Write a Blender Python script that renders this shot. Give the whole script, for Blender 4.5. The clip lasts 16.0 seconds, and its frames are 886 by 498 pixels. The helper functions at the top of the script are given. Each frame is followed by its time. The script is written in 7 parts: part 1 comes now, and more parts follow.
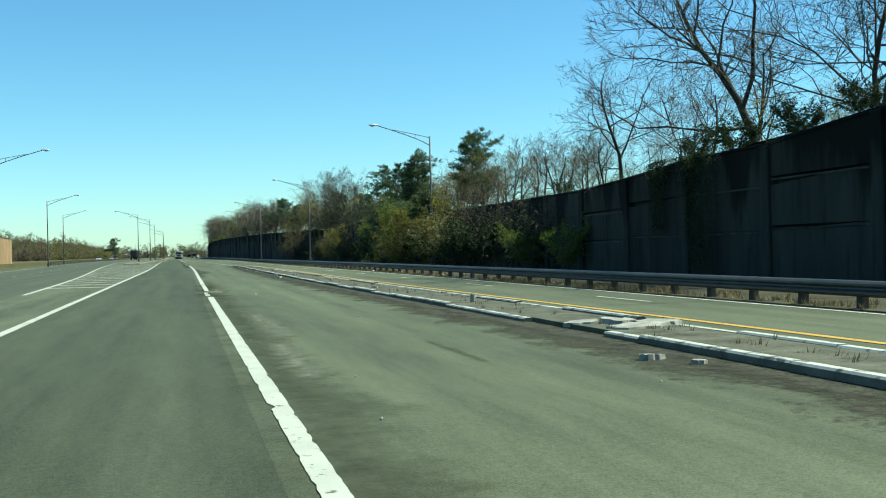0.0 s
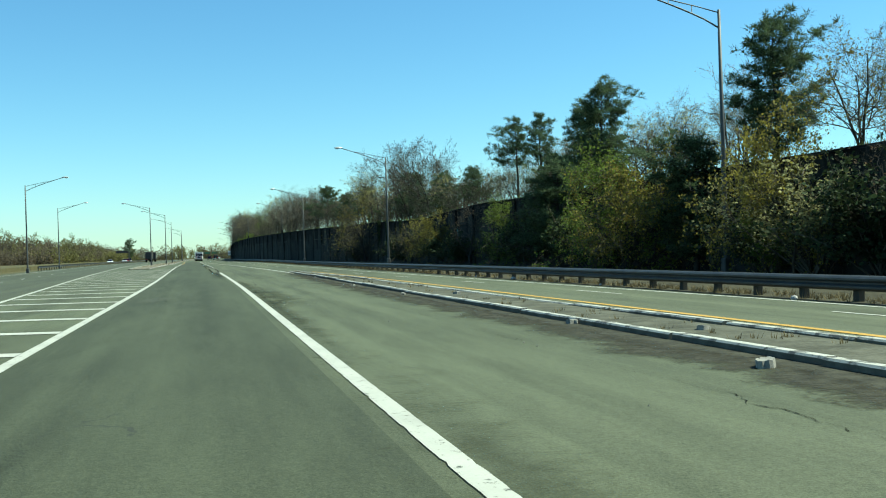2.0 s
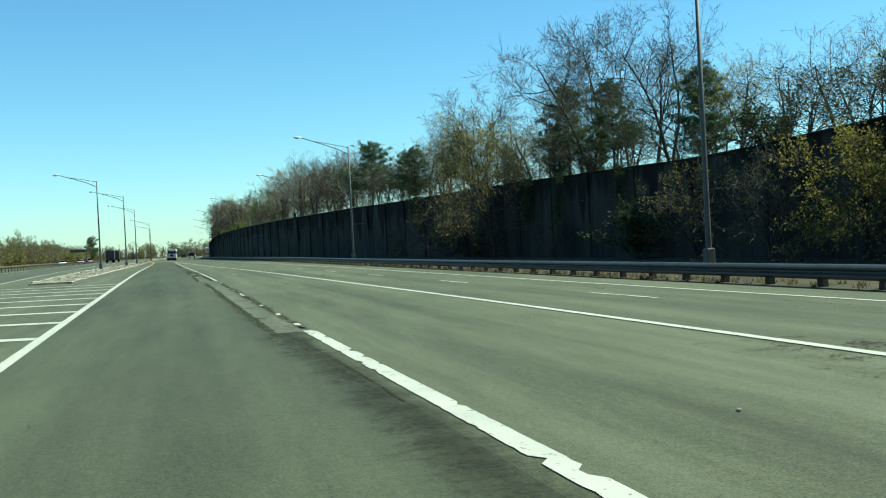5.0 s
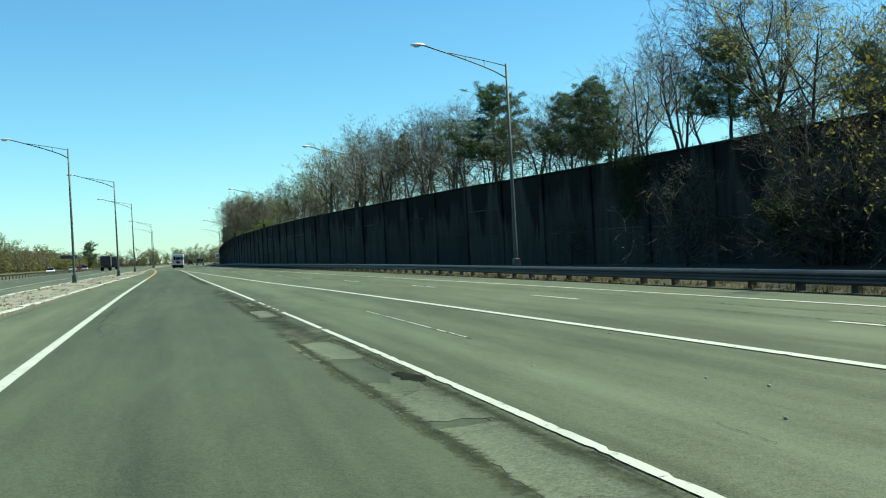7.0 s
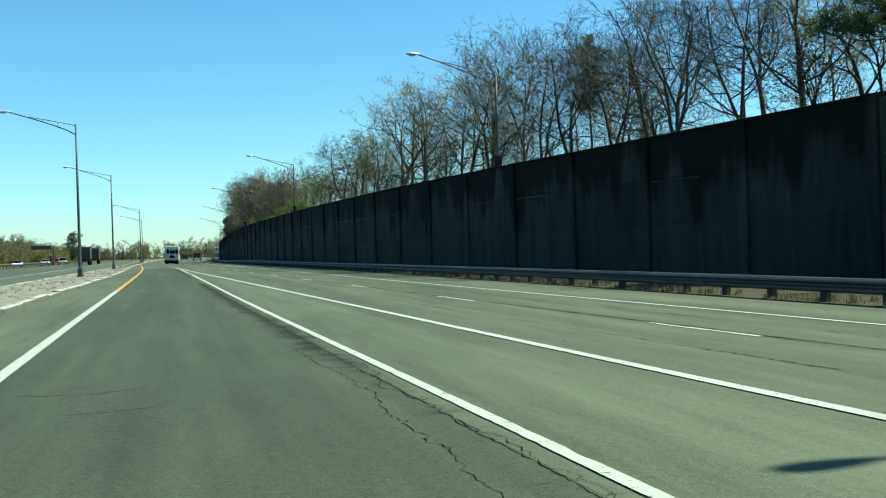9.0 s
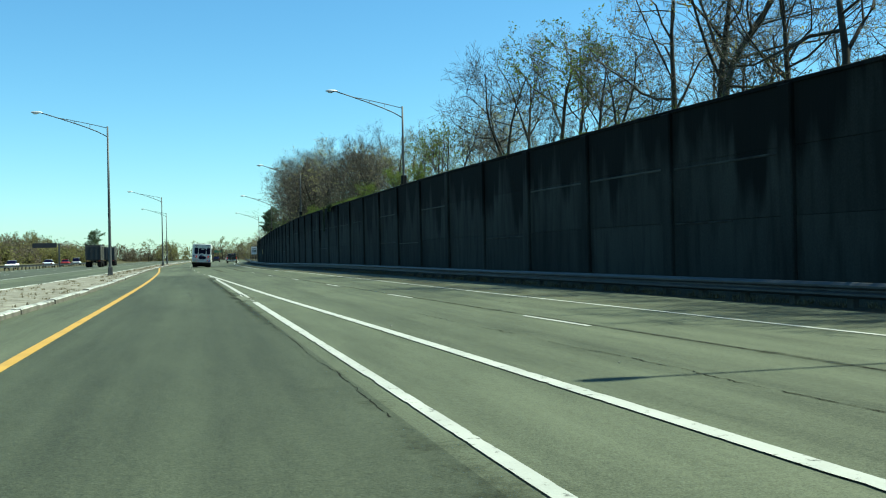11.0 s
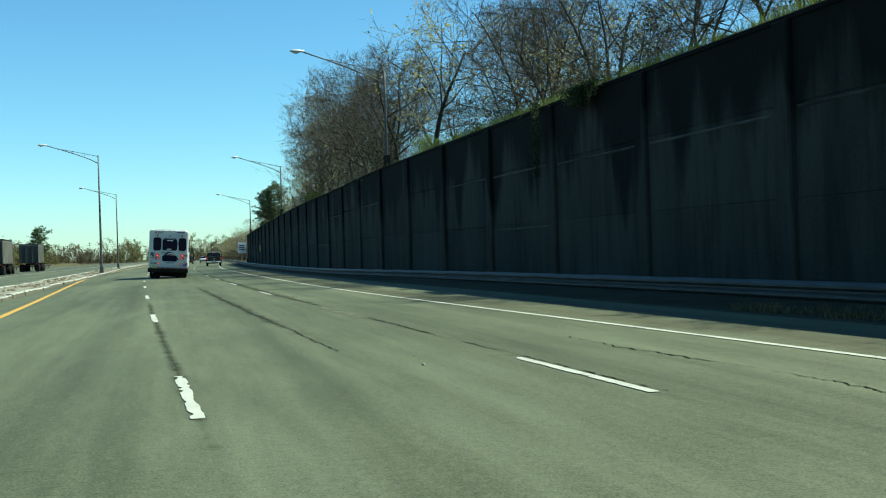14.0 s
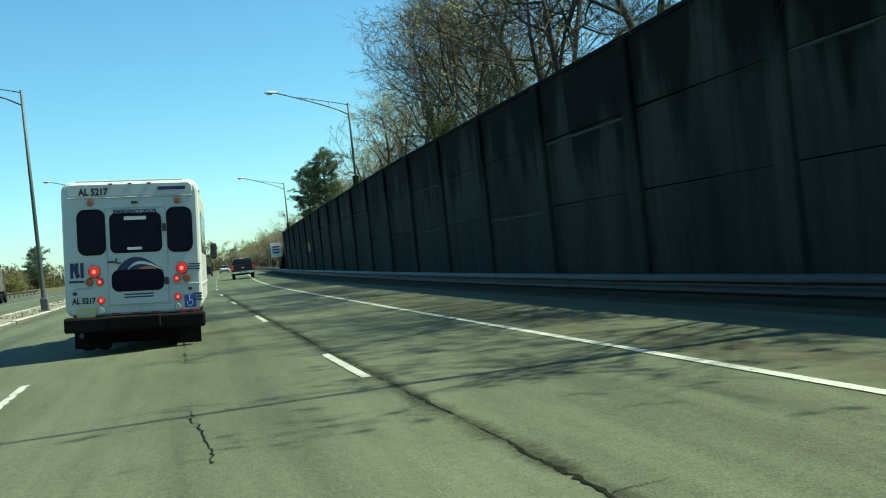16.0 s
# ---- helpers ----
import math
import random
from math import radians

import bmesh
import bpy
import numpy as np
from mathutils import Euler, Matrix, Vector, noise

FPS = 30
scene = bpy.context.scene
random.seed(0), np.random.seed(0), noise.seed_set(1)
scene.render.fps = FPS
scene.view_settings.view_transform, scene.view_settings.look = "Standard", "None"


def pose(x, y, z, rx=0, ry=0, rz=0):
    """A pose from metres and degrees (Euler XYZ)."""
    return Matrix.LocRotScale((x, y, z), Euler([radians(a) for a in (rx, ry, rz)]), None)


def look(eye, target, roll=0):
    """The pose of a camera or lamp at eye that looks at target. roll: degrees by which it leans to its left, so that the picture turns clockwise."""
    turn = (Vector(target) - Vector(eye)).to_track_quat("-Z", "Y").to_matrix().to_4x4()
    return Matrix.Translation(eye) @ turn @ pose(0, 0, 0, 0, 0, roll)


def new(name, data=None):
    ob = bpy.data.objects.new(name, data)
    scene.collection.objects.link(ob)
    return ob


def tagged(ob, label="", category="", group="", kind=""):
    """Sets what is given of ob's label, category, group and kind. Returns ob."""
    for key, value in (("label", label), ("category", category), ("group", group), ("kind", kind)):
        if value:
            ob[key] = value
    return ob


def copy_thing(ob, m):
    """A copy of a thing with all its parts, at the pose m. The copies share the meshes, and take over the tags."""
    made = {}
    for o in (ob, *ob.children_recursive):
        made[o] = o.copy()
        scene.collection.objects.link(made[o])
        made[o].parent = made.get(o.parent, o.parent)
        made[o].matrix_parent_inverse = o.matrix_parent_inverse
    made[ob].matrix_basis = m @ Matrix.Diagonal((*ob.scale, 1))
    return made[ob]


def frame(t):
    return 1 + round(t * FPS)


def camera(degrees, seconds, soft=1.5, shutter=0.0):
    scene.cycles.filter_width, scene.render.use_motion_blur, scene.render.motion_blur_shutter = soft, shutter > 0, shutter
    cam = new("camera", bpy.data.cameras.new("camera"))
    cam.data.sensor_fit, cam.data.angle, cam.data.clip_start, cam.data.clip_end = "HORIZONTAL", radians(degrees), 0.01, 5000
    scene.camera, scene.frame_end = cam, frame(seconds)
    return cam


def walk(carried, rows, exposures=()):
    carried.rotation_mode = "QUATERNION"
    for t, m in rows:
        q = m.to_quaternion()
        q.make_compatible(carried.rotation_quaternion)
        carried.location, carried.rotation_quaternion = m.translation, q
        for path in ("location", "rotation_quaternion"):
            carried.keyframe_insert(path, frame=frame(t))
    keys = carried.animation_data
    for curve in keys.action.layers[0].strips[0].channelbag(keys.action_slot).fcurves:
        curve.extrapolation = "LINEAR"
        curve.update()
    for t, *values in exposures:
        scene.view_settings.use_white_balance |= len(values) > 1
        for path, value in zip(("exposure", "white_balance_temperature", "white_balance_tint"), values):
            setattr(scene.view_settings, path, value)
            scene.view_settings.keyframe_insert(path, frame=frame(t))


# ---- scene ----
cam = camera(47.0, 16.0, soft=1.1)
PATH = [
    (0, (1.659, 0.666, 1.306), (2.153, 2.603, 1.306), -1.4),
    (0.5, (1.586, 11.880, 1.299), (2.069, 13.820, 1.305), -1.9),
    (1, (1.429, 23.250, 1.312), (1.902, 25.193, 1.313), -2.1),
    (1.5, (1.252, 34.350, 1.305), (1.710, 36.297, 1.310), -1.6),
    (2, (0.985, 45.100, 1.295), (1.446, 47.046, 1.296), -1.8),
    (2.5, (0.856, 56.128, 1.267), (1.317, 58.074, 1.283), -1.4),
    (3, (0.658, 67.232, 1.295), (1.142, 69.172, 1.312), -1.7),
    (5.5, (0.272, 122.710, 1.295), (0.784, 124.644, 1.278), -2.9),
    (6, (0.098, 133.815, 1.258), (0.608, 135.749, 1.247), -2.8),
    (6.5, (-0.11, 144.912, 1.295), (0.397, 146.847, 1.288), -3.1),
    (7, (-0.267, 156.051, 1.316), (0.24, 157.985, 1.314), -3.0),
    (7.5, (-0.377, 167.253, 1.349), (0.131, 169.188, 1.344), -2.8),
    (8, (-0.597, 178.551, 1.349), (-0.082, 180.484, 1.352), -2.1),
    (8.5, (-0.640, 189.835, 1.368), (-0.124, 191.767, 1.364), -2.2),
    (9, (-0.721, 201.090, 1.350), (-0.198, 203.020, 1.347), -1.8),
    (11.5, (-0.55, 257.386, 1.2), (-0.088, 259.332, 1.213), -1.3),
    (12, (-0.620, 268.590, 1.205), (-0.157, 270.535, 1.226), -1.5),
    (12.5, (-0.640, 279.748, 1.203), (-0.166, 281.691, 1.222), -1.7),
    (13, (-0.615, 290.950, 1.198), (-0.133, 292.890, 1.212), -1.8),
    (13.5, (-0.477, 302.31, 1.213), (0.034, 304.243, 1.222), -1.4),
    (14, (-0.237, 313.596, 1.203), (0.292, 315.525, 1.205), -1.8),
    (14.5, (0.067, 324.839, 1.186), (0.593, 326.769, 1.183), -2.1),
    (15, (0.510, 336.118, 1.198), (1.015, 338.053, 1.195), -3.4),
    (15.5, (0.668, 347.385, 1.222), (1.183, 349.318, 1.215), -4.9),
    (16, (0.839, 358.674, 1.285), (1.337, 360.611, 1.273), -6.2),
]
EXPOSURES = [(0.0, 0.95, 6500, -12.5), (7.0, 0.97, 6500, -12.5), (9.0, 0.98, 6300, -11), (12.5, 0.95, 6300, -11), (14.5, 0.97, 6600, -13), (16.0, 1.05, 6850, -15)]
walk(cam, [(t, look(eye, target, roll)) for t, eye, target, roll in PATH], EXPOSURES)

# ---- world, sun, exposure ----
SUN_ELEV, SUN_AZ = 52.0, 94.0          # degrees; azimuth clockwise from +y
world = bpy.data.worlds.new("sky_world")
scene.world = world
world.use_nodes = True
wn = world.node_tree.nodes
wl = world.node_tree.links
wn.clear()
w_out = wn.new("ShaderNodeOutputWorld")
w_bg = wn.new("ShaderNodeBackground")
w_sky = wn.new("ShaderNodeTexSky")
w_sky.sky_type = "NISHITA"
w_sky.sun_disc = False
w_sky.sun_elevation = radians(SUN_ELEV)
w_sky.sun_rotation = radians(SUN_AZ)
w_sky.air_density, w_sky.dust_density, w_sky.ozone_density = 1.0, 0.22, 3.0
w_bg.inputs["Strength"].default_value = 0.08
w_mul = wn.new("ShaderNodeMix")
w_mul.data_type, w_mul.blend_type = "RGBA", "MULTIPLY"
w_mul.inputs[0].default_value = 1.0
w_mul.inputs[7].default_value = (0.785, 1.02, 1.15, 1)
wl.new(w_sky.outputs[0], w_mul.inputs[6])
w_sat = wn.new("ShaderNodeHueSaturation")
w_sat.inputs["Saturation"].default_value = 1.06
wl.new(w_mul.outputs[2], w_sat.inputs["Color"])
wl.new(w_sat.outputs[0], w_bg.inputs[0])
wl.new(w_bg.outputs[0], w_out.inputs[0])
sun_data = bpy.data.lights.new("sun", "SUN")
sun_data.energy, sun_data.angle, sun_data.color = 5.0, radians(0.53), (1.0, 0.97, 0.88)
sun = new("sun", sun_data)
_sd = Vector((math.sin(radians(SUN_AZ)) * math.cos(radians(SUN_ELEV)), math.cos(radians(SUN_AZ)) * math.cos(radians(SUN_ELEV)), math.sin(radians(SUN_ELEV))))
sun.matrix_world = look(_sd * 100, (0, 0, 0))


# ---- materials ----
def mat(name, col, rough=0.7, metal=0.0, var=0.25, scale=3.0, fine=40.0, bump=0.15, bump_dist=0.01, col2=None, stretch=(1, 1, 1), emit=None, spec=None, island=0.0, obrand=0.0):
    m = bpy.data.materials.new(name)
    m.use_nodes = True
    nt = m.node_tree
    n, l = nt.nodes, nt.links
    p = n["Principled BSDF"]
    p.inputs["Roughness"].default_value = rough
    p.inputs["Metallic"].default_value = metal
    if spec is None and rough >= 0.75:
        spec = 0.15
    if spec is not None:
        p.inputs["Specular IOR Level"].default_value = spec
    tc = n.new("ShaderNodeTexCoord")
    mp = n.new("ShaderNodeMapping")
    mp.inputs["Scale"].default_value = stretch
    l.new(tc.outputs["Object"], mp.inputs[0])
    n1 = n.new("ShaderNodeTexNoise")
    n1.inputs["Scale"].default_value, n1.inputs["Detail"].default_value = scale, 5.0
    l.new(mp.outputs[0], n1.inputs[0])
    n2 = n.new("ShaderNodeTexNoise")
    n2.inputs["Scale"].default_value, n2.inputs["Detail"].default_value = fine, 3.0
    l.new(tc.outputs["Object"], n2.inputs[0])
    mul = n.new("ShaderNodeMath")
    mul.operation = "MULTIPLY_ADD"
    l.new(n2.outputs[0], mul.inputs[0])
    mul.inputs[1].default_value, mul.inputs[2].default_value = 0.45, -0.22
    add = n.new("ShaderNodeMath")
    add.operation = "ADD"
    l.new(n1.outputs[0], add.inputs[0])
    l.new(mul.outputs[0], add.inputs[1])
    last = add
    if island or obrand:
        src = n.new("ShaderNodeNewGeometry").outputs["Random Per Island"] if island else n.new("ShaderNodeObjectInfo").outputs["Random"]
        ma = n.new("ShaderNodeMath")
        ma.operation = "MULTIPLY_ADD"
        l.new(src, ma.inputs[0])
        k = island or obrand
        ma.inputs[1].default_value = k
        l.new(last.outputs[0], ma.inputs[2])
        mb = n.new("ShaderNodeMath")
        mb.operation = "ADD"
        l.new(ma.outputs[0], mb.inputs[0])
        mb.inputs[1].default_value = -k / 2
        last = mb
    ramp = n.new("ShaderNodeMapRange")
    ramp.inputs[1].default_value, ramp.inputs[2].default_value = 0.25, 0.75
    l.new(last.outputs[0], ramp.inputs[0])
    mix = n.new("ShaderNodeMix")
    mix.data_type = "RGBA"
    c2 = col2 or tuple(min(1.0, c * (1 + var)) for c in col)
    c1 = col if col2 else tuple(c * (1 - var) for c in col)
    mix.inputs[6].default_value, mix.inputs[7].default_value = (*c1, 1), (*c2, 1)
    l.new(ramp.outputs[0], mix.inputs[0])
    l.new(mix.outputs[2], p.inputs["Base Color"])
    if bump:
        b = n.new("ShaderNodeBump")
        b.inputs["Strength"].default_value, b.inputs["Distance"].default_value = bump, bump_dist
        l.new(add.outputs[0], b.inputs["Height"])
        l.new(b.outputs[0], p.inputs["Normal"])
    if emit:
        p.inputs["Emission Color"].default_value = (*emit[:3], 1)
        p.inputs["Emission Strength"].default_value = emit[3]
    return m


def leafy(name, col, var=0.4, translucent=0.5, island=0.5):
    """Thin leaves: sunlight shines translucent them."""
    m = mat(name, col, 0.75, var=var, scale=1.3, bump=0, island=island)
    n, l = m.node_tree.nodes, m.node_tree.links
    p = n["Principled BSDF"]
    t = n.new("ShaderNodeBsdfTranslucent")
    l.new(p.inputs["Base Color"].links[0].from_socket, t.inputs["Color"])
    mx = n.new("ShaderNodeMixShader")
    mx.inputs[0].default_value = translucent
    l.new(p.outputs[0], mx.inputs[1])
    l.new(t.outputs[0], mx.inputs[2])
    l.new(mx.outputs[0], n["Material Output"].inputs[0])
    return m


def worn_paint(name, paint, under, amount, scale=5.0):
    """Road paint rubbed off in patches down to the asphalt."""
    m = mat(name, paint, 0.65, var=0.14, scale=1.3, fine=60, bump=0.2)
    nt = m.node_tree
    n, l = nt.nodes, nt.links
    p = n["Principled BSDF"]
    old = p.inputs["Base Color"].links[0].from_socket
    tc = n.new("ShaderNodeTexCoord")
    w = n.new("ShaderNodeTexNoise")
    w.inputs["Scale"].default_value, w.inputs["Detail"].default_value, w.inputs["Roughness"].default_value = scale, 8.0, 0.7
    l.new(tc.outputs["Object"], w.inputs[0])
    r = n.new("ShaderNodeMapRange")
    r.inputs[1].default_value, r.inputs[2].default_value = amount - 0.03, amount + 0.03
    l.new(w.outputs[0], r.inputs[0])
    mix = n.new("ShaderNodeMix")
    mix.data_type = "RGBA"
    mix.inputs[6].default_value = (*under, 1)
    l.new(r.outputs[0], mix.inputs[0])
    l.new(old, mix.inputs[7])
    l.new(mix.outputs[2], p.inputs["Base Color"])
    return m


def asphalt(name, dark, light, crack=0.5):
    """Asphalt: aggregate grain, long wheel-track streaks, stains and fine cracks."""
    m = bpy.data.materials.new(name)
    m.use_nodes = True
    nt = m.node_tree
    n, l = nt.nodes, nt.links
    p = n["Principled BSDF"]
    p.inputs["Roughness"].default_value = 0.82
    p.inputs["Specular IOR Level"].default_value = 0.25
    tc = n.new("ShaderNodeTexCoord")

    def noise_at(scale, stretch, detail=5.0, rough=0.6):
        mp = n.new("ShaderNodeMapping")
        mp.inputs["Scale"].default_value = stretch
        l.new(tc.outputs["Object"], mp.inputs[0])
        t = n.new("ShaderNodeTexNoise")
        t.inputs["Scale"].default_value, t.inputs["Detail"].default_value, t.inputs["Roughness"].default_value = scale, detail, rough
        l.new(mp.outputs[0], t.inputs[0])
        return t.outputs[0]

    def math_node(op, a, b, c=None):
        k = n.new("ShaderNodeMath")
        k.operation = op
        for i, v in enumerate((a, b, c)):
            if v is None:
                continue
            if isinstance(v, (int, float)):
                k.inputs[i].default_value = v
            else:
                l.new(v, k.inputs[i])
        return k.outputs[0]

    streak = noise_at(1.0, (1.1, 0.02, 1.0), 4.0)
    blotch = noise_at(0.35, (1.0, 0.16, 1.0), 6.0)
    grain = noise_at(55.0, (1, 1, 1), 2.0, 0.8)
    grit = noise_at(14.0, (1, 1, 1), 4.0, 0.75)
    s = math_node("MULTIPLY_ADD", streak, 0.42, math_node("MULTIPLY", blotch, 0.34))
    s = math_node("MULTIPLY_ADD", noise_at(2.4, (1, 0.14, 1), 6.0, 0.7), 0.3, s)
    s = math_node("ADD", s, -0.35)
    s = math_node("MULTIPLY_ADD", grain, 0.62, s)
    s = math_node("MULTIPLY_ADD", grit, 0.34, s)
    r = n.new("ShaderNodeMapRange")
    r.inputs[1].default_value, r.inputs[2].default_value = 0.5, 0.82
    l.new(s, r.inputs[0])
    mix = n.new("ShaderNodeMix")
    mix.data_type = "RGBA"
    mix.inputs[6].default_value, mix.inputs[7].default_value = (*dark, 1), (*light, 1)
    l.new(r.outputs[0], mix.inputs[0])
    col = mix.outputs[2]
    # map cracking, thicker where a mask lets it through
    mp = n.new("ShaderNodeMapping")
    mp.inputs["Scale"].default_value = (1.3, 0.8, 1)
    l.new(tc.outputs["Object"], mp.inputs[0])
    warp = n.new("ShaderNodeTexNoise")
    warp.inputs["Scale"].default_value = 1.6
    l.new(mp.outputs[0], warp.inputs[0])
    wv = n.new("ShaderNodeMix")
    wv.data_type = "VECTOR"
    wv.inputs[0].default_value = 0.35
    l.new(mp.outputs[0], wv.inputs[4])
    l.new(warp.outputs[1], wv.inputs[5])
    v = n.new("ShaderNodeTexVoronoi")
    v.feature = "DISTANCE_TO_EDGE"
    v.inputs["Scale"].default_value = 1.0
    l.new(wv.outputs[1], v.inputs[0])
    line = math_node("LESS_THAN", v.outputs[0], 0.006)
    mask = math_node("GREATER_THAN", noise_at(0.22, (1, 0.4, 1), 3.0), 1.0 - crack)
    k = math_node("MULTIPLY", math_node("MULTIPLY", line, mask), 0.55)
    mix2 = n.new("ShaderNodeMix")
    mix2.data_type = "RGBA"
    l.new(k, mix2.inputs[0])
    l.new(col, mix2.inputs[6])
    mix2.inputs[7].default_value = (0.018, 0.018, 0.017, 1)
    l.new(mix2.outputs[2], p.inputs["Base Color"])
    b = n.new("ShaderNodeBump")
    b.inputs["Strength"].default_value, b.inputs["Distance"].default_value = 0.4, 0.01
    l.new(math_node("ADD", grain, grit), b.inputs["Height"])
    l.new(b.outputs[0], p.inputs["Normal"])
    return m


def stained_concrete(name, dark, light):
    """Old concrete with vertical run-off streaks, grime and pale leaching."""
    m = mat(name, dark, 0.9, col2=light, scale=0.9, fine=18.0, bump=0.5, bump_dist=0.02, stretch=(1, 1, 0.16), obrand=0.25)
    nt = m.node_tree
    n, l = nt.nodes, nt.links
    p = n["Principled BSDF"]
    p.inputs["Specular IOR Level"].default_value = 0.12
    old = p.inputs["Base Color"].links[0].from_socket
    tc = n.new("ShaderNodeTexCoord")
    mp = n.new("ShaderNodeMapping")
    mp.inputs["Scale"].default_value = (1.5, 1.5, 0.2)
    l.new(tc.outputs["Object"], mp.inputs[0])
    w = n.new("ShaderNodeTexNoise")
    w.inputs["Scale"].default_value, w.inputs["Detail"].default_value = 2.0, 6.0
    l.new(mp.outputs[0], w.inputs[0])
    r = n.new("ShaderNodeMapRange")
    r.inputs[1].default_value, r.inputs[2].default_value, r.inputs[4].default_value = 0.5, 0.75, 0.6
    l.new(w.outputs[0], r.inputs[0])
    mix = n.new("ShaderNodeMix")
    mix.data_type = "RGBA"
    l.new(r.outputs[0], mix.inputs[0])
    l.new(old, mix.inputs[6])
    mix.inputs[7].default_value = (*[c * 0.45 for c in dark], 1)
    l.new(mix.outputs[2], p.inputs["Base Color"])
    # black water stains hanging from the top, each with its own length
    sep = n.new("ShaderNodeSeparateXYZ")
    l.new(tc.outputs["Object"], sep.inputs[0])

    def streak(scale, stretch, detail):
        m2 = n.new("ShaderNodeMapping")
        m2.inputs["Scale"].default_value = stretch
        l.new(tc.outputs["Object"], m2.inputs[0])
        t2 = n.new("ShaderNodeTexNoise")
        t2.inputs["Scale"].default_value, t2.inputs["Detail"].default_value = scale, detail
        l.new(m2.outputs[0], t2.inputs[0])
        return t2.outputs[0]

    def calc(op, a, b, c=0.0):
        k = n.new("ShaderNodeMath")
        k.operation = op
        for i, v in enumerate((a, b, c)):
            if isinstance(v, float):
                k.inputs[i].default_value = v
            else:
                l.new(v, k.inputs[i])
        return k.outputs[0]

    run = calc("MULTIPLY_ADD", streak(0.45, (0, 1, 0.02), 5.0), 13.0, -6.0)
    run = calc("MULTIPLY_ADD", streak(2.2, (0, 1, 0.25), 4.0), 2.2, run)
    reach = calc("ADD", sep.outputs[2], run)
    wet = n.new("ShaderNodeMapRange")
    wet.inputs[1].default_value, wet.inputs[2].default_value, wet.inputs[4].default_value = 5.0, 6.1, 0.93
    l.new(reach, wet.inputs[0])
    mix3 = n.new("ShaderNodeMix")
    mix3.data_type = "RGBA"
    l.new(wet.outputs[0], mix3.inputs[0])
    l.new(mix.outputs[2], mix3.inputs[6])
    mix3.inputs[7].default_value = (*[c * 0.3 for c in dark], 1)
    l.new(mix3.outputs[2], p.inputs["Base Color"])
    # cast-in vertical ribbing
    mr = n.new("ShaderNodeMapping")
    mr.inputs["Scale"].default_value = (16, 16, 0.12)
    l.new(tc.outputs["Object"], mr.inputs[0])
    rib = n.new("ShaderNodeTexNoise")
    rib.inputs["Scale"].default_value, rib.inputs["Detail"].default_value = 1.0, 2.0
    l.new(mr.outputs[0], rib.inputs[0])
    b2 = n.new("ShaderNodeBump")
    b2.inputs["Strength"].default_value, b2.inputs["Distance"].default_value = 0.4, 0.02
    l.new(rib.outputs[0], b2.inputs["Height"])
    l.new(p.inputs["Normal"].links[0].from_socket, b2.inputs["Normal"])
    l.new(b2.outputs[0], p.inputs["Normal"])
    return m


def loose_grit(name, col, most=1.0, bias=-0.12, soft=0.16):
    """Broken surface that thins out into single grains towards its edges."""
    m = mat(name, col, 0.95, var=0.5, scale=4.0, fine=40, bump=0.8, bump_dist=0.02)
    n, l = m.node_tree.nodes, m.node_tree.links
    at = n.new("ShaderNodeAttribute")
    at.attribute_name = "fade"
    tc = n.new("ShaderNodeTexCoord")
    tot = None
    for sc, k in ((1.6, 0.5), (14.0, 0.5)):
        t = n.new("ShaderNodeTexNoise")
        t.inputs["Scale"].default_value, t.inputs["Detail"].default_value, t.inputs["Roughness"].default_value = sc, 6.0, 0.7
        l.new(tc.outputs["Object"], t.inputs[0])
        k2 = n.new("ShaderNodeMath")
        k2.operation = "MULTIPLY_ADD"
        l.new(t.outputs[0], k2.inputs[0])
        k2.inputs[1].default_value = k
        if tot is None:
            k2.inputs[2].default_value = bias
        else:
            l.new(tot, k2.inputs[2])
        tot = k2.outputs[0]
    ad = n.new("ShaderNodeMath")
    ad.operation = "MULTIPLY_ADD"
    l.new(at.outputs["Fac"], ad.inputs[0])
    ad.inputs[1].default_value = 0.24
    l.new(tot, ad.inputs[2])
    r = n.new("ShaderNodeMapRange")
    r.inputs[1].default_value, r.inputs[2].default_value, r.inputs[4].default_value = 0.58 - soft / 2, 0.58 + soft / 2, most
    l.new(ad.outputs[0], r.inputs[0])
    l.new(r.outputs[0], n["Principled BSDF"].inputs["Alpha"])
    return m


ASPHALT = asphalt("asphalt_old", (0.0306, 0.0355, 0.0186), (0.109, 0.12, 0.0706), 0.33)
ASPHALT_LANE = asphalt("asphalt_lane", (0.0221, 0.0263, 0.0136), (0.0687, 0.0781, 0.0443), 0.4)
ASPHALT_FAR = asphalt("asphalt_left_road", (0.0327, 0.0368, 0.0223), (0.0791, 0.0867, 0.0543), 0.4)
PATCH = asphalt("patched_asphalt", (0.0368, 0.0423, 0.0257), (0.134, 0.144, 0.0931), 0.6)
ASPHALT_GRIT = loose_grit("loose_asphalt_grit", (0.0556, 0.0626, 0.036), 0.95, -0.07)
CRUMBLE = loose_grit("crumbled_asphalt", (0.021, 0.0235, 0.0145), 0.75, -0.12, 0.26)
GUTTER_GRIT = loose_grit("gutter_grit", (0.0408, 0.0394, 0.0272), 1.0, -0.02)
SAND_GRIT = loose_grit("sandy_shoulder_grit", (0.1, 0.092, 0.058), 0.6, -0.1, 0.34)
SCUFF = loose_grit("pale_scuffed_asphalt", (0.14, 0.147, 0.108), 0.7, -0.07, 0.24)
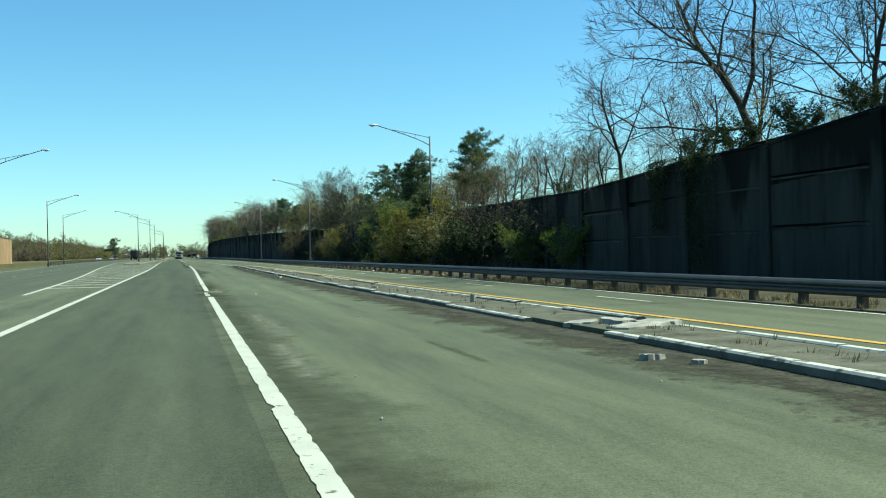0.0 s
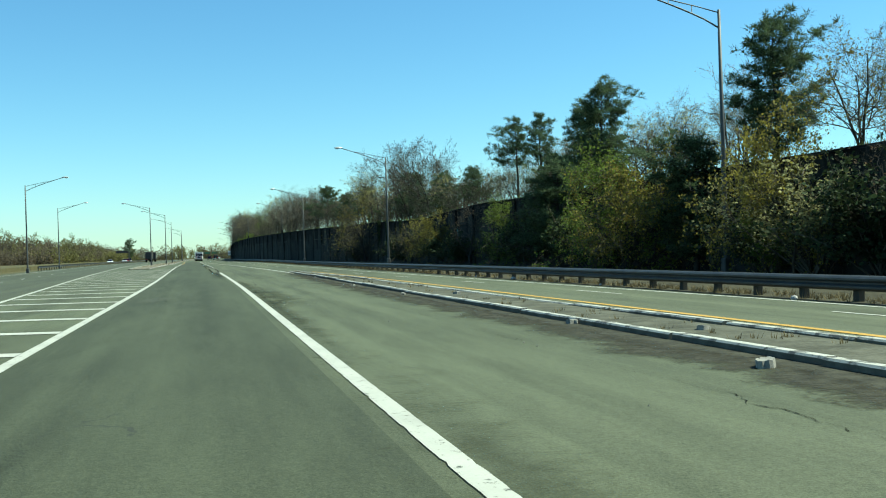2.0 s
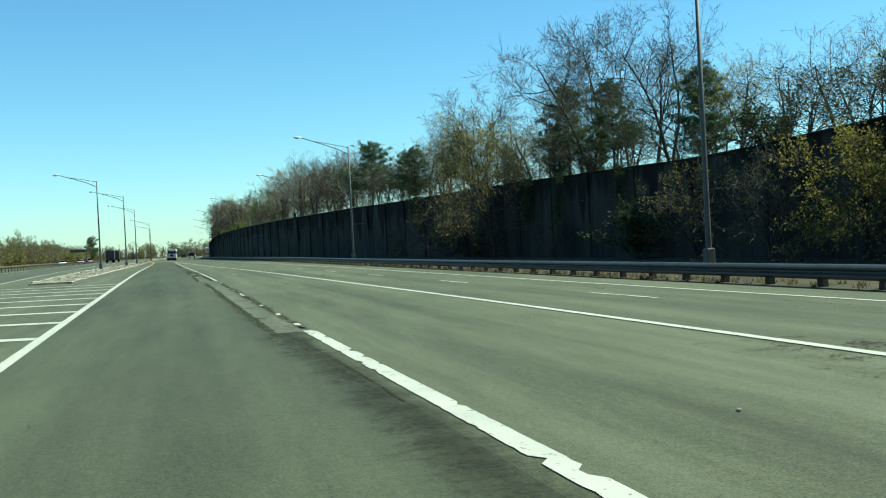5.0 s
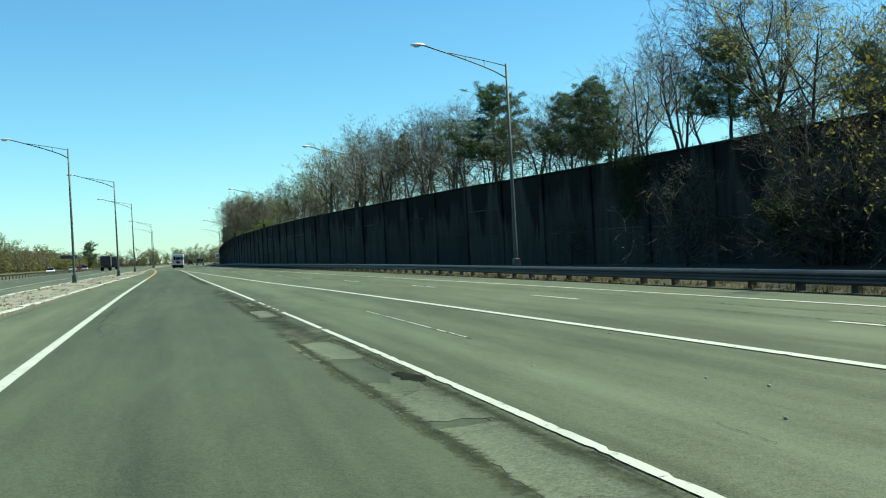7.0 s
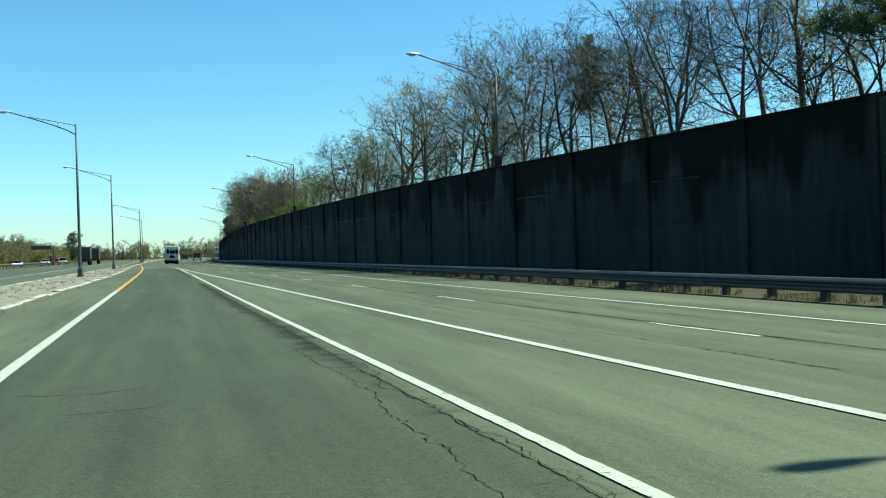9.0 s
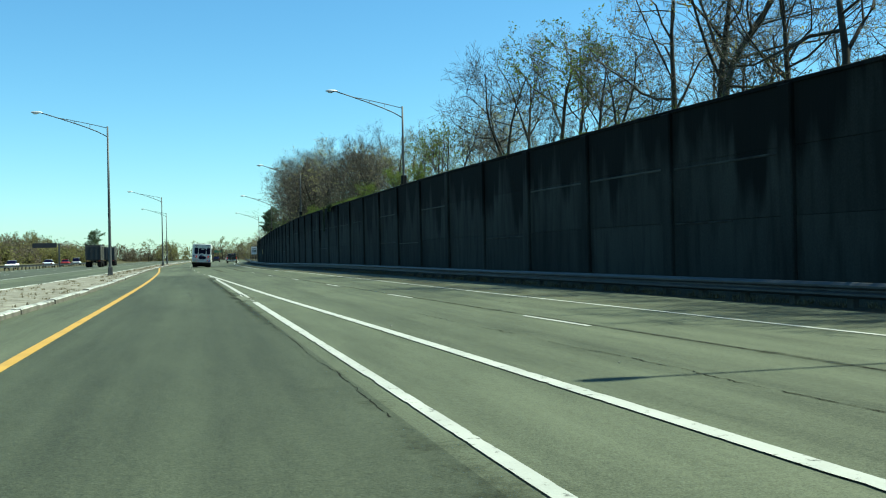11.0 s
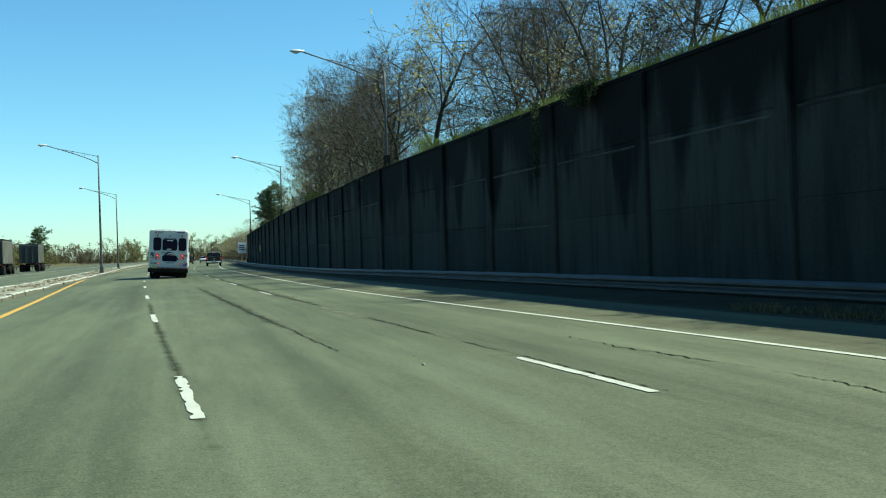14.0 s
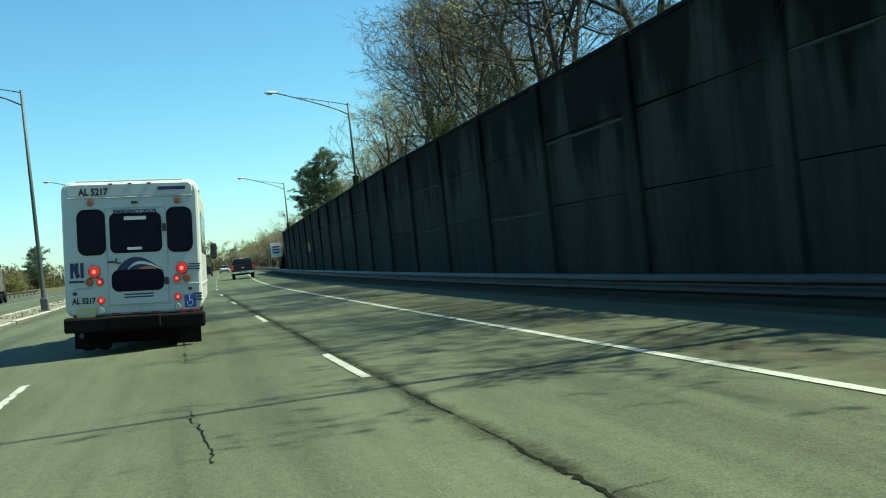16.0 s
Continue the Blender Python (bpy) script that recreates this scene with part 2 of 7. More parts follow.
LANE_GRIT = loose_grit("lane_joint_grit", (0.047, 0.053, 0.032), 0.8, -0.13, 0.34)
PATCH_EDGE = loose_grit("pale_patch_edge", (0.0952, 0.0966, 0.068), 0.75)
TAR = mat("crack_tar", (0.011, 0.011, 0.007), 0.9, var=0.4, spec=0.05)
WHITE_LINE = worn_paint("white_road_paint", (0.368, 0.365, 0.307), (0.0558, 0.0558, 0.039), 0.385, 9.0)
WORN_LINE = worn_paint("worn_white_road_paint", (0.401, 0.401, 0.368), (0.0474, 0.0479, 0.0401), 0.47, 2.6)
YELLOW_LINE = worn_paint("yellow_road_paint", (0.413, 0.234, 0.0279), (0.0558, 0.0558, 0.0474), 0.36)
KERB_SHADED_SIDE = mat("kerb_side_shade_tone", (0.116, 0.109, 0.085), 0.95, var=0.4, scale=3, bump=0.5)
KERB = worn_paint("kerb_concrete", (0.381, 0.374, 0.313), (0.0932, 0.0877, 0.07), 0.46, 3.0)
MEDIAN_TOP = mat("median_debris", (0.0748, 0.068, 0.0462), 0.95, col2=(0.299, 0.279, 0.218), scale=2.2, fine=14, bump=0.9, bump_dist=0.05)
ISLAND = mat("island_rubble", (0.0408, 0.0408, 0.0286), 0.95, col2=(0.116, 0.114, 0.085), scale=1.8, fine=12, bump=0.9, bump_dist=0.05)
DIRT = mat("dirt", (0.03, 0.028, 0.018), 0.95, col2=(0.066, 0.06, 0.036), scale=0.8, fine=9, bump=0.8, bump_dist=0.05)
GRASS_GROUND = mat("grass_ground", (0.0517, 0.0517, 0.0233), 0.95, col2=(0.103, 0.0877, 0.0413), scale=0.25, fine=4, bump=0.8, bump_dist=0.1)
# wall and coping tones hold the wall's deep shade besides the real stains
WALL = stained_concrete("stained_shade_toned_wall", (0.018, 0.0195, 0.0168), (0.047, 0.0485, 0.041))
# paler than the panels: light caught on the ledges is put into the colour
LEDGE = mat("ledge_caught_light", (0.05, 0.052, 0.046), 0.95, var=0.5, scale=1.5, bump=0.4, obrand=0.4)
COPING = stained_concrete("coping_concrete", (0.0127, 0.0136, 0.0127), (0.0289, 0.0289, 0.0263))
GALV = mat("galvanised_steel", (0.042, 0.046, 0.045), 0.55, 0.3, var=0.35, scale=2.0, bump=0.05)
POLE = mat("pole_aluminium", (0.07, 0.075, 0.073), 0.6, 0.4, var=0.2, scale=3.0, bump=0.05)
LAMP_HEAD = mat("lamp_head_paint", (0.422, 0.428, 0.422), 0.45, 0.2, var=0.1)
LAMP_GLASS = mat("lamp_lens", (0.55, 0.56, 0.52), 0.2, 0, var=0.1)
WOOD_POST = mat("weathered_post", (0.055, 0.052, 0.042), 0.9, var=0.35, scale=4, stretch=(1, 1, 0.2))
BARK = mat("bark", (0.045, 0.041, 0.033), 0.95, var=0.4, scale=4, fine=30, bump=0.6, bump_dist=0.02, stretch=(1, 1, 0.25), obrand=0.3)
TWIG = mat("twig_bark", (0.09, 0.078, 0.058), 0.95, var=0.3, scale=2, bump=0, obrand=0.4)
TWIG_PALE = mat("pale_twig_bark", (0.165, 0.147, 0.11), 0.95, var=0.3, scale=2, bump=0, obrand=0.4)
BUD_YELLOW = leafy("yellow_bud", (0.36, 0.33, 0.11))
BUD_GREEN = leafy("fresh_leaf", (0.125, 0.165, 0.032))
BUD_GOLD = leafy("golden_leaf", (0.2, 0.175, 0.04))
BUD_BROWN = leafy("brown_bud", (0.115, 0.094, 0.062))
BUD_OLIVE = leafy("olive_bud", (0.15, 0.14, 0.05))
BUD_TAN = leafy("tan_bud", (0.2, 0.175, 0.09))
BUD_RED = leafy("reddish_bud", (0.2, 0.135, 0.08))
NEEDLE = leafy("pine_needle", (0.076, 0.108, 0.052), 0.5, 0.4, 0.6)
IVY = leafy("ivy_leaf", (0.035, 0.05, 0.02), 0.5, 0.3, 0.6)
GRASS = leafy("grass_blade", (0.103, 0.135, 0.031), 0.4, 0.4)
DRY_GRASS = leafy("dry_grass_blade", (0.155, 0.126, 0.0672), 0.35, 0.3)
BUS_WHITE = mat("bus_white_paint", (0.5, 0.52, 0.5), 0.35, 0, var=0.06, scale=0.8, fine=6, bump=0.02)
BUS_TRIM = mat("bus_grey_trim", (0.38, 0.4, 0.4), 0.5, 0, var=0.12)
BLACK_RUBBER = mat("black_rubber", (0.009, 0.009, 0.009), 0.85, 0, var=0.3, scale=4, spec=0.1)
BLACK_PLASTIC = mat("black_plastic", (0.022, 0.022, 0.024), 0.55, 0, var=0.25, scale=4)
CHASSIS = mat("chassis_black", (0.008, 0.008, 0.008), 0.9, 0, var=0.4, spec=0.1)
DARK_GLASS = mat("dark_tinted_glass", (0.006, 0.006, 0.02), 0.1, 0, var=0.1, bump=0, spec=0.05)
NAVY = mat("navy_vinyl", (0.018, 0.02, 0.075), 0.45, 0, var=0.12)
ORANGE_VINYL = mat("salmon_vinyl", (0.5, 0.2, 0.13), 0.45, 0, var=0.12)
BLUE_VINYL = mat("blue_sign_vinyl", (0.03, 0.07, 0.3), 0.45, 0, var=0.12)
RED_LIT = mat("lit_red_lens", (0.5, 0.02, 0.015), 0.3, 0, var=0.1, emit=(1.0, 0.03, 0.02, 0.13))
RED_CORE = mat("lit_red_filament", (0.9, 0.2, 0.15), 0.3, 0, var=0.1, emit=(1.0, 0.2, 0.13, 0.5))
AMBER = mat("amber_lens", (0.34, 0.075, 0.02), 0.3, 0, var=0.15)
RED_LENS = mat("red_reflector", (0.25, 0.015, 0.02), 0.3, 0, var=0.15)
CLEAR_LENS = mat("clear_lens", (0.35, 0.38, 0.38), 0.2, 0, var=0.1)
PLATE = mat("plate_yellow", (0.5, 0.45, 0.15), 0.5, 0, var=0.12)
CHROME = mat("chrome", (0.75, 0.76, 0.77), 0.12, 1.0, var=0.04, bump=0)
PICKUP_PAINT = mat("dark_pickup_paint", (0.004, 0.0045, 0.006), 0.18, 0.0, var=0.15, bump=0, spec=0.35)
TRUCK_SIDE = mat("truck_grey_side", (0.13, 0.125, 0.1), 0.6, 0.2, var=0.2, scale=0.8)
TRUCK_DARK = mat("truck_dark_gate", (0.022, 0.026, 0.027), 0.7, 0.1, var=0.3, scale=1.2)
CAR_WHITE = mat("white_car_paint", (0.7, 0.7, 0.7), 0.3, 0, var=0.05, bump=0)
CAR_RED = mat("red_car_paint", (0.4, 0.03, 0.025), 0.3, 0, var=0.08, bump=0)
SIGN_WHITE = mat("sign_white", (0.7, 0.7, 0.68), 0.5, 0, var=0.08)
SIGN_GREEN = mat("sign_green", (0.02, 0.12, 0.07), 0.5, 0, var=0.1)
FENCE_WOOD = mat("fence_board", (0.246, 0.164, 0.0902), 0.85, 0, var=0.3, scale=2, stretch=(1, 1, 0.2), obrand=0.3)
TEAL_PAINT = mat("teal_graffiti", (0.05, 0.16, 0.15), 0.7, var=0.3, scale=3)
YELLOW_PAINT = mat("yellow_graffiti", (0.3, 0.2, 0.03), 0.7, var=0.3, scale=3)
LITTER = mat("litter_white", (0.335, 0.324, 0.301), 0.7, var=0.25, scale=6)
STONE = mat("broken_concrete", (0.245, 0.235, 0.204), 0.9, var=0.4, scale=4, bump=0.6)


# ---- builders ----
def link_mesh(name, verts, faces, material, parent=None, label="", smooth=False):
    me = bpy.data.meshes.new(name)
    me.from_pydata([tuple(v) for v in verts], [], faces)
    me.materials.append(material)
    if smooth:
        me.shade_smooth()
    me.update()
    ob = new(name, me)
    if parent is not None:
        ob.parent = parent
    if label:
        ob["label"] = label
    return ob


def part(name, bm, material, parent=None, label="", smooth=False):
    me = bpy.data.meshes.new(name)
    bm.normal_update()
    bm.to_mesh(me)
    bm.free()
    me.materials.append(material)
    if smooth:
        me.shade_smooth()
    ob = new(name, me)
    if parent is not None:
        ob.parent = parent
    if label:
        ob["label"] = label
    return ob


def put_box(bm, loc, size, bevel=0.0, rot=None, seg=2):
    m = Matrix.Translation(loc)
    if rot is not None:
        m = m @ rot
    m = m @ Matrix.Diagonal((*size, 1))
    vs = bmesh.ops.create_cube(bm, size=1.0, matrix=m)["verts"]
    if bevel:
        es = list({e for v in vs for e in v.link_edges})
        bmesh.ops.bevel(bm, geom=es, offset=bevel, segments=seg, profile=0.5, affect="EDGES")
    return bm


def box_bm(loc, size, bevel=0.0, rot=None, seg=2):
    return put_box(bmesh.new(), loc, size, bevel, rot, seg)


def put_cyl(bm, loc, r, depth, axis="z", seg=20, r2=None, bevel=0.0):
    rot = {"z": Matrix.Identity(4), "x": Matrix.Rotation(radians(90), 4, "Y"), "y": Matrix.Rotation(radians(-90), 4, "X")}[axis]
    vs = bmesh.ops.create_cone(bm, cap_ends=True, segments=seg, radius1=r, radius2=r if r2 is None else r2, depth=depth, matrix=Matrix.Translation(loc) @ rot)["verts"]
    if bevel:
        es = list({e for v in vs for e in v.link_edges if len(e.link_faces) == 2 and any(len(f.verts) > 4 for f in e.link_faces)})
        bmesh.ops.bevel(bm, geom=es, offset=bevel, segments=2, profile=0.5, affect="EDGES")
    return bm


def cyl_bm(*a, **k):
    return put_cyl(bmesh.new(), *a, **k)


def put_prism(bm, outline, y0, y1):
    """Extrude an (x, z) outline from y0 to y1."""
    a = [bm.verts.new((x, y0, z)) for x, z in outline]
    b = [bm.verts.new((x, y1, z)) for x, z in outline]
    n = len(outline)
    bm.faces.new(a)
    bm.faces.new(b[::-1])
    for i in range(n):
        j = (i + 1) % n
        bm.faces.new((a[j], a[i], b[i], b[j]))
    bmesh.ops.recalc_face_normals(bm, faces=bm.faces)
    return bm


def rounded(w, h, r, cx=0.0, cz=0.0, k=4):
    """Outline of a rounded rectangle in x, z."""
    pts = []
    for sx, sz, a0 in ((1, 1, 0), (-1, 1, 90), (-1, -1, 180), (1, -1, 270)):
        for i in range(k + 1):
            a = radians(a0 + 90 * i / k)
            pts.append((cx + sx * (w / 2 - r) + r * math.cos(a), cz + sz * (h / 2 - r) + r * math.sin(a)))
    return pts


def text_part(words, size, loc, rot, material, parent, name="lettering", squeeze=1.0, bold=0.0):
    cu = bpy.data.curves.new(name, "FONT")
    cu.body, cu.size, cu.extrude, cu.align_x, cu.align_y = words, size, 0.002, "CENTER", "CENTER"
    cu.offset = bold
    tmp = new(name, cu)
    dg = bpy.context.evaluated_depsgraph_get()
    me = bpy.data.meshes.new_from_object(tmp.evaluated_get(dg))
    bpy.data.objects.remove(tmp)
    bpy.data.curves.remove(cu)
    me.transform(Matrix.Translation(loc) @ rot @ Matrix.Diagonal((squeeze, 1, 1, 1)))
    me.materials.clear()
    me.materials.append(material)
    ob = new(name, me)
    ob.parent = parent
    return ob


def smooth_curve(table, width=14.0):
    """x as a smooth function of y along the road."""
    ys = np.arange(-400.0, 1400.0, 1.0)
    t = np.array(table)
    xs = np.interp(ys, t[:, 0], t[:, 1])
    if t[-1][0] < 1400:
        s = (t[-1][1] - t[-2][1]) / (t[-1][0] - t[-2][0])
        xs = np.where(ys > t[-1][0], t[-1][1] + s * (ys - t[-1][0]), xs)
    k = np.exp(-0.5 * (np.arange(-45, 46) / width) ** 2)
    pad = np.pad(xs, 45, mode="edge")
    xs = np.convolve(pad, k / k.sum(), mode="valid")
    return lambda y: float(np.interp(y, ys, xs))


def strip(name, left, right, y0, y1, z, material, step=4.0, parent=None, label="", thick=0.0, ragged=0.0):
    """A sheet along the road between two curves (functions of y)."""
    n = max(1, int(math.ceil((y1 - y0) / step)))
    rng = random.Random(hash((round(y0, 2), round(y1, 2), len(name))) & 0xffff)
    verts, faces = [], []
    for i in range(n + 1):
        y = y0 + (y1 - y0) * i / n
        a, b = left(y), right(y)
        if ragged:
            a += rng.uniform(-ragged, ragged)
            b += rng.uniform(-ragged, ragged)
        verts += [(a, y, z), (b, y, z)]
    for i in range(n):
        faces.append((2 * i, 2 * i + 1, 2 * i + 3, 2 * i + 2))
    if thick:
        m = len(verts)
        verts += [(x, y, zz - thick) for x, y, zz in verts]
        for i in range(n):
            faces.append((2 * i, 2 * i + 2, m + 2 * i + 2, m + 2 * i))
            faces.append((2 * i + 1, m + 2 * i + 1, m + 2 * i + 3, 2 * i + 3))
        faces.append((0, m, m + 1, 1))
        faces.append((2 * n, 2 * n + 1, m + 2 * n + 1, m + 2 * n))
    return link_mesh(name, verts, faces, material, parent, label)


def off(f, d):
    return lambda y: f(y) + d


# ---- the plan: curves along the road, y metres ahead, x to the right ----
L1 = smooth_curve([(-60, -1.45), (100, -1.45), (135, -1.9), (170, -2.3), (200, -2.62), (260, -2.75), (300, -2.97), (345, -3.9), (372, -5.0), (400, -5.7), (450, -4.5), (520, -2.5), (700, 4.0)])
L2 = smooth_curve([(-60, -3.2), (20, -3.4), (65, -4.6), (114, -7.3), (151, -9.2), (240, -12.7), (330, -13.5), (450, -14.5), (700, -8.0)])
R1 = smooth_curve([(-60, 2.42), (20, 2.42), (57, 2.47), (90, 2.58), (135, 2.33), (165, 2.26), (190, 1.98), (210, 1.68), (232, 1.3), (250, 1.16), (280, 0.85), (310, 0.38), (335, -0.5), (372, -1.35), (420, -1.6), (470, 0.2), (700, 8.0)], 8)
W2 = smooth_curve([(-60, 7.0), (110, 7.0), (131, 6.8), (164, 6.0), (186, 5.3), (197, 4.88), (207, 4.25), (220, 3.85), (250, 2.75), (264, 2.25), (276, 1.67), (294, 1.07), (308, 0.55), (320, 0.1)], 6)
LB = smooth_curve([(-60, 12.3), (70, 11.6), (115, 10.0), (134, 9.15), (150, 8.85), (189, 8.3), (215, 6.9), (275, 5.0), (298, 4.4), (312, 3.8), (347, 2.8), (370, 2.5), (410, 2.4), (450, 3.6), (520, 6.2), (700, 12.0)], 8)
W3 = smooth_curve([(-60, 13.6), (60, 13.0), (130, 11.1), (180, 10.6), (215, 9.4), (270, 7.8), (290, 7.45), (312, 7.0), (325, 6.5), (335, 5.85), (345, 5.26), (370, 5.13), (410, 5.2), (440, 6.2), (480, 8.4), (520, 10.2), (700, 16.5)], 8)
RAIL = smooth_curve([(-60, 14.6), (60, 13.9), (110, 13.4), (170, 12.9), (215, 12.5), (250, 11.9), (300, 10.7), (335, 9.5), (370, 8.5), (410, 8.4), (440, 9.2), (480, 11.2), (520, 13.2), (700, 19.5)], 8)
WALLX = smooth_curve([(-60, 21.6), (42, 21.8), (75, 23.2), (115, 24.0), (180, 24.0), (205, 23.2), (228, 20.6), (245, 18.2), (262, 15.9), (280, 14.2), (305, 12.9), (335, 12.0), (370, 11.3), (400, 11.4), (440, 12.0), (482, 12.9)], 6)
WALLTOP = smooth_curve([(-60, 5.2), (26, 5.12), (29, 5.12), (30.2, 4.78), (35, 4.6), (41.4, 4.68), (42.6, 4.4), (51, 4.15), (60, 4.2), (85, 4.4), (111, 4.66), (123, 4.95), (132, 4.95), (144, 4.65), (153, 4.45), (162, 4.7), (178, 5.05), (188, 5.25), (200, 5.35), (218, 5.5), (228, 5.6), (250, 5.58), (288, 5.58), (303, 5.62), (345, 5.66), (370, 5.68), (385, 5.5), (410, 5.42), (442, 5.05), (465, 4.75), (482, 4.5)], 1.0)
KNEAR = smooth_curve([(-60, 7.7), (10, 7.5), (28, 7.3), (50, 6.95), (120, 7.1)])
KFAR = smooth_curve([(-60, 9.4), (12, 9.1), (30, 8.75), (50, 8.45), (90, 8.45), (122, 7.5)])
YEL = smooth_curve([(-60, 10.9), (12, 10.1), (30, 9.6), (50, 9.4), (90, 9.4), (120, 8.6)])
MEDK = smooth_curve([(160, -5.2), (190, -5.1), (240, -4.8), (280, -4.35), (300, -4.45), (320, -4.85), (345, -5.3), (370, -5.3), (400, -5.1), (450, -5.4), (520, -4.4), (700, 2.0)])
MEDF = smooth_curve([(160, -7.3), (200, -8.6), (240, -9.0), (280, -8.5), (300, -8.2), (320, -7.6), (345, -7.7), (400, -7.6), (450, -7.9), (520, -6.6), (700, -0.8)])
LEFT_EDGE = smooth_curve([(-60, -16.0), (60, -17.0), (150, -20.5), (240, -23.5), (330, -25.0), (450, -26.0), (700, -20.0)])
WALL_END = 482.0

# ---- ground, road ----
gv, gf = [], []
xs_g = [-2600, -700, -200, -90, -60, -42, -34, 30, 60, 120, 260, 700, 2600]
ys_g = [-2600, -600, -200, -60, 0, 60, 120, 200, 300, 400, 500, 620, 800, 1100, 1700, 2700]
for y in ys_g:
    for x in xs_g:
        z = -0.09
        if x <= -42:
            z = 1.2 if -60 <= y <= 250 else 0.6
        if x <= -90:
            z = 2.4
        gv.append((x, y, z))
nx = len(xs_g)
for j in range(len(ys_g) - 1):
    for i in range(nx - 1):
        gf.append((j * nx + i, j * nx + i + 1, (j + 1) * nx + i + 1, (j + 1) * nx + i))
tagged(link_mesh("ground", gv, gf, GRASS_GROUND), "dry grass and bare soil beside the highway", "ground", kind="structure")
tagged(strip("verge", off(RAIL, -0.9), off(RAIL, 16.0), -60, 700, -0.03, DIRT, 4), "bare brown soil verge below the retaining wall", "verge", kind="structure")
tagged(strip("road", LEFT_EDGE, off(RAIL, -0.75), -120, 900, 0.0, ASPHALT, 5, thick=0.05), "worn olive-grey asphalt highway with cracks and stains", "road", kind="structure")
tagged(strip("road_lane", off(L1, 0.1), off(R1, -0.25), -120, 318, 0.004, ASPHALT_LANE, 4), "darker resurfaced asphalt merging lane", "road", kind="structure")
tagged(strip("road_left", off(LEFT_EDGE, 0.3), lambda y: min(L2(y), MEDF(y) if y > 165 else 99) - 0.25, -120, 900, 0.003, ASPHALT_FAR, 5), "pale grey asphalt of the neighbouring carriageway", "road", kind="structure")


def line(name, f, y0, y1, w, material, z=0.008, step=2.0, ragged=0.007, label="white painted road line, worn at the edges"):
    """A straight-edged stripe with small bites broken out of both edges."""
    s = 0.5 if y1 - y0 > 250 else 0.12
    n = max(2, int((y1 - y0) / s))
    v, fc = [], []
    for i in range(n + 1):
        y = y0 + (y1 - y0) * i / n
        e = []
        for k, side in enumerate((-1, 1)):
            q = noise.noise(Vector((y * 2.3, 11.0 + 7 * k, y0))) + 0.6 * noise.noise(Vector((y * 7.0, 3.0 + 5 * k, y0)))
            bite = max(0.0, q - 0.25) * ragged * 5.0 + abs(noise.noise(Vector((y * 21.0, k * 9.0, y0)))) * ragged * 0.7
            e.append(f(y) + side * max(0.015, w / 2 - bite))
        v += [(e[0], y, z), (e[1], y, z)]
        if i:
            fc.append((2 * i - 2, 2 * i - 1, 2 * i + 1, 2 * i))
    return tagged(link_mesh(name, v, fc, material), label, "road marking", kind="structure")


# lane beside the camera: solid line, then broken and rubbed, then solid again
line("road_line", R1, -60, 9.6, 0.17, WHITE_LINE, step=0.5, ragged=0.025)
line("road_line", R1, 9.6, 32.8, 0.18, WHITE_LINE, step=0.5)
line("road_line", off(R1, -0.05), 33.8, 35.0, 0.16, WHITE_LINE, ragged=0.02)
line("road_line", off(R1, -0.06), 35.5, 36.6, 0.13, WHITE_LINE, ragged=0.025)
line("road_line", R1, 38.2, 45.5, 0.16, WHITE_LINE, step=0.4, ragged=0.009)
line("road_line", R1, 46.2, 112.0, 0.18, WHITE_LINE, step=0.8)
line("road_line", R1, 112.0, 127.7, 0.2, WHITE_LINE, step=0.5, ragged=0.03)
for a, b in ((128.9, 129.4), (131.95, 132.5), (135.9, 136.2), (142.0, 142.5), (142.9, 143.7), (146.9, 147.2), (149.1, 149.4), (156.0, 156.8), (158.2, 158.7)):
    line("road_line", off(R1, 0.0), a, b, 0.1, WHITE_LINE, z=0.0092, step=0.25, ragged=0.03)
line("road_line", R1, 160.0, 173.8, 0.1, WHITE_LINE, z=0.0092, step=0.4, ragged=0.016)
line("road_line", R1, 174.05, 180.2, 0.1, WHITE_LINE, z=0.0092, step=0.4, ragged=0.014)
for a, b, w in ((181.1, 181.5, 0.07), (181.9, 182.3, 0.05), (183.1, 183.7, 0.08), (184.6, 186.4, 0.09)):
    line("road_line", R1, a, b, w, WHITE_LINE, z=0.0092, ragged=0.02)
line("road_line", R1, 187.8, 262.0, 0.125, WHITE_LINE, z=0.010, step=0.6, ragged=0.008)
line("paint_scratch", lambda y: 3.75, 170.0, 178.3, 0.03, WORN_LINE, ragged=0.008, label="faint white scratch on the asphalt")
line("road_line", R1, 262.0, 273.6, 0.15, WHITE_LINE, ragged=0.015)
line("road_line", R1, 274.25, 274.6, 0.1, WHITE_LINE, ragged=0.02)
line("road_line", off(R1, 0.03), 276.7, 279.6, 0.09, WHITE_LINE, ragged=0.02)
line("road_line", off(R1, -0.1), 277.8, 279.2, 0.05, WHITE_LINE, ragged=0.025)
line("road_line", off(R1, 0.02), 275.4, 275.8, 0.05, WHITE_LINE, ragged=0.025)
line("road_line", R1, 279.6, 303.4, 0.15, WHITE_LINE, ragged=0.014)
line("road_line", off(R1, 0.06), 303.4, 306.2, 0.1, WHITE_LINE, ragged=0.04)
line("road_line", off(R1, -0.02), 307.4, 308.1, 0.13, WHITE_LINE, ragged=0.04)
line("road_line", R1, 309.9, 312.8, 0.16, WHITE_LINE, ragged=0.02)
line("road_line", W2, 114.0, 317.0, 0.165, WHITE_LINE, z=0.011, step=1.0)
line("road_line", W3, -60, 700, 0.12, WHITE_LINE, step=1.5)
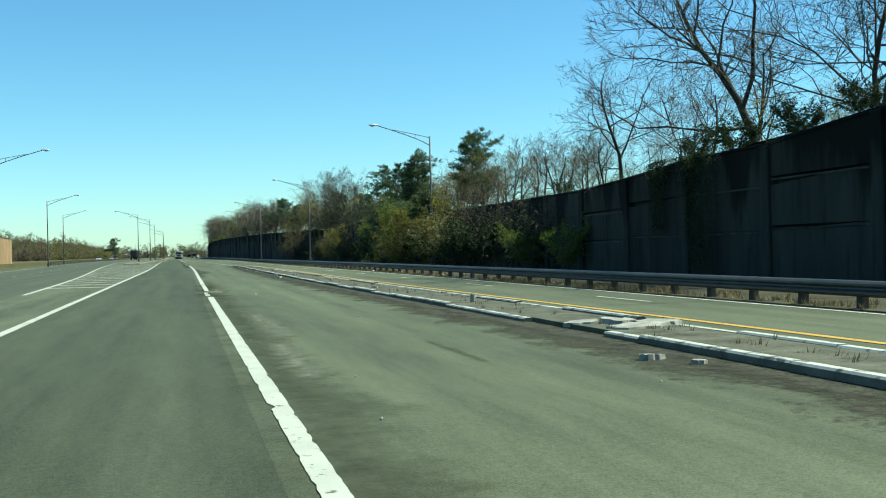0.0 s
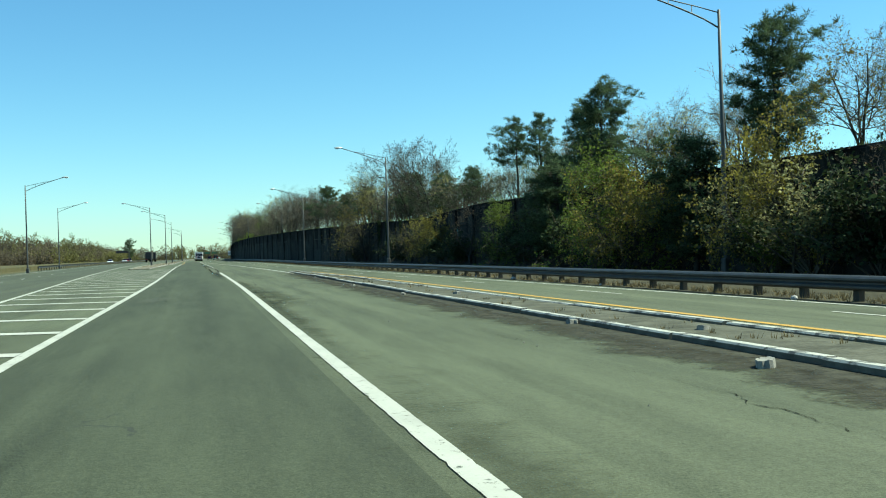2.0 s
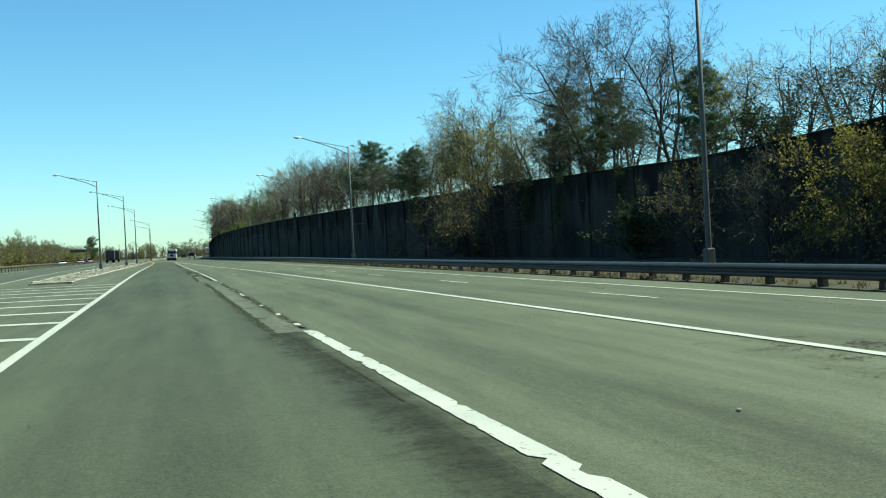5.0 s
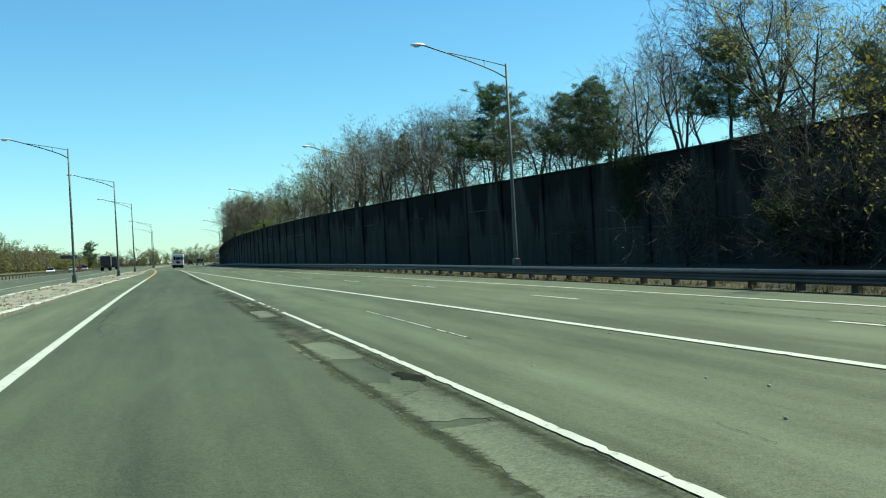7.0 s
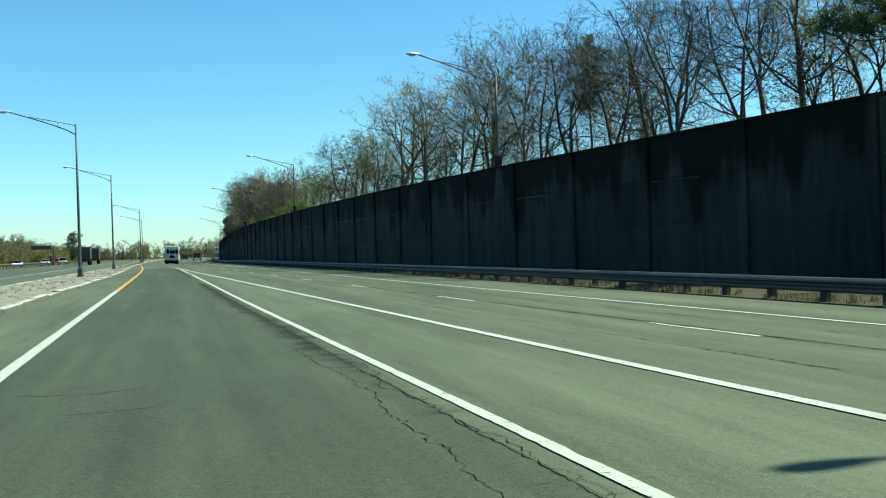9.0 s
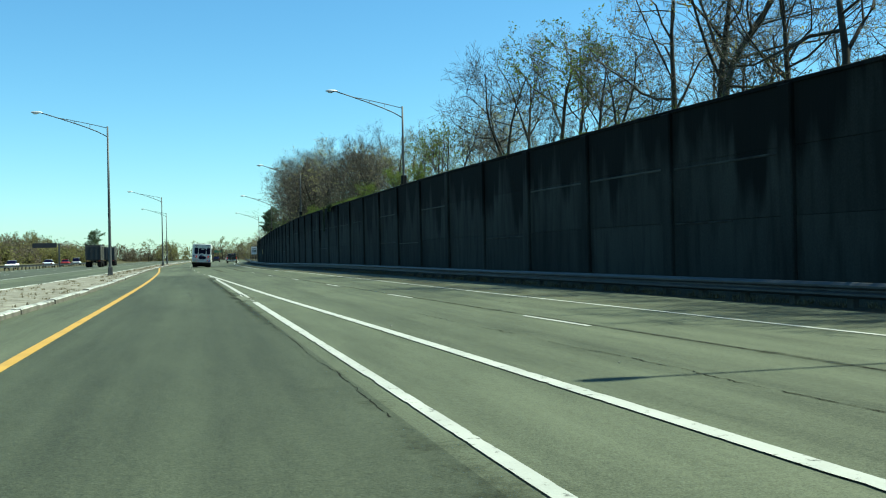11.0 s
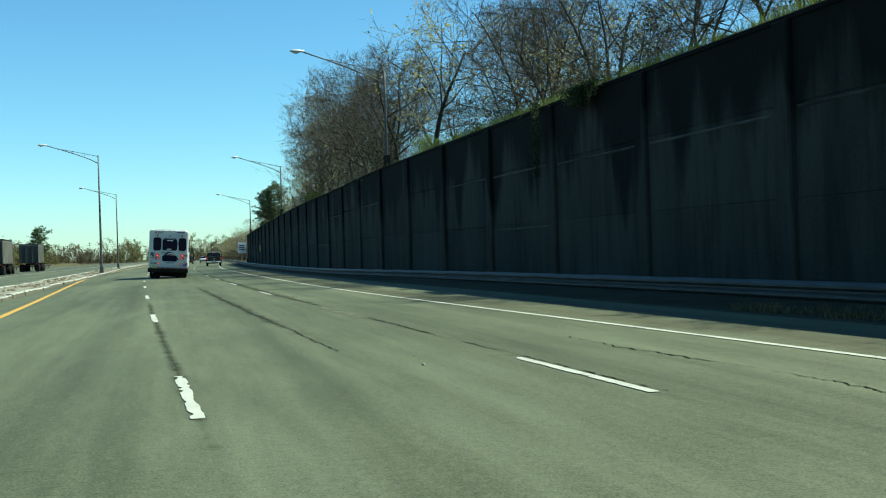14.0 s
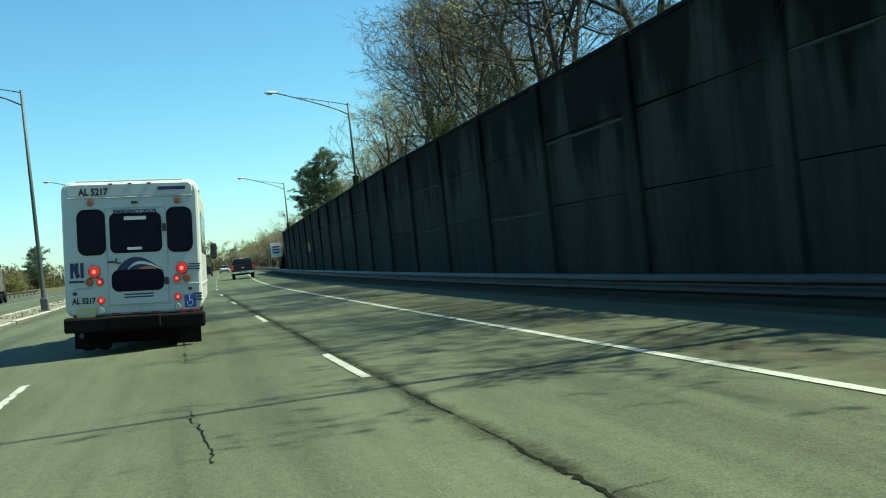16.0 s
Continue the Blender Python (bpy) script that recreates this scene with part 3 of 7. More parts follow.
line("road_line", L1, -60, 244.0, 0.18, WHITE_LINE, step=1.0)
line("yellow_line", L1, 244.0, 700, 0.17, YELLOW_LINE, step=1.5, label="yellow painted road edge line beside the median")
line("yellow_line", YEL, -60, 118.0, 0.16, YELLOW_LINE, step=1.5, label="yellow painted road line beside the broken kerb island")
line("road_line", off(YEL, -0.62), -60, 118.0, 0.14, WHITE_LINE, step=1.0)
line("road_line", L2, 40.0, 700, 0.18, WHITE_LINE, step=1.5)
line("road_line", off(LEFT_EDGE, 2.2), -60, 700, 0.15, WHITE_LINE, step=2)
for xa, ya, yb in ((3.88, 34.2, 33.45), (3.7, 33.1, 33.45)):
    line("paint_scratch", lambda y, xa=xa, ya=ya, yb=yb: xa + (3.9 - xa) * (y - min(ya, yb)) / abs(yb - ya), min(ya, yb), max(ya, yb), 0.035, WORN_LINE, ragged=0.005, label="faint white scratch on the asphalt")
for k in range(-27, 36):
    y = 273.2 + 11.97 * k
    if y > -30 and k != 5:
        tagged(line("lane_dash", LB, y, y + 3.05, 0.11, WHITE_LINE, step=0.5, ragged=0.02, label="white painted lane dash on worn asphalt"), group="lane dashes")
for k in range(-1, 30):
    y = 333.6 + 12.2 * k
    tagged(line("lane_dash", R1, y, y + 2.9, 0.12, WHITE_LINE, step=0.5, ragged=0.025, label="white painted lane dash on worn asphalt"), group="lane dashes")
for k in range(0, 45):
    y = 20 + 12.2 * k
    tagged(line("lane_dash", lambda yy: (off(LEFT_EDGE, 2.2)(yy) + min(L2(yy), MEDF(yy) if yy > 165 else 99)) / 2, y, y + 3.05, 0.13, WORN_LINE, step=0.6, label="faded white lane dash on pale asphalt"), group="lane dashes")
# hatched gore
for k in range(30):
    y = 47.0 + 4.35 * k
    if y > 168:
        break
    xa, xb = L1(y) - 0.1, L2(y) + 0.1
    dy = 0.27 * (xa - xb)
    t = 0.55
    tagged(link_mesh("gore_bar", [(xa, y, 0.009), (xa, y + t, 0.009), (xb, y + dy + t, 0.009), (xb, y + dy, 0.009)], [(0, 1, 2, 3)], WHITE_LINE), "white hatched gore bar painted on asphalt", "road marking", group="gore bars", kind="structure")


# ---- kerbed islands ----
def kerb_run(left, right, y0, y1, h, material, name, label, piece=3.05, seed=3):
    """Kerb stones laid end to end, each a little out of line."""
    rng = random.Random(seed)
    base = tagged(new(name), label, "kerb", kind="structure")
    y = y0
    while y < y1 - 0.3:
        e = min(y + piece * rng.uniform(0.8, 1.15), y1)
        dz, dx = rng.uniform(-0.03, 0.015), rng.uniform(-0.03, 0.03)
        xa, xb = left(y) + dx, left(e) + dx
        w = right(y) - left(y)
        b = 0.025
        sec = [(0, -0.05), (0, h - b), (b, h), (w - b, h), (w, h - b), (w, -0.05)]
        v = [(xa + s[0], y + 0.012, s[1] + dz) for s in sec] + [(xb + s[0], e - 0.012, s[1] + dz) for s in sec]
        f = [(i, i + 1, i + 7, i + 6) for i in range(5)] + [tuple(range(6)), tuple(range(11, 5, -1))]
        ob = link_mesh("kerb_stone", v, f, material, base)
        # sides and ends get a darker tone, their shade put into the colour
        ob.data.materials.append(KERB_SHADED_SIDE)
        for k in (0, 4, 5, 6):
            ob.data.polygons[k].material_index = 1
        y = e
    return base


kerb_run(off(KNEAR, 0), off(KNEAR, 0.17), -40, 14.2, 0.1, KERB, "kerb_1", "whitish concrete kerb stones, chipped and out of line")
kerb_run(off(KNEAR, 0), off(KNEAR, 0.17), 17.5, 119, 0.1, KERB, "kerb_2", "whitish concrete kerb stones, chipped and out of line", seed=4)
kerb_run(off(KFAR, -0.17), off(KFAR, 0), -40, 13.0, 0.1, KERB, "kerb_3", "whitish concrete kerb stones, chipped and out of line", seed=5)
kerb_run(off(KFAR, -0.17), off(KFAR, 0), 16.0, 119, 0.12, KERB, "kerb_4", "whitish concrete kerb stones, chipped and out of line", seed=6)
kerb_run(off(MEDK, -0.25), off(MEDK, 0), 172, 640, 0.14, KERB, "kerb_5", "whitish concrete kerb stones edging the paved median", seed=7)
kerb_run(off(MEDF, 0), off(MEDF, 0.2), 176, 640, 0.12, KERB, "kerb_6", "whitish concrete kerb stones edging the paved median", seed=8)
tagged(strip("median_fill", off(KNEAR, 0.16), off(KFAR, -0.16), -40, 119, 0.075, ISLAND, 0.6, thick=0.1, ragged=0.02), "crumbled brown island filling between two kerbs", "median", kind="structure")
tagged(strip("median", off(MEDF, 0.18), off(MEDK, -0.24), 173, 640, 0.09, MEDIAN_TOP, 1.0, thick=0.1, ragged=0.03), "rough paved median with dirt and dry weeds", "median", kind="structure")


# ---- retaining wall: piers, stacked panels, coping ----
BAY = 6.1


def bevelled_slab(f0, f1, z0, z1a, z1b, d, normal, b=0.03):
    """A slab from f0 to f1 (plan points on the face), with a chamfered face."""
    u = (f1 - f0).normalized()
    n3 = Vector((normal.x, normal.y, 0))
    o = [(f0, z0), (f1, z0), (f1, z1b), (f0, z1a)]
    front = [Vector((*(p + u * s * b), z + t * b)) for (p, z), s, t in zip(o, (1, -1, -1, 1), (1, 1, -1, -1))]
    ring = [Vector((*p, z)) - n3 * b for p, z in o]
    back = [Vector((*p, z)) - n3 * d for p, z in o]
    v = front + ring + back
    faces = [(0, 1, 2, 3)]
    for k in (0, 4):
        for i in range(4):
            j = (i + 1) % 4
            faces.append((k + j, k + i, k + 4 + i, k + 4 + j))
    faces.append((11, 10, 9, 8))
    return v, faces


wall = tagged(new("wall_east"), "tall stained concrete retaining wall with piers, toned dark for its shade", "wall", kind="structure")
wall_rng = random.Random(11)
yb = -22.0
bays = []
while yb < WALL_END - 1:
    ye = min(yb + BAY, WALL_END)
    bays.append((yb, ye))
    yb = ye
for a, b in bays:
    p0, p1 = Vector((WALLX(a), a)), Vector((WALLX(b), b))
    u = (p1 - p0).normalized()
    nrm = Vector((-u.y, u.x))
    # pier
    h = WALLTOP(a) + 0.02
    q0, q1 = p0 - u * 0.28 + nrm * 0.13, p0 + u * 0.28 + nrm * 0.13
    v, f = bevelled_slab(q0, q1, -0.2, h, h, 0.75, nrm, 0.04)
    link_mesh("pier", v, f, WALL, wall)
    # three stacked panels, with ledges standing proud at the joints
    cuts = [-0.2, 0.36, 0.7]
    for k in range(3):
        za = -0.2 if k == 0 else WALLTOP(a) * cuts[k] + 0.003
        z1a = WALLTOP(a) * (cuts[k + 1] if k < 2 else 1.0) - 0.003
        z1b = WALLTOP(b) * (cuts[k + 1] if k < 2 else 1.0) - 0.003
        lean = wall_rng.uniform(-0.015, 0.015)
        s0, s1 = p0 + u * 0.35 + nrm * lean, p1 - u * 0.285 + nrm * lean
        v, f = bevelled_slab(s0, s1, za, z1a, z1b, 0.3, nrm, 0.007)
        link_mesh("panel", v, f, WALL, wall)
        if k < 2 and wall_rng.random() < 0.4:
            zl = z1a - 0.09 + wall_rng.uniform(-0.12, 0.02)
            cut = wall_rng.choice((0.36, 0.36, 1.4, 2.6))
            e0, e1 = p0 + u * (0.46 if wall_rng.random() < 0.5 else cut) + nrm * (lean + 0.02), p1 - u * 0.36 + nrm * (lean + 0.02)
            v, f = bevelled_slab(e0, e1, zl, zl + 0.07, zl + 0.07, 0.12, nrm, 0.02)
            link_mesh("ledge", v, f, LEDGE, wall)
    c0, c1 = p0 + nrm * 0.05, p1 + nrm * 0.05
    za, zb = WALLTOP(a), WALLTOP(b)
    v, f = bevelled_slab(c0, c1, za - 0.02, za + 0.12, zb + 0.12, 0.55, nrm, 0.03)
    for i in (1, 5, 9):
        v[i].z = zb - 0.02 + (0.03 if i == 1 else 0)
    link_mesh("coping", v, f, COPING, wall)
# backing behind the joints, and the end face
v, f = [], []
for i, (a, b) in enumerate(bays + [(WALL_END, WALL_END)]):
    x = WALLX(a) + 0.24
    v += [(x, a, -0.3), (x, a, WALLTOP(a) - 0.05), (x + 0.8, a, WALLTOP(a) - 0.05), (x + 0.8, a, -0.3)]
    if i:
        k = 4 * i
        f += [(k - 4, k - 3, k + 1, k), (k - 3, k - 2, k + 2, k + 1), (k - 2, k - 1, k + 3, k + 2)]
f += [(len(v) - 4, len(v) - 3, len(v) - 2, len(v) - 1)]
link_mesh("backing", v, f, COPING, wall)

# high ground behind the wall, running out to a slope past its end
tv, tf = [], []
offs = [0.55, 2.0, 6.0, 14.0, 40.0, 120.0, 400.0]
ty = [-400] + list(range(-20, 484, 12)) + [490, 505, 525, 560, 640, 900, 1500]
for y in ty:
    yy = min(max(y, -20), 482)
    for k, o in enumerate(offs):
        zt = WALLTOP(yy) + 0.12 + 0.02 * min(o, 40) + 0.12 * noise.noise(Vector((y * 0.1, o * 0.2, 0)))
        if y > 482:
            zt *= max(0.0, 1 - (y - 482) / (40 + o * 2))
            zt -= 0.1
        tv.append((WALLX(yy) + o + (max(0, y - 482) * 0.06), y, zt))
no = len(offs)
for j in range(len(ty) - 1):
    for i in range(no - 1):
        tf.append((j * no + i, j * no + i + 1, (j + 1) * no + i + 1, (j + 1) * no + i))
tagged(link_mesh("embankment", tv, tf, DIRT), "raised wooded ground behind the retaining wall", "embankment", kind="structure")


# ---- guardrail ----
def w_beam(p0, p1, z, name, parent):
    """One W-section rail of pressed steel, 0.31 m deep."""
    sec = [(0.0, -0.155), (-0.035, -0.14), (-0.085, -0.1), (-0.085, -0.06), (-0.02, -0.015), (-0.02, 0.015), (-0.085, 0.06), (-0.085, 0.1), (-0.035, 0.14), (0.0, 0.155), (0.045, 0.157)]
    u = (p1 - p0).normalized()
    nrm = Vector((u.y, -u.x))
    v = []
    for p in (p0, p1):
        for d, s in sec:
            q = p + nrm * d
            v.append((q.x, q.y, z + s))
    for p in (p0, p1):
        for d, s in sec:
            q = p + nrm * (d + 0.012)
            v.append((q.x, q.y, z + s))
    n = len(sec)
    f = []
    for i in range(n - 1):
        f.append((i, i + 1, n + i + 1, n + i))
        f.append((2 * n + i + 1, 2 * n + i, 3 * n + i, 3 * n + i + 1))
    f += [(0, n, 3 * n, 2 * n), (n - 1, 3 * n - 1, 4 * n - 1, 2 * n - 1)]
    return link_mesh(name, v, f, GALV, parent)


RAIL_Z = smooth_curve([(-60, 0.36), (62, 0.35), (150, 0.27), (192, 0.29), (214, 0.33), (290, 0.31), (326, 0.37), (345, 0.33), (366, 0.22), (384, 0.21), (410, 0.3), (700, 0.36)], 4)
rail = tagged(new("guardrail"), "galvanised steel guardrail on short weathered posts", "guardrail", kind="structure")
pitch = 1.905
rail_rng = random.Random(5)
bm = bmesh.new()
put_box(bm, (0, 0, 0), (0.15, 0.2, 0.75), 0.015, seg=1)
post_mesh = bpy.data.meshes.new("post")
bm.to_mesh(post_mesh)
bm.free()
post_mesh.materials.append(WOOD_POST)
y = -30.0
while y < 660:
    p0, p1 = Vector((RAIL(y), y)), Vector((RAIL(y + 3.81), y + 3.81))
    w_beam(p0, p1, RAIL_Z(y), "rail_beam", rail)
    if y < 300:
        for k in range(2):
            yy = y + k * pitch
            ob = new("post", post_mesh)
            ob.parent = rail
            ob.matrix_basis = pose(RAIL(yy) + 0.12, yy, RAIL_Z(yy) - 0.22 + rail_rng.uniform(-0.02, 0.0), rail_rng.uniform(-2, 2), rail_rng.uniform(-3, 3), 0)
    y += 3.81


# ---- street lamps ----
def street_lamp(height, arm, foot=0.115, box=POLE, name="street_lamp"):
    """Tapered pole, trussed arm towards -x, flat cobra luminaire. Origin at the foot."""
    root = new(name)
    n = 12
    v, f = [], []
    rings = [(0.0, foot), (0.25, foot * 0.98), (height * 0.5, foot * 0.5 + 0.03), (height, 0.06)]
    for z, r in rings:
        for i in range(n):
            a = 2 * math.pi * i / n
            v.append((r * math.cos(a), r * math.sin(a), z))
    for k in range(len(rings) - 1):
        for i in range(n):
            j = (i + 1) % n
            f.append((k * n + i, k * n + j, (k + 1) * n + j, (k + 1) * n + i))
    f.append(tuple(range((len(rings) - 1) * n, len(rings) * n)))
    link_mesh("pole", v, f, POLE, root, smooth=True)
    bm = bmesh.new()
    put_box(bm, (0, 0, 0.32), (0.34, 0.34, 0.64), 0.05)
    put_box(bm, (0, 0, 0.02), (0.46, 0.46, 0.06), 0.01)
    part("base_box", bm, box, root)
    top = height

    def tube(name_, pts, r, nn=8):
        vv, ff = [], []
        for k, p in enumerate(pts):
            p = Vector(p)
            d = (Vector(pts[min(k + 1, len(pts) - 1)]) - Vector(pts[max(k - 1, 0)])).normalized()
            s = d.cross(Vector((0, 1, 0))).normalized()
            t = d.cross(s)
            for i in range(nn):
                a = 2 * math.pi * i / nn
                vv.append(p + s * r * math.cos(a) + t * r * math.sin(a))
        for k in range(len(pts) - 1):
            for i in range(nn):
                j = (i + 1) % nn
                ff.append((k * nn + i, k * nn + j, (k + 1) * nn + j, (k + 1) * nn + i))
        ff += [tuple(range(nn)), tuple(range((len(pts) - 1) * nn, len(pts) * nn))]
        return link_mesh(name_, vv, ff, POLE, root, smooth=True)

    low = [(-arm * s, 0, top - 0.75 + 1.62 * s ** 0.8) for s in (0.0, 0.15, 0.3, 0.45, 0.6, 0.75, 0.88, 1.0)]
    upp = [(-arm * s, 0, top - 0.12 + 0.88 * s ** 0.9) for s in (0.0, 0.2, 0.4, 0.62)]
    upp.append((-arm * 0.75, 0, low[5][2]))
    tube("lower_arm", low, 0.036)
    tube("upper_arm", upp, 0.024)
    for s in (0.27, 0.5):
        z0 = np.interp(s, [0.0, 0.15, 0.3, 0.45, 0.6, 0.75], [p[2] for p in low[:6]])
        z1 = np.interp(s, [0, 0.2, 0.4, 0.62], [p[2] for p in upp[:4]])
        tube("strut", [(-arm * s, 0.0, z0), (-arm * s - 0.01, 0.0, z1)], 0.018, 6)
    tip = low[-1]
    bm = bmesh.new()
    bmesh.ops.create_uvsphere(bm, u_segments=16, v_segments=8, radius=1.0)
    for q in bm.verts:
        x, yy_, z = q.co
        wdt = 0.17 * (0.75 + 0.25 * -x)
        q.co = (tip[0] - 0.3 + x * 0.42, yy_ * wdt, tip[2] + 0.02 + (z * 0.12 if z > 0 else z * 0.045))
    part("luminaire", bm, LAMP_HEAD, root, "pale grey cobra-head luminaire", smooth=True)
    bm = bmesh.new()
    bmesh.ops.create_uvsphere(bm, u_segments=14, v_segments=6, radius=1.0)
    for q in bm.verts:
        x, yy_, z = q.co
        q.co = (tip[0] - 0.4 + x * 0.2, yy_ * 0.12, tip[2] - 0.015 + min(z, 0.2) * 0.085)
    part("lens", bm, LAMP_GLASS, root, smooth=True)
    return root


lamp = street_lamp(10.7, 4.4)
lamp_s = street_lamp(5.2, 4.4, 0.085, COPING)
lamp_label = "grey metal street lamp with trussed arm"
tagged(lamp, lamp_label + ", on the verge", "street lamp", group="street lamps")
tagged(lamp_s, lamp_label + ", standing on the wall coping", "street lamp", group="street lamps")
lamp.matrix_basis = pose(21.65, 82.6, -0.05)
for x, yy, rz in ((19.0, 144.6, 2), (16.7, 206.0, 4)):
    copy_thing(lamp, pose(x, yy, -0.05, 0, 0, rz))
copy_thing(lamp, pose(23.0, 20.5, -0.05))
for x, yy, zz, rz, h in ((-8.15, 242.0, 0.08, -8, 1), (-6.6, 276.5, 0.08, -6, 1), (-6.6, 322.8, 0.08, 4, 1), (-5.7, 411.0, 0.08, 3, 1), (-6.6, 468.0, 0.08, 0, 1)):
    tagged(copy_thing(lamp, pose(x, yy, zz, 0, 0, rz)), lamp_label + ", on the paved median")
for x, yy, rz in ((-15.4, 103.0, 180), (-19.6, 177.0, 176), (-23.4, 235.0, 180)):
    tagged(copy_thing(lamp, pose(x, yy, -0.05, 0, 0, rz)), lamp_label + ", beside the far carriageway")
first = True
for yy, top in ((254.6, 11.25), (312.3, 11.15), (367.5, 10.9), (421.5, 10.8), (474.0, 10.3)):
    zb = WALLTOP(yy) + 0.12
    m = pose(WALLX(yy) + 0.18, yy, zb, 0, 0, 3)
    if first:
        lamp_s.matrix_basis = m
        first = False
    else:
        copy_thing(lamp_s, m)


# ---- trees and shrubs ----
def add_tube(v, f, pts, radii, n):
    k0 = len(v)
    m = len(pts)
    for k in range(m):
        d = (pts[min(k + 1, m - 1)] - pts[max(k - 1, 0)]).normalized()
        s = d.orthogonal().normalized()
        t = d.cross(s)
        for i in range(n):
            a = 2 * math.pi * i / n
            v.append(pts[k] + (s * math.cos(a) + t * math.sin(a)) * radii[k])
    for k in range(m - 1):
        for i in range(n):
            j = (i + 1) % n
            f.append((k0 + k * n + i, k0 + k * n + j, k0 + (k + 1) * n + j, k0 + (k + 1) * n + i))


def add_leaf(v, f, p, size, rng):
    a = Vector((rng.uniform(-1, 1), rng.uniform(-1, 1), rng.uniform(-0.6, 1))).normalized()
    b = a.orthogonal().normalized()
    b = (b * rng.uniform(0.3, 1) + a.cross(b) * rng.uniform(-1, 1)).normalized()
    k = len(v)
    v += [p, p + a * size * 0.5 + b * size * 0.32, p + a * size, p + a * size * 0.5 - b * size * 0.32]
    f.append((k, k + 1, k + 2, k + 3))


def bare_tree(name, seed, h, spread=1.0, counts=(9, 7, 7, 8), up=0.5, twig=TWIG, buds=0, bud_mat=None, bud_size=0.09, first=0.28, stems=1, sprays=4):
    rng = random.Random(seed)
    tv, tf, cv, cf, bv, bf = [], [], [], [], [], []

    def limb(p, d, length, r, level):
        n = (6, 5, 4, 1)[level] if level < 4 else 1
        pts, radii = [p.copy()], [r]
        wob = (0.11, 0.25, 0.32, 0.32)[min(level, 3)]
        dd = d.copy()
        for i in range(n):
            dd = (dd + Vector((rng.gauss(0, wob), rng.gauss(0, wob), rng.gauss(0, wob) + up * (0.12 if level == 0 else 0.15)))).normalized()
            pts.append(pts[-1] + dd * (length / n))
            radii.append(max(0.006, r * (1 - 0.72 * (i + 1) / n)))
        sides = 6 if level == 0 else (4 if level == 1 else 3)
        if level <= 1:
            add_tube(tv, tf, pts, radii, sides)
        elif level >= 3:
            fan = [(pts[0], pts[1], max(0.009, r))]
            for _ in range(sprays):
                q = pts[0].lerp(pts[1], rng.uniform(0.15, 0.95))
                e = (dd + Vector((rng.gauss(0, 0.42), rng.gauss(0, 0.42), rng.gauss(0.14, 0.38)))).normalized()
                fan.append((q, q + e * length * rng.uniform(0.35, 0.8), 0.0075))
            for q, e, w in fan:
                s = (e - q).cross(Vector((rng.gauss(0, 1), rng.gauss(0, 1), rng.gauss(0, 1)))).normalized() * w
                k = len(cv)
                cv.extend((q - s, q + s, e))
                cf.append((k, k + 1, k + 2))
        else:
            add_tube(cv, cf, pts, radii, sides)
        if level >= 3:
            n = 1
            if buds and bud_mat:
                for _ in range(buds):
                    add_leaf(bv, bf, pts[rng.randint(0, n)] + Vector((rng.gauss(0, 0.07), rng.gauss(0, 0.07), rng.gauss(0, 0.07))), bud_size * rng.uniform(0.6, 1.4), rng)
            return
        cnt = counts[level]
        for c in range(cnt):
            s = first + (1 - first) * (c + rng.uniform(0.1, 0.9)) / cnt if level == 0 else 0.2 + 0.8 * (c + rng.uniform(0, 1)) / cnt
            s = min(s, 0.99)
            i = min(int(s * n), n - 1)
            q = pts[i].lerp(pts[i + 1], s * n - i)
            rr = radii[i] * 0.62
            axis = (pts[i + 1] - pts[i]).normalized()
            ang = radians(rng.uniform(38, 70) if level == 0 else rng.uniform(32, 68)) * (spread if level == 0 else 1.0)
            side = axis.orthogonal().normalized()
            side.rotate(Matrix.Rotation(rng.uniform(0, 2 * math.pi) if level else c * 2.4 + rng.uniform(-0.4, 0.4), 3, axis))
            nd = (axis * math.cos(ang) + side * math.sin(ang)).normalized()
            ln = length * ((0.74 if level == 0 else 0.55) * (1.15 - 0.6 * s if level == 0 else 1.1 - 0.45 * s)) * rng.uniform(0.75, 1.2)
            limb(q, nd, ln, max(0.008, rr * rng.uniform(0.75, 1.0)), level + 1)

    for st in range(stems):
        lean = Vector((rng.gauss(0, 0.07), rng.gauss(0, 0.07), 1)) if stems == 1 else Vector((math.cos(st * 2.1) * 0.28, math.sin(st * 2.1) * 0.28, 1))
        limb(Vector((0.1 * st, 0.07 * st, -0.15)), lean.normalized(), h * 0.82 * rng.uniform(0.9, 1), h * 0.0165 / (stems ** 0.4), 0)
    root = new(name)
    link_mesh("trunk" if stems < 3 else "stem", tv, tf, BARK, root, smooth=True)
    link_mesh("crown", cv, cf, twig, root)
    if bv:
        link_mesh("leaves", bv, bf, bud_mat, root)
    return root


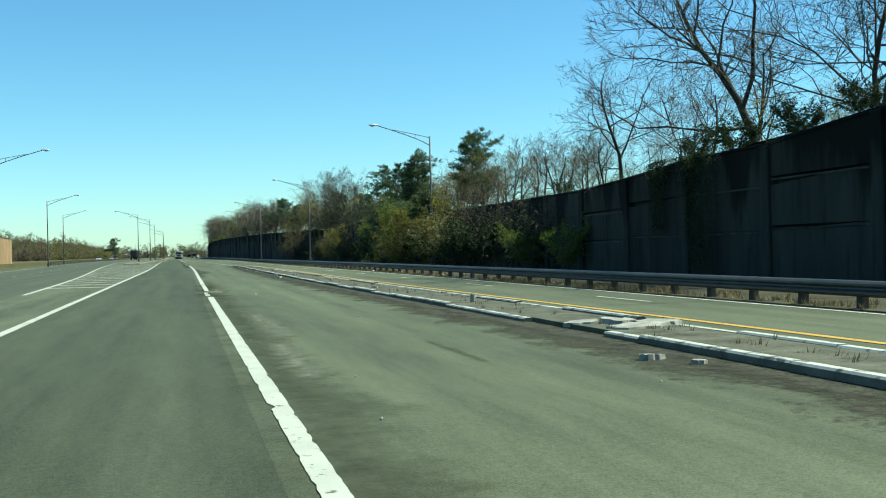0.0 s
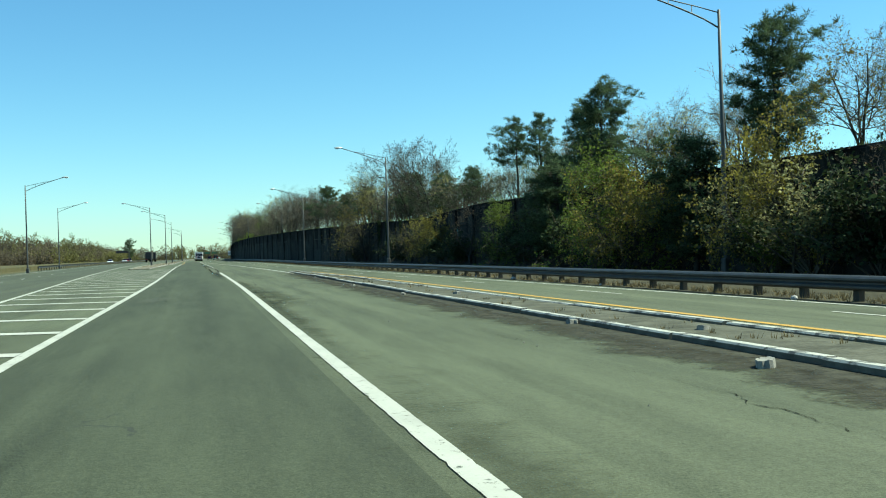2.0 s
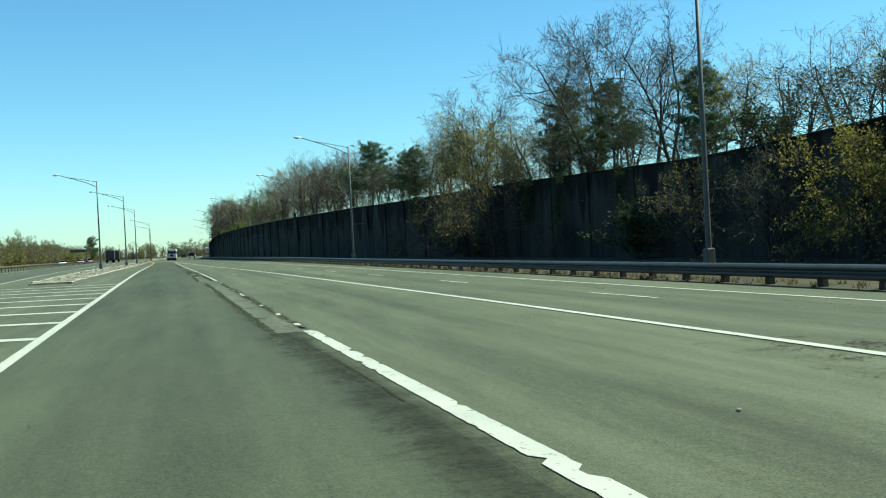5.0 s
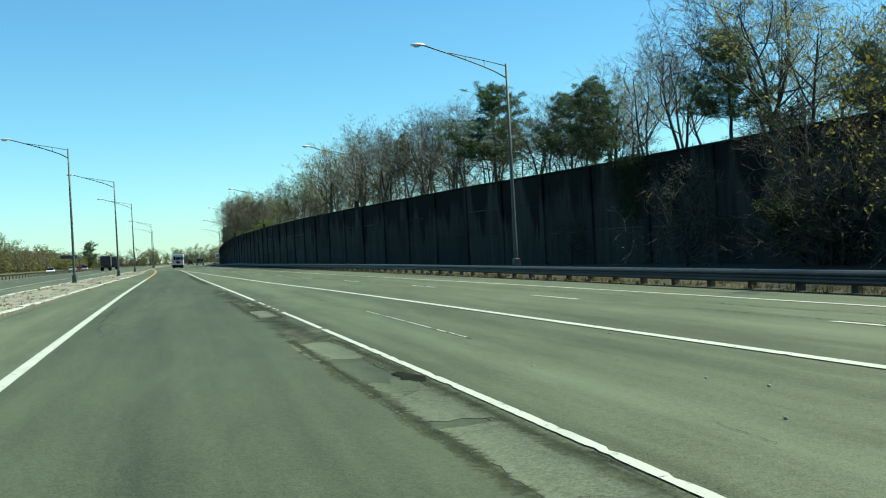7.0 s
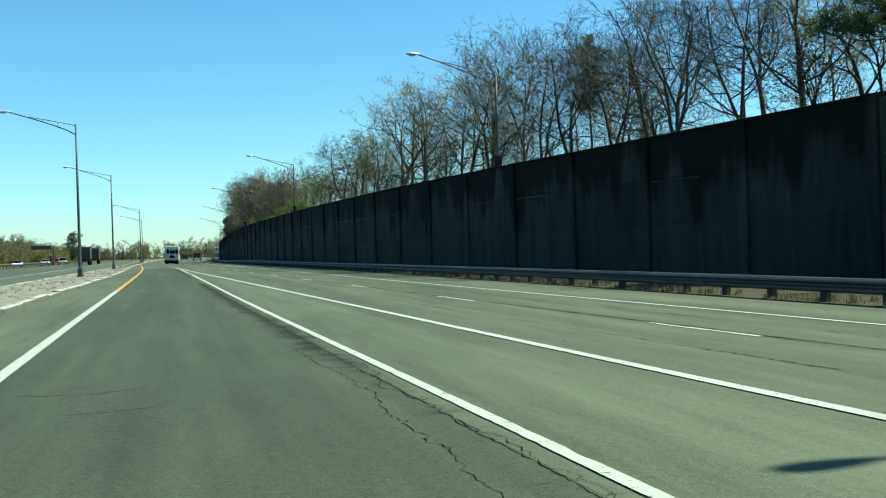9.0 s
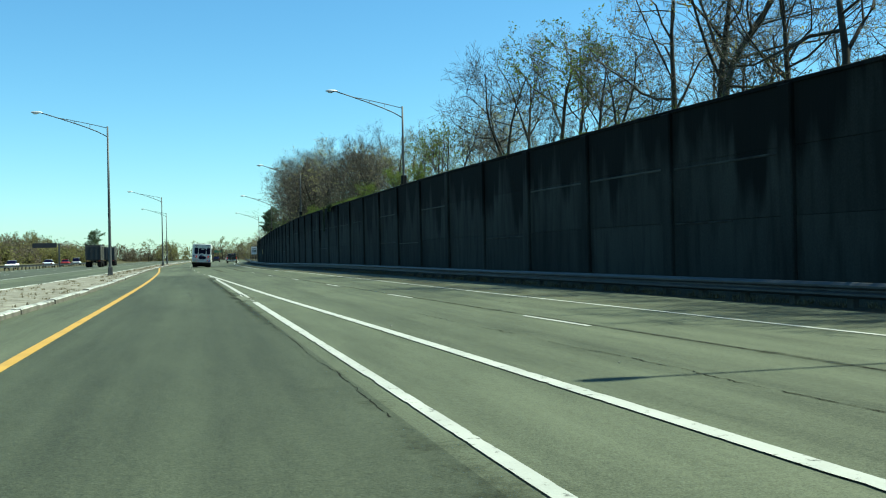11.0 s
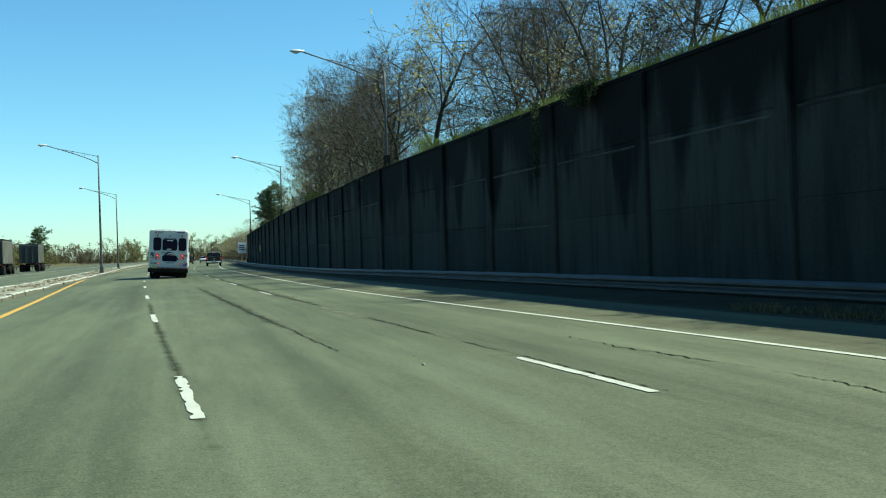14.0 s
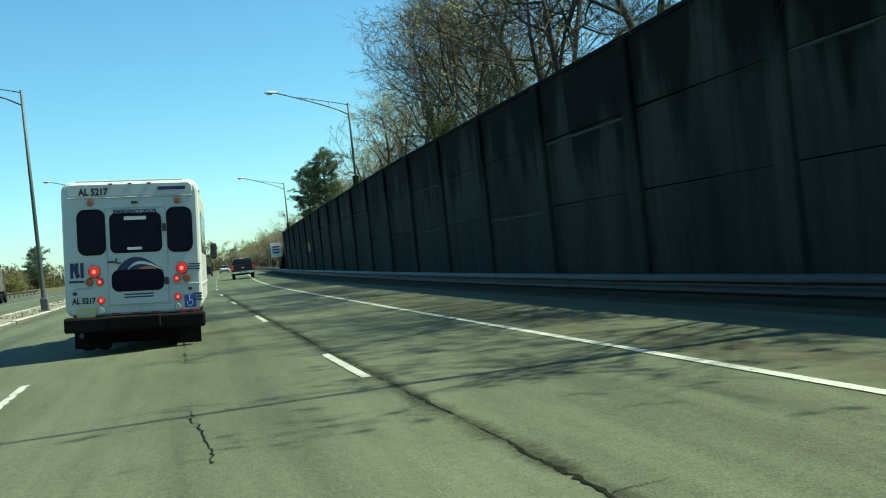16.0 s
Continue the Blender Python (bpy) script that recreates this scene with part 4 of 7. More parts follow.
def pine_tree(name, seed, h, clumps=1.0, gap=0.25):
    """White pine: uneven layered limbs that carry rounded puffs of long needles."""
    rng = random.Random(seed)
    tv, tf, nv, nf = [], [], [], []

    def puff(p, size):
        lean = Vector((rng.gauss(0, 0.3), rng.gauss(0, 0.3), 0.45))
        for _ in range(int(40 * size / 0.32)):
            e = Vector((rng.gauss(0, 1), rng.gauss(0, 1), rng.gauss(0, 0.8)))
            e = (e.normalized() + lean).normalized()
            q = p + e * size * rng.uniform(0.0, 0.75)
            w = e.orthogonal().normalized()
            w = (w * rng.uniform(-1, 1) + e.cross(w) * rng.uniform(-1, 1)).normalized() * 0.02
            i = len(nv)
            nv.extend((q - w, q + w, q + e * rng.uniform(0.16, 0.3)))
            nf.append((i, i + 1, i + 2))

    pts = [Vector((rng.gauss(0, 0.02) * k, rng.gauss(0, 0.02) * k, h * k / 7)) for k in range(8)]
    add_tube(tv, tf, pts, [h * 0.016 * (1 - 0.125 * k) for k in range(8)], 7)
    lobes = [(rng.uniform(0, 6.28), rng.uniform(0, 1), rng.uniform(0.5, 1.5)) for _ in range(9)]
    z = h * gap
    while z < h * 0.97:
        s = (z / h - gap) / (1 - gap)
        reach = h * 0.3 * (1.0 - 0.5 * s) * math.sqrt(max(0.04, 1.0 - s ** 5)) * min(1.0, 0.6 + 2.5 * s) * rng.uniform(0.75, 1.2)
        a0 = rng.uniform(0, 6.28)
        for b in range(6):
            a = a0 + b * 1.047 + rng.uniform(-0.4, 0.4)
            near = min(lobes, key=lambda q: abs(math.remainder(a - q[0], 6.283)) + 2.5 * abs(s - q[1]))
            if rng.random() < 0.2:
                continue
            zc = z + h * rng.uniform(-0.025, 0.025)
            k = max(0, min(int(zc / h * 7), 6))
            c = pts[k].lerp(pts[k + 1], zc / h * 7 - k)
            ln = max(0.3, reach * near[2] * rng.uniform(0.6, 1.2))
            d = Vector((math.cos(a), math.sin(a), rng.uniform(-0.1, 0.35) + 0.7 * max(0, s - 0.3)))
            bp = [c, c + d * ln * 0.5 - Vector((0, 0, 0.05 * ln)), c + d * ln + Vector((0, 0, 0.12 * ln))]
            add_tube(tv, tf, bp, [0.034, 0.02, 0.007], 4)
            for q in range(max(3, int(ln * 5.2 * clumps))):
                u = rng.uniform(0.25, 1.0) ** 0.7
                p = bp[0].lerp(bp[1], u * 2) if u < 0.5 else bp[1].lerp(bp[2], u * 2 - 1)
                e = Vector((-d.y, d.x, 0)) * rng.gauss(0, 0.3) * ln * u + Vector((0, 0, rng.gauss(0.05, 0.13)))
                add_tube(tv, tf, [p, p + e], [0.011, 0.005], 3)
                puff(p + e, rng.uniform(0.2, 0.38))
            puff(bp[2], rng.uniform(0.22, 0.36))
        z += h * rng.uniform(0.03, 0.055)
    for k in range(5):
        puff(pts[-1] + Vector((rng.gauss(0, 0.16), rng.gauss(0, 0.16), rng.uniform(-0.5, 0.0))), 0.26)
    root = new(name)
    link_mesh("trunk", tv, tf, BARK, root, smooth=True)
    link_mesh("crown", nv, nf, NEEDLE, root)
    return root


def shrub(name, seed, h, leaf_mat, leaves, leaf_size, wide=0.5):
    rng = random.Random(seed)
    tv, tf, lv, lf = [], [], [], []
    for s in range(15):
        a = rng.uniform(0, 6.28)
        p = Vector((rng.gauss(0, 0.12), rng.gauss(0, 0.12), -0.1))
        d = Vector((math.cos(a) * wide, math.sin(a) * wide, 1)).normalized()
        pts, ln = [p], h * rng.uniform(0.55, 1.05)
        for k in range(5):
            d = (d + Vector((rng.gauss(0, 0.16), rng.gauss(0, 0.16), 0.02))).normalized()
            pts.append(pts[-1] + d * ln / 5)
        add_tube(tv, tf, pts, [0.035, 0.028, 0.022, 0.016, 0.01, 0.005], 4)
        for b in range(9):
            k = rng.randint(1, 4)
            q = pts[k].lerp(pts[k + 1], rng.random())
            e = (d + Vector((rng.gauss(0, 0.8), rng.gauss(0, 0.8), rng.gauss(0.1, 0.4)))).normalized()
            L = h * rng.uniform(0.12, 0.32)
            add_tube(tv, tf, [q, q + e * L * 0.5 + Vector((0, 0, 0.03)), q + e * L], [0.012, 0.008, 0.004], 3)
            for _ in range(leaves):
                add_leaf(lv, lf, q + e * L * rng.uniform(0.15, 1.05) + Vector((rng.gauss(0, 0.1), rng.gauss(0, 0.1), rng.gauss(0, 0.1))), leaf_size * rng.uniform(0.6, 1.4), rng)
    root = new(name)
    link_mesh("stem", tv, tf, TWIG, root)
    link_mesh("leaves", lv, lf, leaf_mat, root)
    return root


BLOSSOM = leafy("pale_blossom", (0.29, 0.28, 0.13), 0.3)
KINDS = {
    "bare_a": tagged(bare_tree("bare_tree", 1, 8.5, 1.0, (11, 8, 8, 8), up=0.6, first=0.16, sprays=5), "leafless dark-branched tree on the wooded bank", "tree"),
    "bare_b": tagged(bare_tree("bare_tree", 2, 8.5, 1.15, (10, 8, 8, 8), up=0.7, first=0.14, stems=2, sprays=4), "leafless dark-branched tree on the wooded bank", "tree"),
    "bare_c": tagged(bare_tree("bare_tree", 3, 8.5, 0.8, (8, 7, 7, 8), up=0.8, first=0.14, stems=2, twig=TWIG_PALE, sprays=5), "leafless twin-stemmed pale tree on the bank", "tree"),
    "bare_d": tagged(bare_tree("bare_tree", 14, 8.5, 0.75, (9, 7, 7, 8), up=1.0, first=0.3, twig=TWIG_PALE, sprays=5), "leafless slender upright tree on the bank", "tree"),
    "wide": tagged(bare_tree("bare_tree", 5, 9.0, 1.3, (12, 10, 9, 9), up=0.6, first=0.16, stems=2, sprays=5), "large leafless spreading tree behind the wall", "tree"),
    "yellow": tagged(bare_tree("budding_tree", 6, 8.5, 1.0, (10, 7, 6, 6), up=0.7, first=0.15, twig=TWIG_PALE, buds=5, bud_mat=BUD_YELLOW, bud_size=0.11), "tree with thin yellowish spring buds", "tree"),
    "green": tagged(bare_tree("budding_tree", 7, 8.0, 1.1, (10, 7, 6, 6), up=0.5, first=0.12, buds=5, bud_mat=BUD_GREEN, bud_size=0.14), "tree with fresh green spring leaves", "tree"),
    "red": tagged(bare_tree("budding_tree", 8, 8.5, 1.0, (10, 7, 6, 6), up=0.7, first=0.15, buds=2, bud_mat=BUD_RED), "tree with reddish-brown spring buds", "tree"),
    "far": tagged(bare_tree("budding_tree", 9, 8.5, 1.0, (8, 6, 6, 5), up=0.8, first=0.1, twig=TWIG_PALE, buds=4, bud_mat=BUD_TAN, bud_size=0.09, sprays=3), "pale tan budding tree in the dense wood", "tree"),
    "far_red": tagged(bare_tree("budding_tree", 10, 8.5, 1.0, (8, 6, 5, 4), up=0.6, first=0.1, buds=3, bud_mat=BUD_RED, bud_size=0.085), "brownish budding tree in the dense wood", "tree"),
    "distant": tagged(bare_tree("bare_tree", 12, 8.5, 1.1, (9, 6, 4, 4), up=0.6, first=0.03, twig=TWIG, buds=7, bud_mat=BUD_OLIVE, bud_size=0.2, sprays=3), "olive budding tree in the distant wood", "tree"),
    "spring": tagged(bare_tree("leafing_tree", 41, 6.0, 1.5, (13, 9, 7, 6), up=0.4, first=0.08, stems=2, buds=8, bud_mat=BUD_GREEN, bud_size=0.12, sprays=2), "low tree covered in fresh green leaves below the wall", "tree"),
    "spring_yellow": tagged(bare_tree("leafing_tree", 42, 6.0, 1.5, (12, 9, 7, 6), up=0.4, first=0.08, stems=2, buds=7, bud_mat=BUD_GOLD, bud_size=0.11, sprays=2), "low tree covered in golden spring leaves below the wall", "tree"),
    "thin_leaf": tagged(bare_tree("leafing_tree", 43, 8.5, 1.25, (11, 8, 7, 6), up=0.5, first=0.12, stems=2, buds=2, bud_mat=BUD_GOLD, bud_size=0.13, sprays=3), "thin tree with scattered yellow-green leaves before the wall", "tree"),
    "pine_a": tagged(pine_tree("pine_tree", 21, 8.0), "dark green pine with ragged branches", "pine tree"),
    "pine_b": tagged(pine_tree("pine_tree", 22, 8.0, 0.8, 0.42), "dark green open-crowned pine on a bare trunk", "pine tree"),
    "pine_c": tagged(pine_tree("pine_tree", 23, 8.0, 1.1, 0.12), "dense dark green pine", "pine tree"),
    "shrub_green": tagged(shrub("shrub", 31, 4.0, BUD_GREEN, 44, 0.1), "bright green leafing shrub below the wall", "shrub"),
    "shrub_pale": tagged(shrub("shrub", 32, 4.0, BLOSSOM, 46, 0.08), "shrub covered in pale spring blossom", "shrub"),
    "shrub_dark": tagged(shrub("shrub", 33, 4.0, IVY, 34, 0.14, 0.7), "dark evergreen bush against the wall", "shrub"),
    "brush": tagged(bare_tree("brush", 34, 4.0, 1.3, (8, 6, 4, 4), up=0.3, first=0.05, stems=3, buds=2, bud_mat=IVY, bud_size=0.1, sprays=3), "tangled leafless brush below the wall", "shrub"),
}
BASE_H = {"spring": 6.0, "spring_yellow": 6.0, "wide": 9.0, "green": 8.0, "pine_a": 8.0, "pine_b": 8.0, "pine_c": 8.0, "shrub_green": 4.0, "shrub_pale": 4.0, "shrub_dark": 4.0, "brush": 4.0}
used_kinds = set()
tree_rng = random.Random(77)


def plant(kind, x, y, z, height, fat=1.0):
    s = height / BASE_H.get(kind, 8.5)
    m = pose(x, y, z, 0, 0, tree_rng.uniform(0, 360)) @ Matrix.Diagonal((s * fat, s * fat, s, 1))
    if kind not in used_kinds:
        used_kinds.add(kind)
        KINDS[kind].matrix_basis = m
        return KINDS[kind]
    ob = KINDS[kind]
    keep = ob.matrix_basis.copy()
    ob.matrix_basis = Matrix.Identity(4)
    c = copy_thing(ob, m)
    ob.matrix_basis = keep
    return c


def bank(kind, y, o, top, fat=1.0):
    """On the high ground, o metres behind the wall face, with its top at that height."""
    z = WALLTOP(min(y, 480)) + 0.1
    return plant(kind, WALLX(min(y, 482)) + o, y, z, top - z, fat)


# bank trees, 28 to 140 m
for row in (
    ("bare_b", 28, 4.0, 15.0), ("wide", 33, 5.0, 16.0), ("bare_a", 39.6, 4.0, 15.5, 1.2), ("bare_d", 44, 6.0, 12.0), ("bare_d", 47, 5.5, 10.2), ("bare_a", 49.2, 1.5, 10.8, 1.1),
    ("bare_c", 51, 6.0, 10.6), ("bare_d", 55.5, 3.0, 8.2), ("bare_c", 57, 7.0, 8.5), ("bare_c", 61.3, 5.0, 8.6), ("far_red", 64, 3.0, 8.2), ("far", 66.2, 6.0, 8.8), ("far_red", 67.4, 4.0, 8.8),
    ("red", 70.7, 6.0, 9.8), ("bare_d", 72.9, 5.0, 9.6), ("far_red", 75.9, 4.0, 9.8), ("thin_leaf", 79, 2.2, 9.2, 1.1), ("thin_leaf", 75, 3.0, 9.0, 1.0), ("far", 83, 5.0, 9.5), ("pine_c", 86.4, 3.0, 11.3, 1.15),
    ("red", 90, 5.0, 9.3), ("bare_c", 95, 6.0, 9.8), ("yellow", 100, 5.0, 9.4), ("bare_c", 102.6, 6.0, 10.0), ("red", 104, 5.0, 9.2), ("pine_c", 105.3, 2.0, 11.3, 1.2), ("pine_a", 109.2, 2.0, 10.6, 1.1),
    ("far", 113, 4.0, 9.4), ("pine_b", 120.8, 3.0, 11.7), ("pine_b", 123.7, 2.0, 11.7), ("yellow", 128, 4.0, 8.6), ("far", 133, 5.0, 8.8), ("bare_c", 138, 5.0, 9.4), ("pine_a", 140.8, 3.0, 9.2, 1.1),
):
    bank(*row)
# bank trees, 149 to 230 m
for row in (
    ("bare_c", 149, 6.0, 9.6), ("far_red", 153, 4.0, 9.6), ("yellow", 157, 4.0, 9.8), ("pine_c", 162.2, 5.0, 10.2, 1.3), ("bare_b", 164.2, 4.0, 14.0), ("bare_d", 168, 5.0, 12.5), ("pine_a", 171.9, 4.0, 11.0),
    ("wide", 174.3, 3.5, 16.2, 0.85), ("pine_a", 179.3, 4.0, 11.8, 1.1), ("pine_c", 181, 4.0, 8.6, 1.3), ("bare_d", 184, 5.0, 12.0), ("far_red", 188, 4.0, 9.6), ("pine_a", 192, 4.0, 8.8, 1.1),
    ("yellow", 194.5, 3.0, 11.0), ("yellow", 197.3, 3.0, 13.4), ("bare_b", 199.2, 4.0, 15.0), ("pine_a", 200.6, 3.0, 11.2, 1.1), ("bare_c", 204.9, 3.0, 12.4), ("bare_d", 207, 4.0, 12.6), ("bare_c", 212, 5.0, 12.6),
    ("pine_c", 214.6, 3.0, 11.1, 1.25), ("bare_a", 217, 5.0, 11.0), ("pine_a", 219.5, 4.0, 11.1, 1.15), ("bare_d", 222, 5.0, 11.0), ("bare_c", 225, 5.0, 11.4), ("pine_a", 229.3, 3.0, 13.2, 1.25),
):
    bank(*row)
# bank trees, 231 to 330 m
for row in (
    ("bare_c", 231.3, 3.5, 11.0), ("bare_a", 236.7, 3.0, 13.0), ("bare_b", 239.4, 4.0, 13.0), ("bare_a", 242.4, 3.0, 13.2), ("bare_a", 246, 4.0, 13.9), ("bare_b", 247.7, 3.0, 12.6), ("pine_b", 251.5, 4.0, 12.3, 0.7),
    ("bare_b", 255.1, 3.0, 13.3), ("bare_a", 259, 4.0, 13.6), ("bare_c", 262.9, 3.5, 14.8), ("bare_a", 268, 4.0, 14.2), ("yellow", 272, 5.0, 13.6), ("bare_c", 276, 4.0, 13.0), ("yellow", 280.4, 4.0, 14.8),
    ("far", 284.2, 4.5, 14.6), ("bare_b", 285.6, 2.6, 10.6), ("green", 288.4, 3.0, 10.6, 1.1), ("green", 292.6, 3.0, 12.0, 1.2), ("far", 294.9, 5.0, 13.6), ("bare_a", 298.8, 4.0, 12.5), ("bare_b", 300.1, 3.0, 12.5), ("bare_a", 305.1, 3.0, 8.8), ("bare_a", 308.7, 3.0, 10.4),
    ("green", 315.5, 4.0, 10.6, 0.9), ("green", 318.1, 4.0, 10.4), ("green", 322, 4.0, 10.2), ("thin_leaf", 326, 4.0, 11.4), ("bare_c", 330.3, 3.0, 9.0),
):
    bank(*row)
# bank trees, 336 to 405 m
for row in (
    ("bare_a", 336.6, 3.0, 10.9), ("wide", 338.5, 2.2, 10.8, 0.8), ("red", 343, 4.0, 11.6), ("bare_b", 348.5, 4.0, 13.0), ("bare_a", 351, 3.0, 11.4), ("red", 354.3, 4.0, 12.4), ("bare_b", 356.3, 4.0, 14.0),
    ("red", 360.8, 7.0, 14.4), ("bare_a", 363.2, 8.0, 15.8), ("bare_a", 366, 6.5, 14.2), ("yellow", 370.5, 3.5, 15.0, 1.3), ("bare_a", 375, 2.6, 13.6), ("wide", 378, 3.0, 15.0),
    ("wide", 385.2, 3.0, 15.6), ("wide", 392, 3.0, 16.4, 0.9), ("bare_b", 396, 4.0, 14.5), ("bare_b", 405, 3.5, 14.0),
):
    bank(*row)
# bank trees, 408 to 478 m
for row in (
    ("bare_a", 408.5, 4.0, 14.0), ("yellow", 411, 6.0, 14.6), ("bare_c", 413, 4.0, 15.5), ("far", 406.5, 4.5, 14.6, 1.2), ("yellow", 416.5, 3.5, 13.2, 1.2), ("far", 419, 5.0, 15.0), ("far", 428, 3.5, 12.4, 1.25), ("yellow", 425, 4.0, 12.6), ("far", 432, 5.0, 13.0), ("yellow", 436.5, 6.0, 13.4),
    ("far_red", 441, 4.0, 11.5), ("far", 446.3, 5.0, 11.0), ("pine_c", 451, 2.0, 10.6, 1.35), ("far_red", 458, 4.0, 10.5), ("pine_c", 466.7, 2.0, 10.7, 1.15), ("far_red", 471, 4.0, 10.0), ("far", 478, 4.0, 9.6),
):
    bank(*row)
for y, o, top in ((221, 2.4, 10.8), (234, 2.6, 12.6), (241.5, 2.2, 12.8), (250, 2.0, 12.6), (260, 2.2, 13.2), (271, 2.0, 12.8), (278, 2.6, 13.6)):
    bank(tree_rng.choice(("bare_a", "bare_b", "far_red", "bare_c")), y, o, top, 1.15)
for k in range(3):
    bank(("yellow", "far", "far")[k % 3], 404 + 4.6 * k, tree_rng.uniform(4.5, 9), tree_rng.uniform(14.0, 16.8), 1.15)
# the wood behind them
yy = 18.0
while yy < 485:
    if not (298 < yy < 312 or 374 < yy < 402):
        bank(tree_rng.choice(("far", "far_red", "far", "bare_d", "yellow")), yy, tree_rng.uniform(4.5, 9), WALLTOP(min(yy, 480)) + tree_rng.uniform(4.0, 6.4) * (0.6 if yy < 80 else 1.0), 1.25)
    yy += tree_rng.uniform(5.0, 8.0)
yy = 20.0
while yy < 500:
    o = tree_rng.uniform(6, 16)
    if not (298 < yy < 312 or 366 < yy < 402):
        bank(tree_rng.choice(("far", "far", "yellow", "far_red", "far")), yy, o, WALLTOP(min(yy, 480)) + tree_rng.uniform(4.6, 7.4) * (0.6 if yy < 80 else 1.0))
    yy += tree_rng.uniform(3.6, 5.4)
# below the wall, behind the guardrail
for k, x, y, h, fat in (
    ("shrub_green", 21.2, 51, 3.0, 0.9), ("shrub_green", 21.3, 57.5, 2.8, 1.2), ("brush", 22.2, 55.6, 4.0, 1.2), ("shrub_dark", 22.4, 58.6, 3.8, 1.2), ("brush", 22.3, 61, 4.6, 1.0), ("far_red", 22.3, 63.5, 6.2, 1.2), ("shrub_dark", 22.0, 65, 4.2, 1.2), ("far_red", 22.3, 67.5, 6.8, 1.2),
    ("shrub_dark", 22.2, 70, 4.6, 1.2), ("red", 22.6, 72, 6.6, 1.2), ("shrub_pale", 22.0, 77.2, 4.9, 1.35), ("shrub_dark", 22.6, 74, 4.4, 1.2), ("shrub_green", 21.6, 79.3, 2.6, 1.2), ("shrub_dark", 22.8, 82, 3.2, 1.2),
    ("pine_c", 22.7, 87.2, 6.0, 1.5), ("spring_yellow", 22.9, 79.5, 6.6, 0.9), ("spring_yellow", 22.2, 90.8, 6.2, 1.0), ("spring", 21.8, 93.2, 6.3, 1.1), ("shrub_green", 21.9, 97.4, 3.7, 1.1), ("shrub_dark", 22.6, 95, 3.6, 1.3), ("shrub_dark", 22.8, 100, 4.2, 1.3),
    ("pine_c", 22.4, 104.5, 6.4, 1.5), ("brush", 22.4, 107.5, 5.2, 1.1), ("shrub_dark", 22.6, 110, 4.2, 1.3), ("spring", 23.0, 116.5, 5.0, 0.9), ("shrub_dark", 22.8, 120, 3.2, 1.2), ("red", 22.8, 127.6, 5.8, 1.1),
    ("shrub_dark", 23.0, 131, 3.2, 1.2), ("spring_yellow", 23.0, 140, 5.4, 0.9), ("shrub_dark", 23.0, 136, 3.6, 1.2), ("brush", 22.4, 146, 4.6, 1.0), ("thin_leaf", 22.9, 152.5, 4.4, 1.0), ("shrub_dark", 22.9, 158, 3.4, 1.2),
    ("brush", 22.9, 170, 2.6, 1.0), ("thin_leaf", 22.4, 179.8, 9.6, 0.85), ("brush", 22.6, 183, 3.6, 1.2), ("bare_b", 22.6, 187.3, 6.4, 1.0), ("brush", 22.2, 187.6, 3.2, 1.3), ("shrub_dark", 22.9, 189, 3.6, 1.3),
    ("brush", 22.2, 198, 5.0, 1.0), ("brush", 21.8, 211, 2.6, 1.0),
):
    plant(k, x, y, -0.05, h, fat)
for y, h in ((28.6, 1.5), (32.0, 1.8), (36.5, 1.9), (39.5, 1.5), (57, 1.2), (311, 1.4), (318, 1.8), (329, 1.5), (362, 1.2), (402, 1.4)):
    plant("shrub_dark" if y < 300 else "shrub_green", WALLX(y) + 0.9, y, WALLTOP(y) + 0.1, h, 1.2)
for y in (208, 213, 218.5, 226, 232.5, 243.5, 252.5, 258, 264.5, 274.5, 281.5, 290, 334, 341, 346, 352.5, 358, 373, 383, 394, 403, 416, 430):
    plant("brush", WALLX(y) + tree_rng.uniform(1.2, 2.6), y, WALLTOP(y) + 0.05, tree_rng.uniform(1.6, 3.2), 1.3)
yb = 96.0
while yb < 204:
    plant(tree_rng.choice(("brush", "brush", "shrub_dark")), WALLX(yb) + tree_rng.uniform(1.5, 5.0), yb, WALLTOP(yb) + 0.05, tree_rng.uniform(1.8, 3.4), 1.4)
    yb += tree_rng.uniform(3.5, 6.0)
# past the end of the wall and across the far carriageway
for i in range(40):
    y = 488 + i * 6 + tree_rng.uniform(-3, 3)
    plant(tree_rng.choice(("far", "far_red", "far", "yellow")), RAIL(y) + tree_rng.uniform(3.5, 9), y, 0.3, tree_rng.uniform(6.6, 9.0), 1.35)
for i in range(34):
    y = 240 + i * 14 + tree_rng.uniform(-5, 5)
    plant("distant", LEFT_EDGE(y) - tree_rng.uniform(24, 60), y, 1.0, tree_rng.uniform(8.0, 11.5), 1.2)
for i in range(30):
    y = 640 + tree_rng.uniform(0, 160)
    plant("distant", tree_rng.uniform(-90, 40), y + 60, 0.0, tree_rng.uniform(7, 11), 1.5)
plant("pine_c", -42, 690, 0.5, 12.5, 1.1)


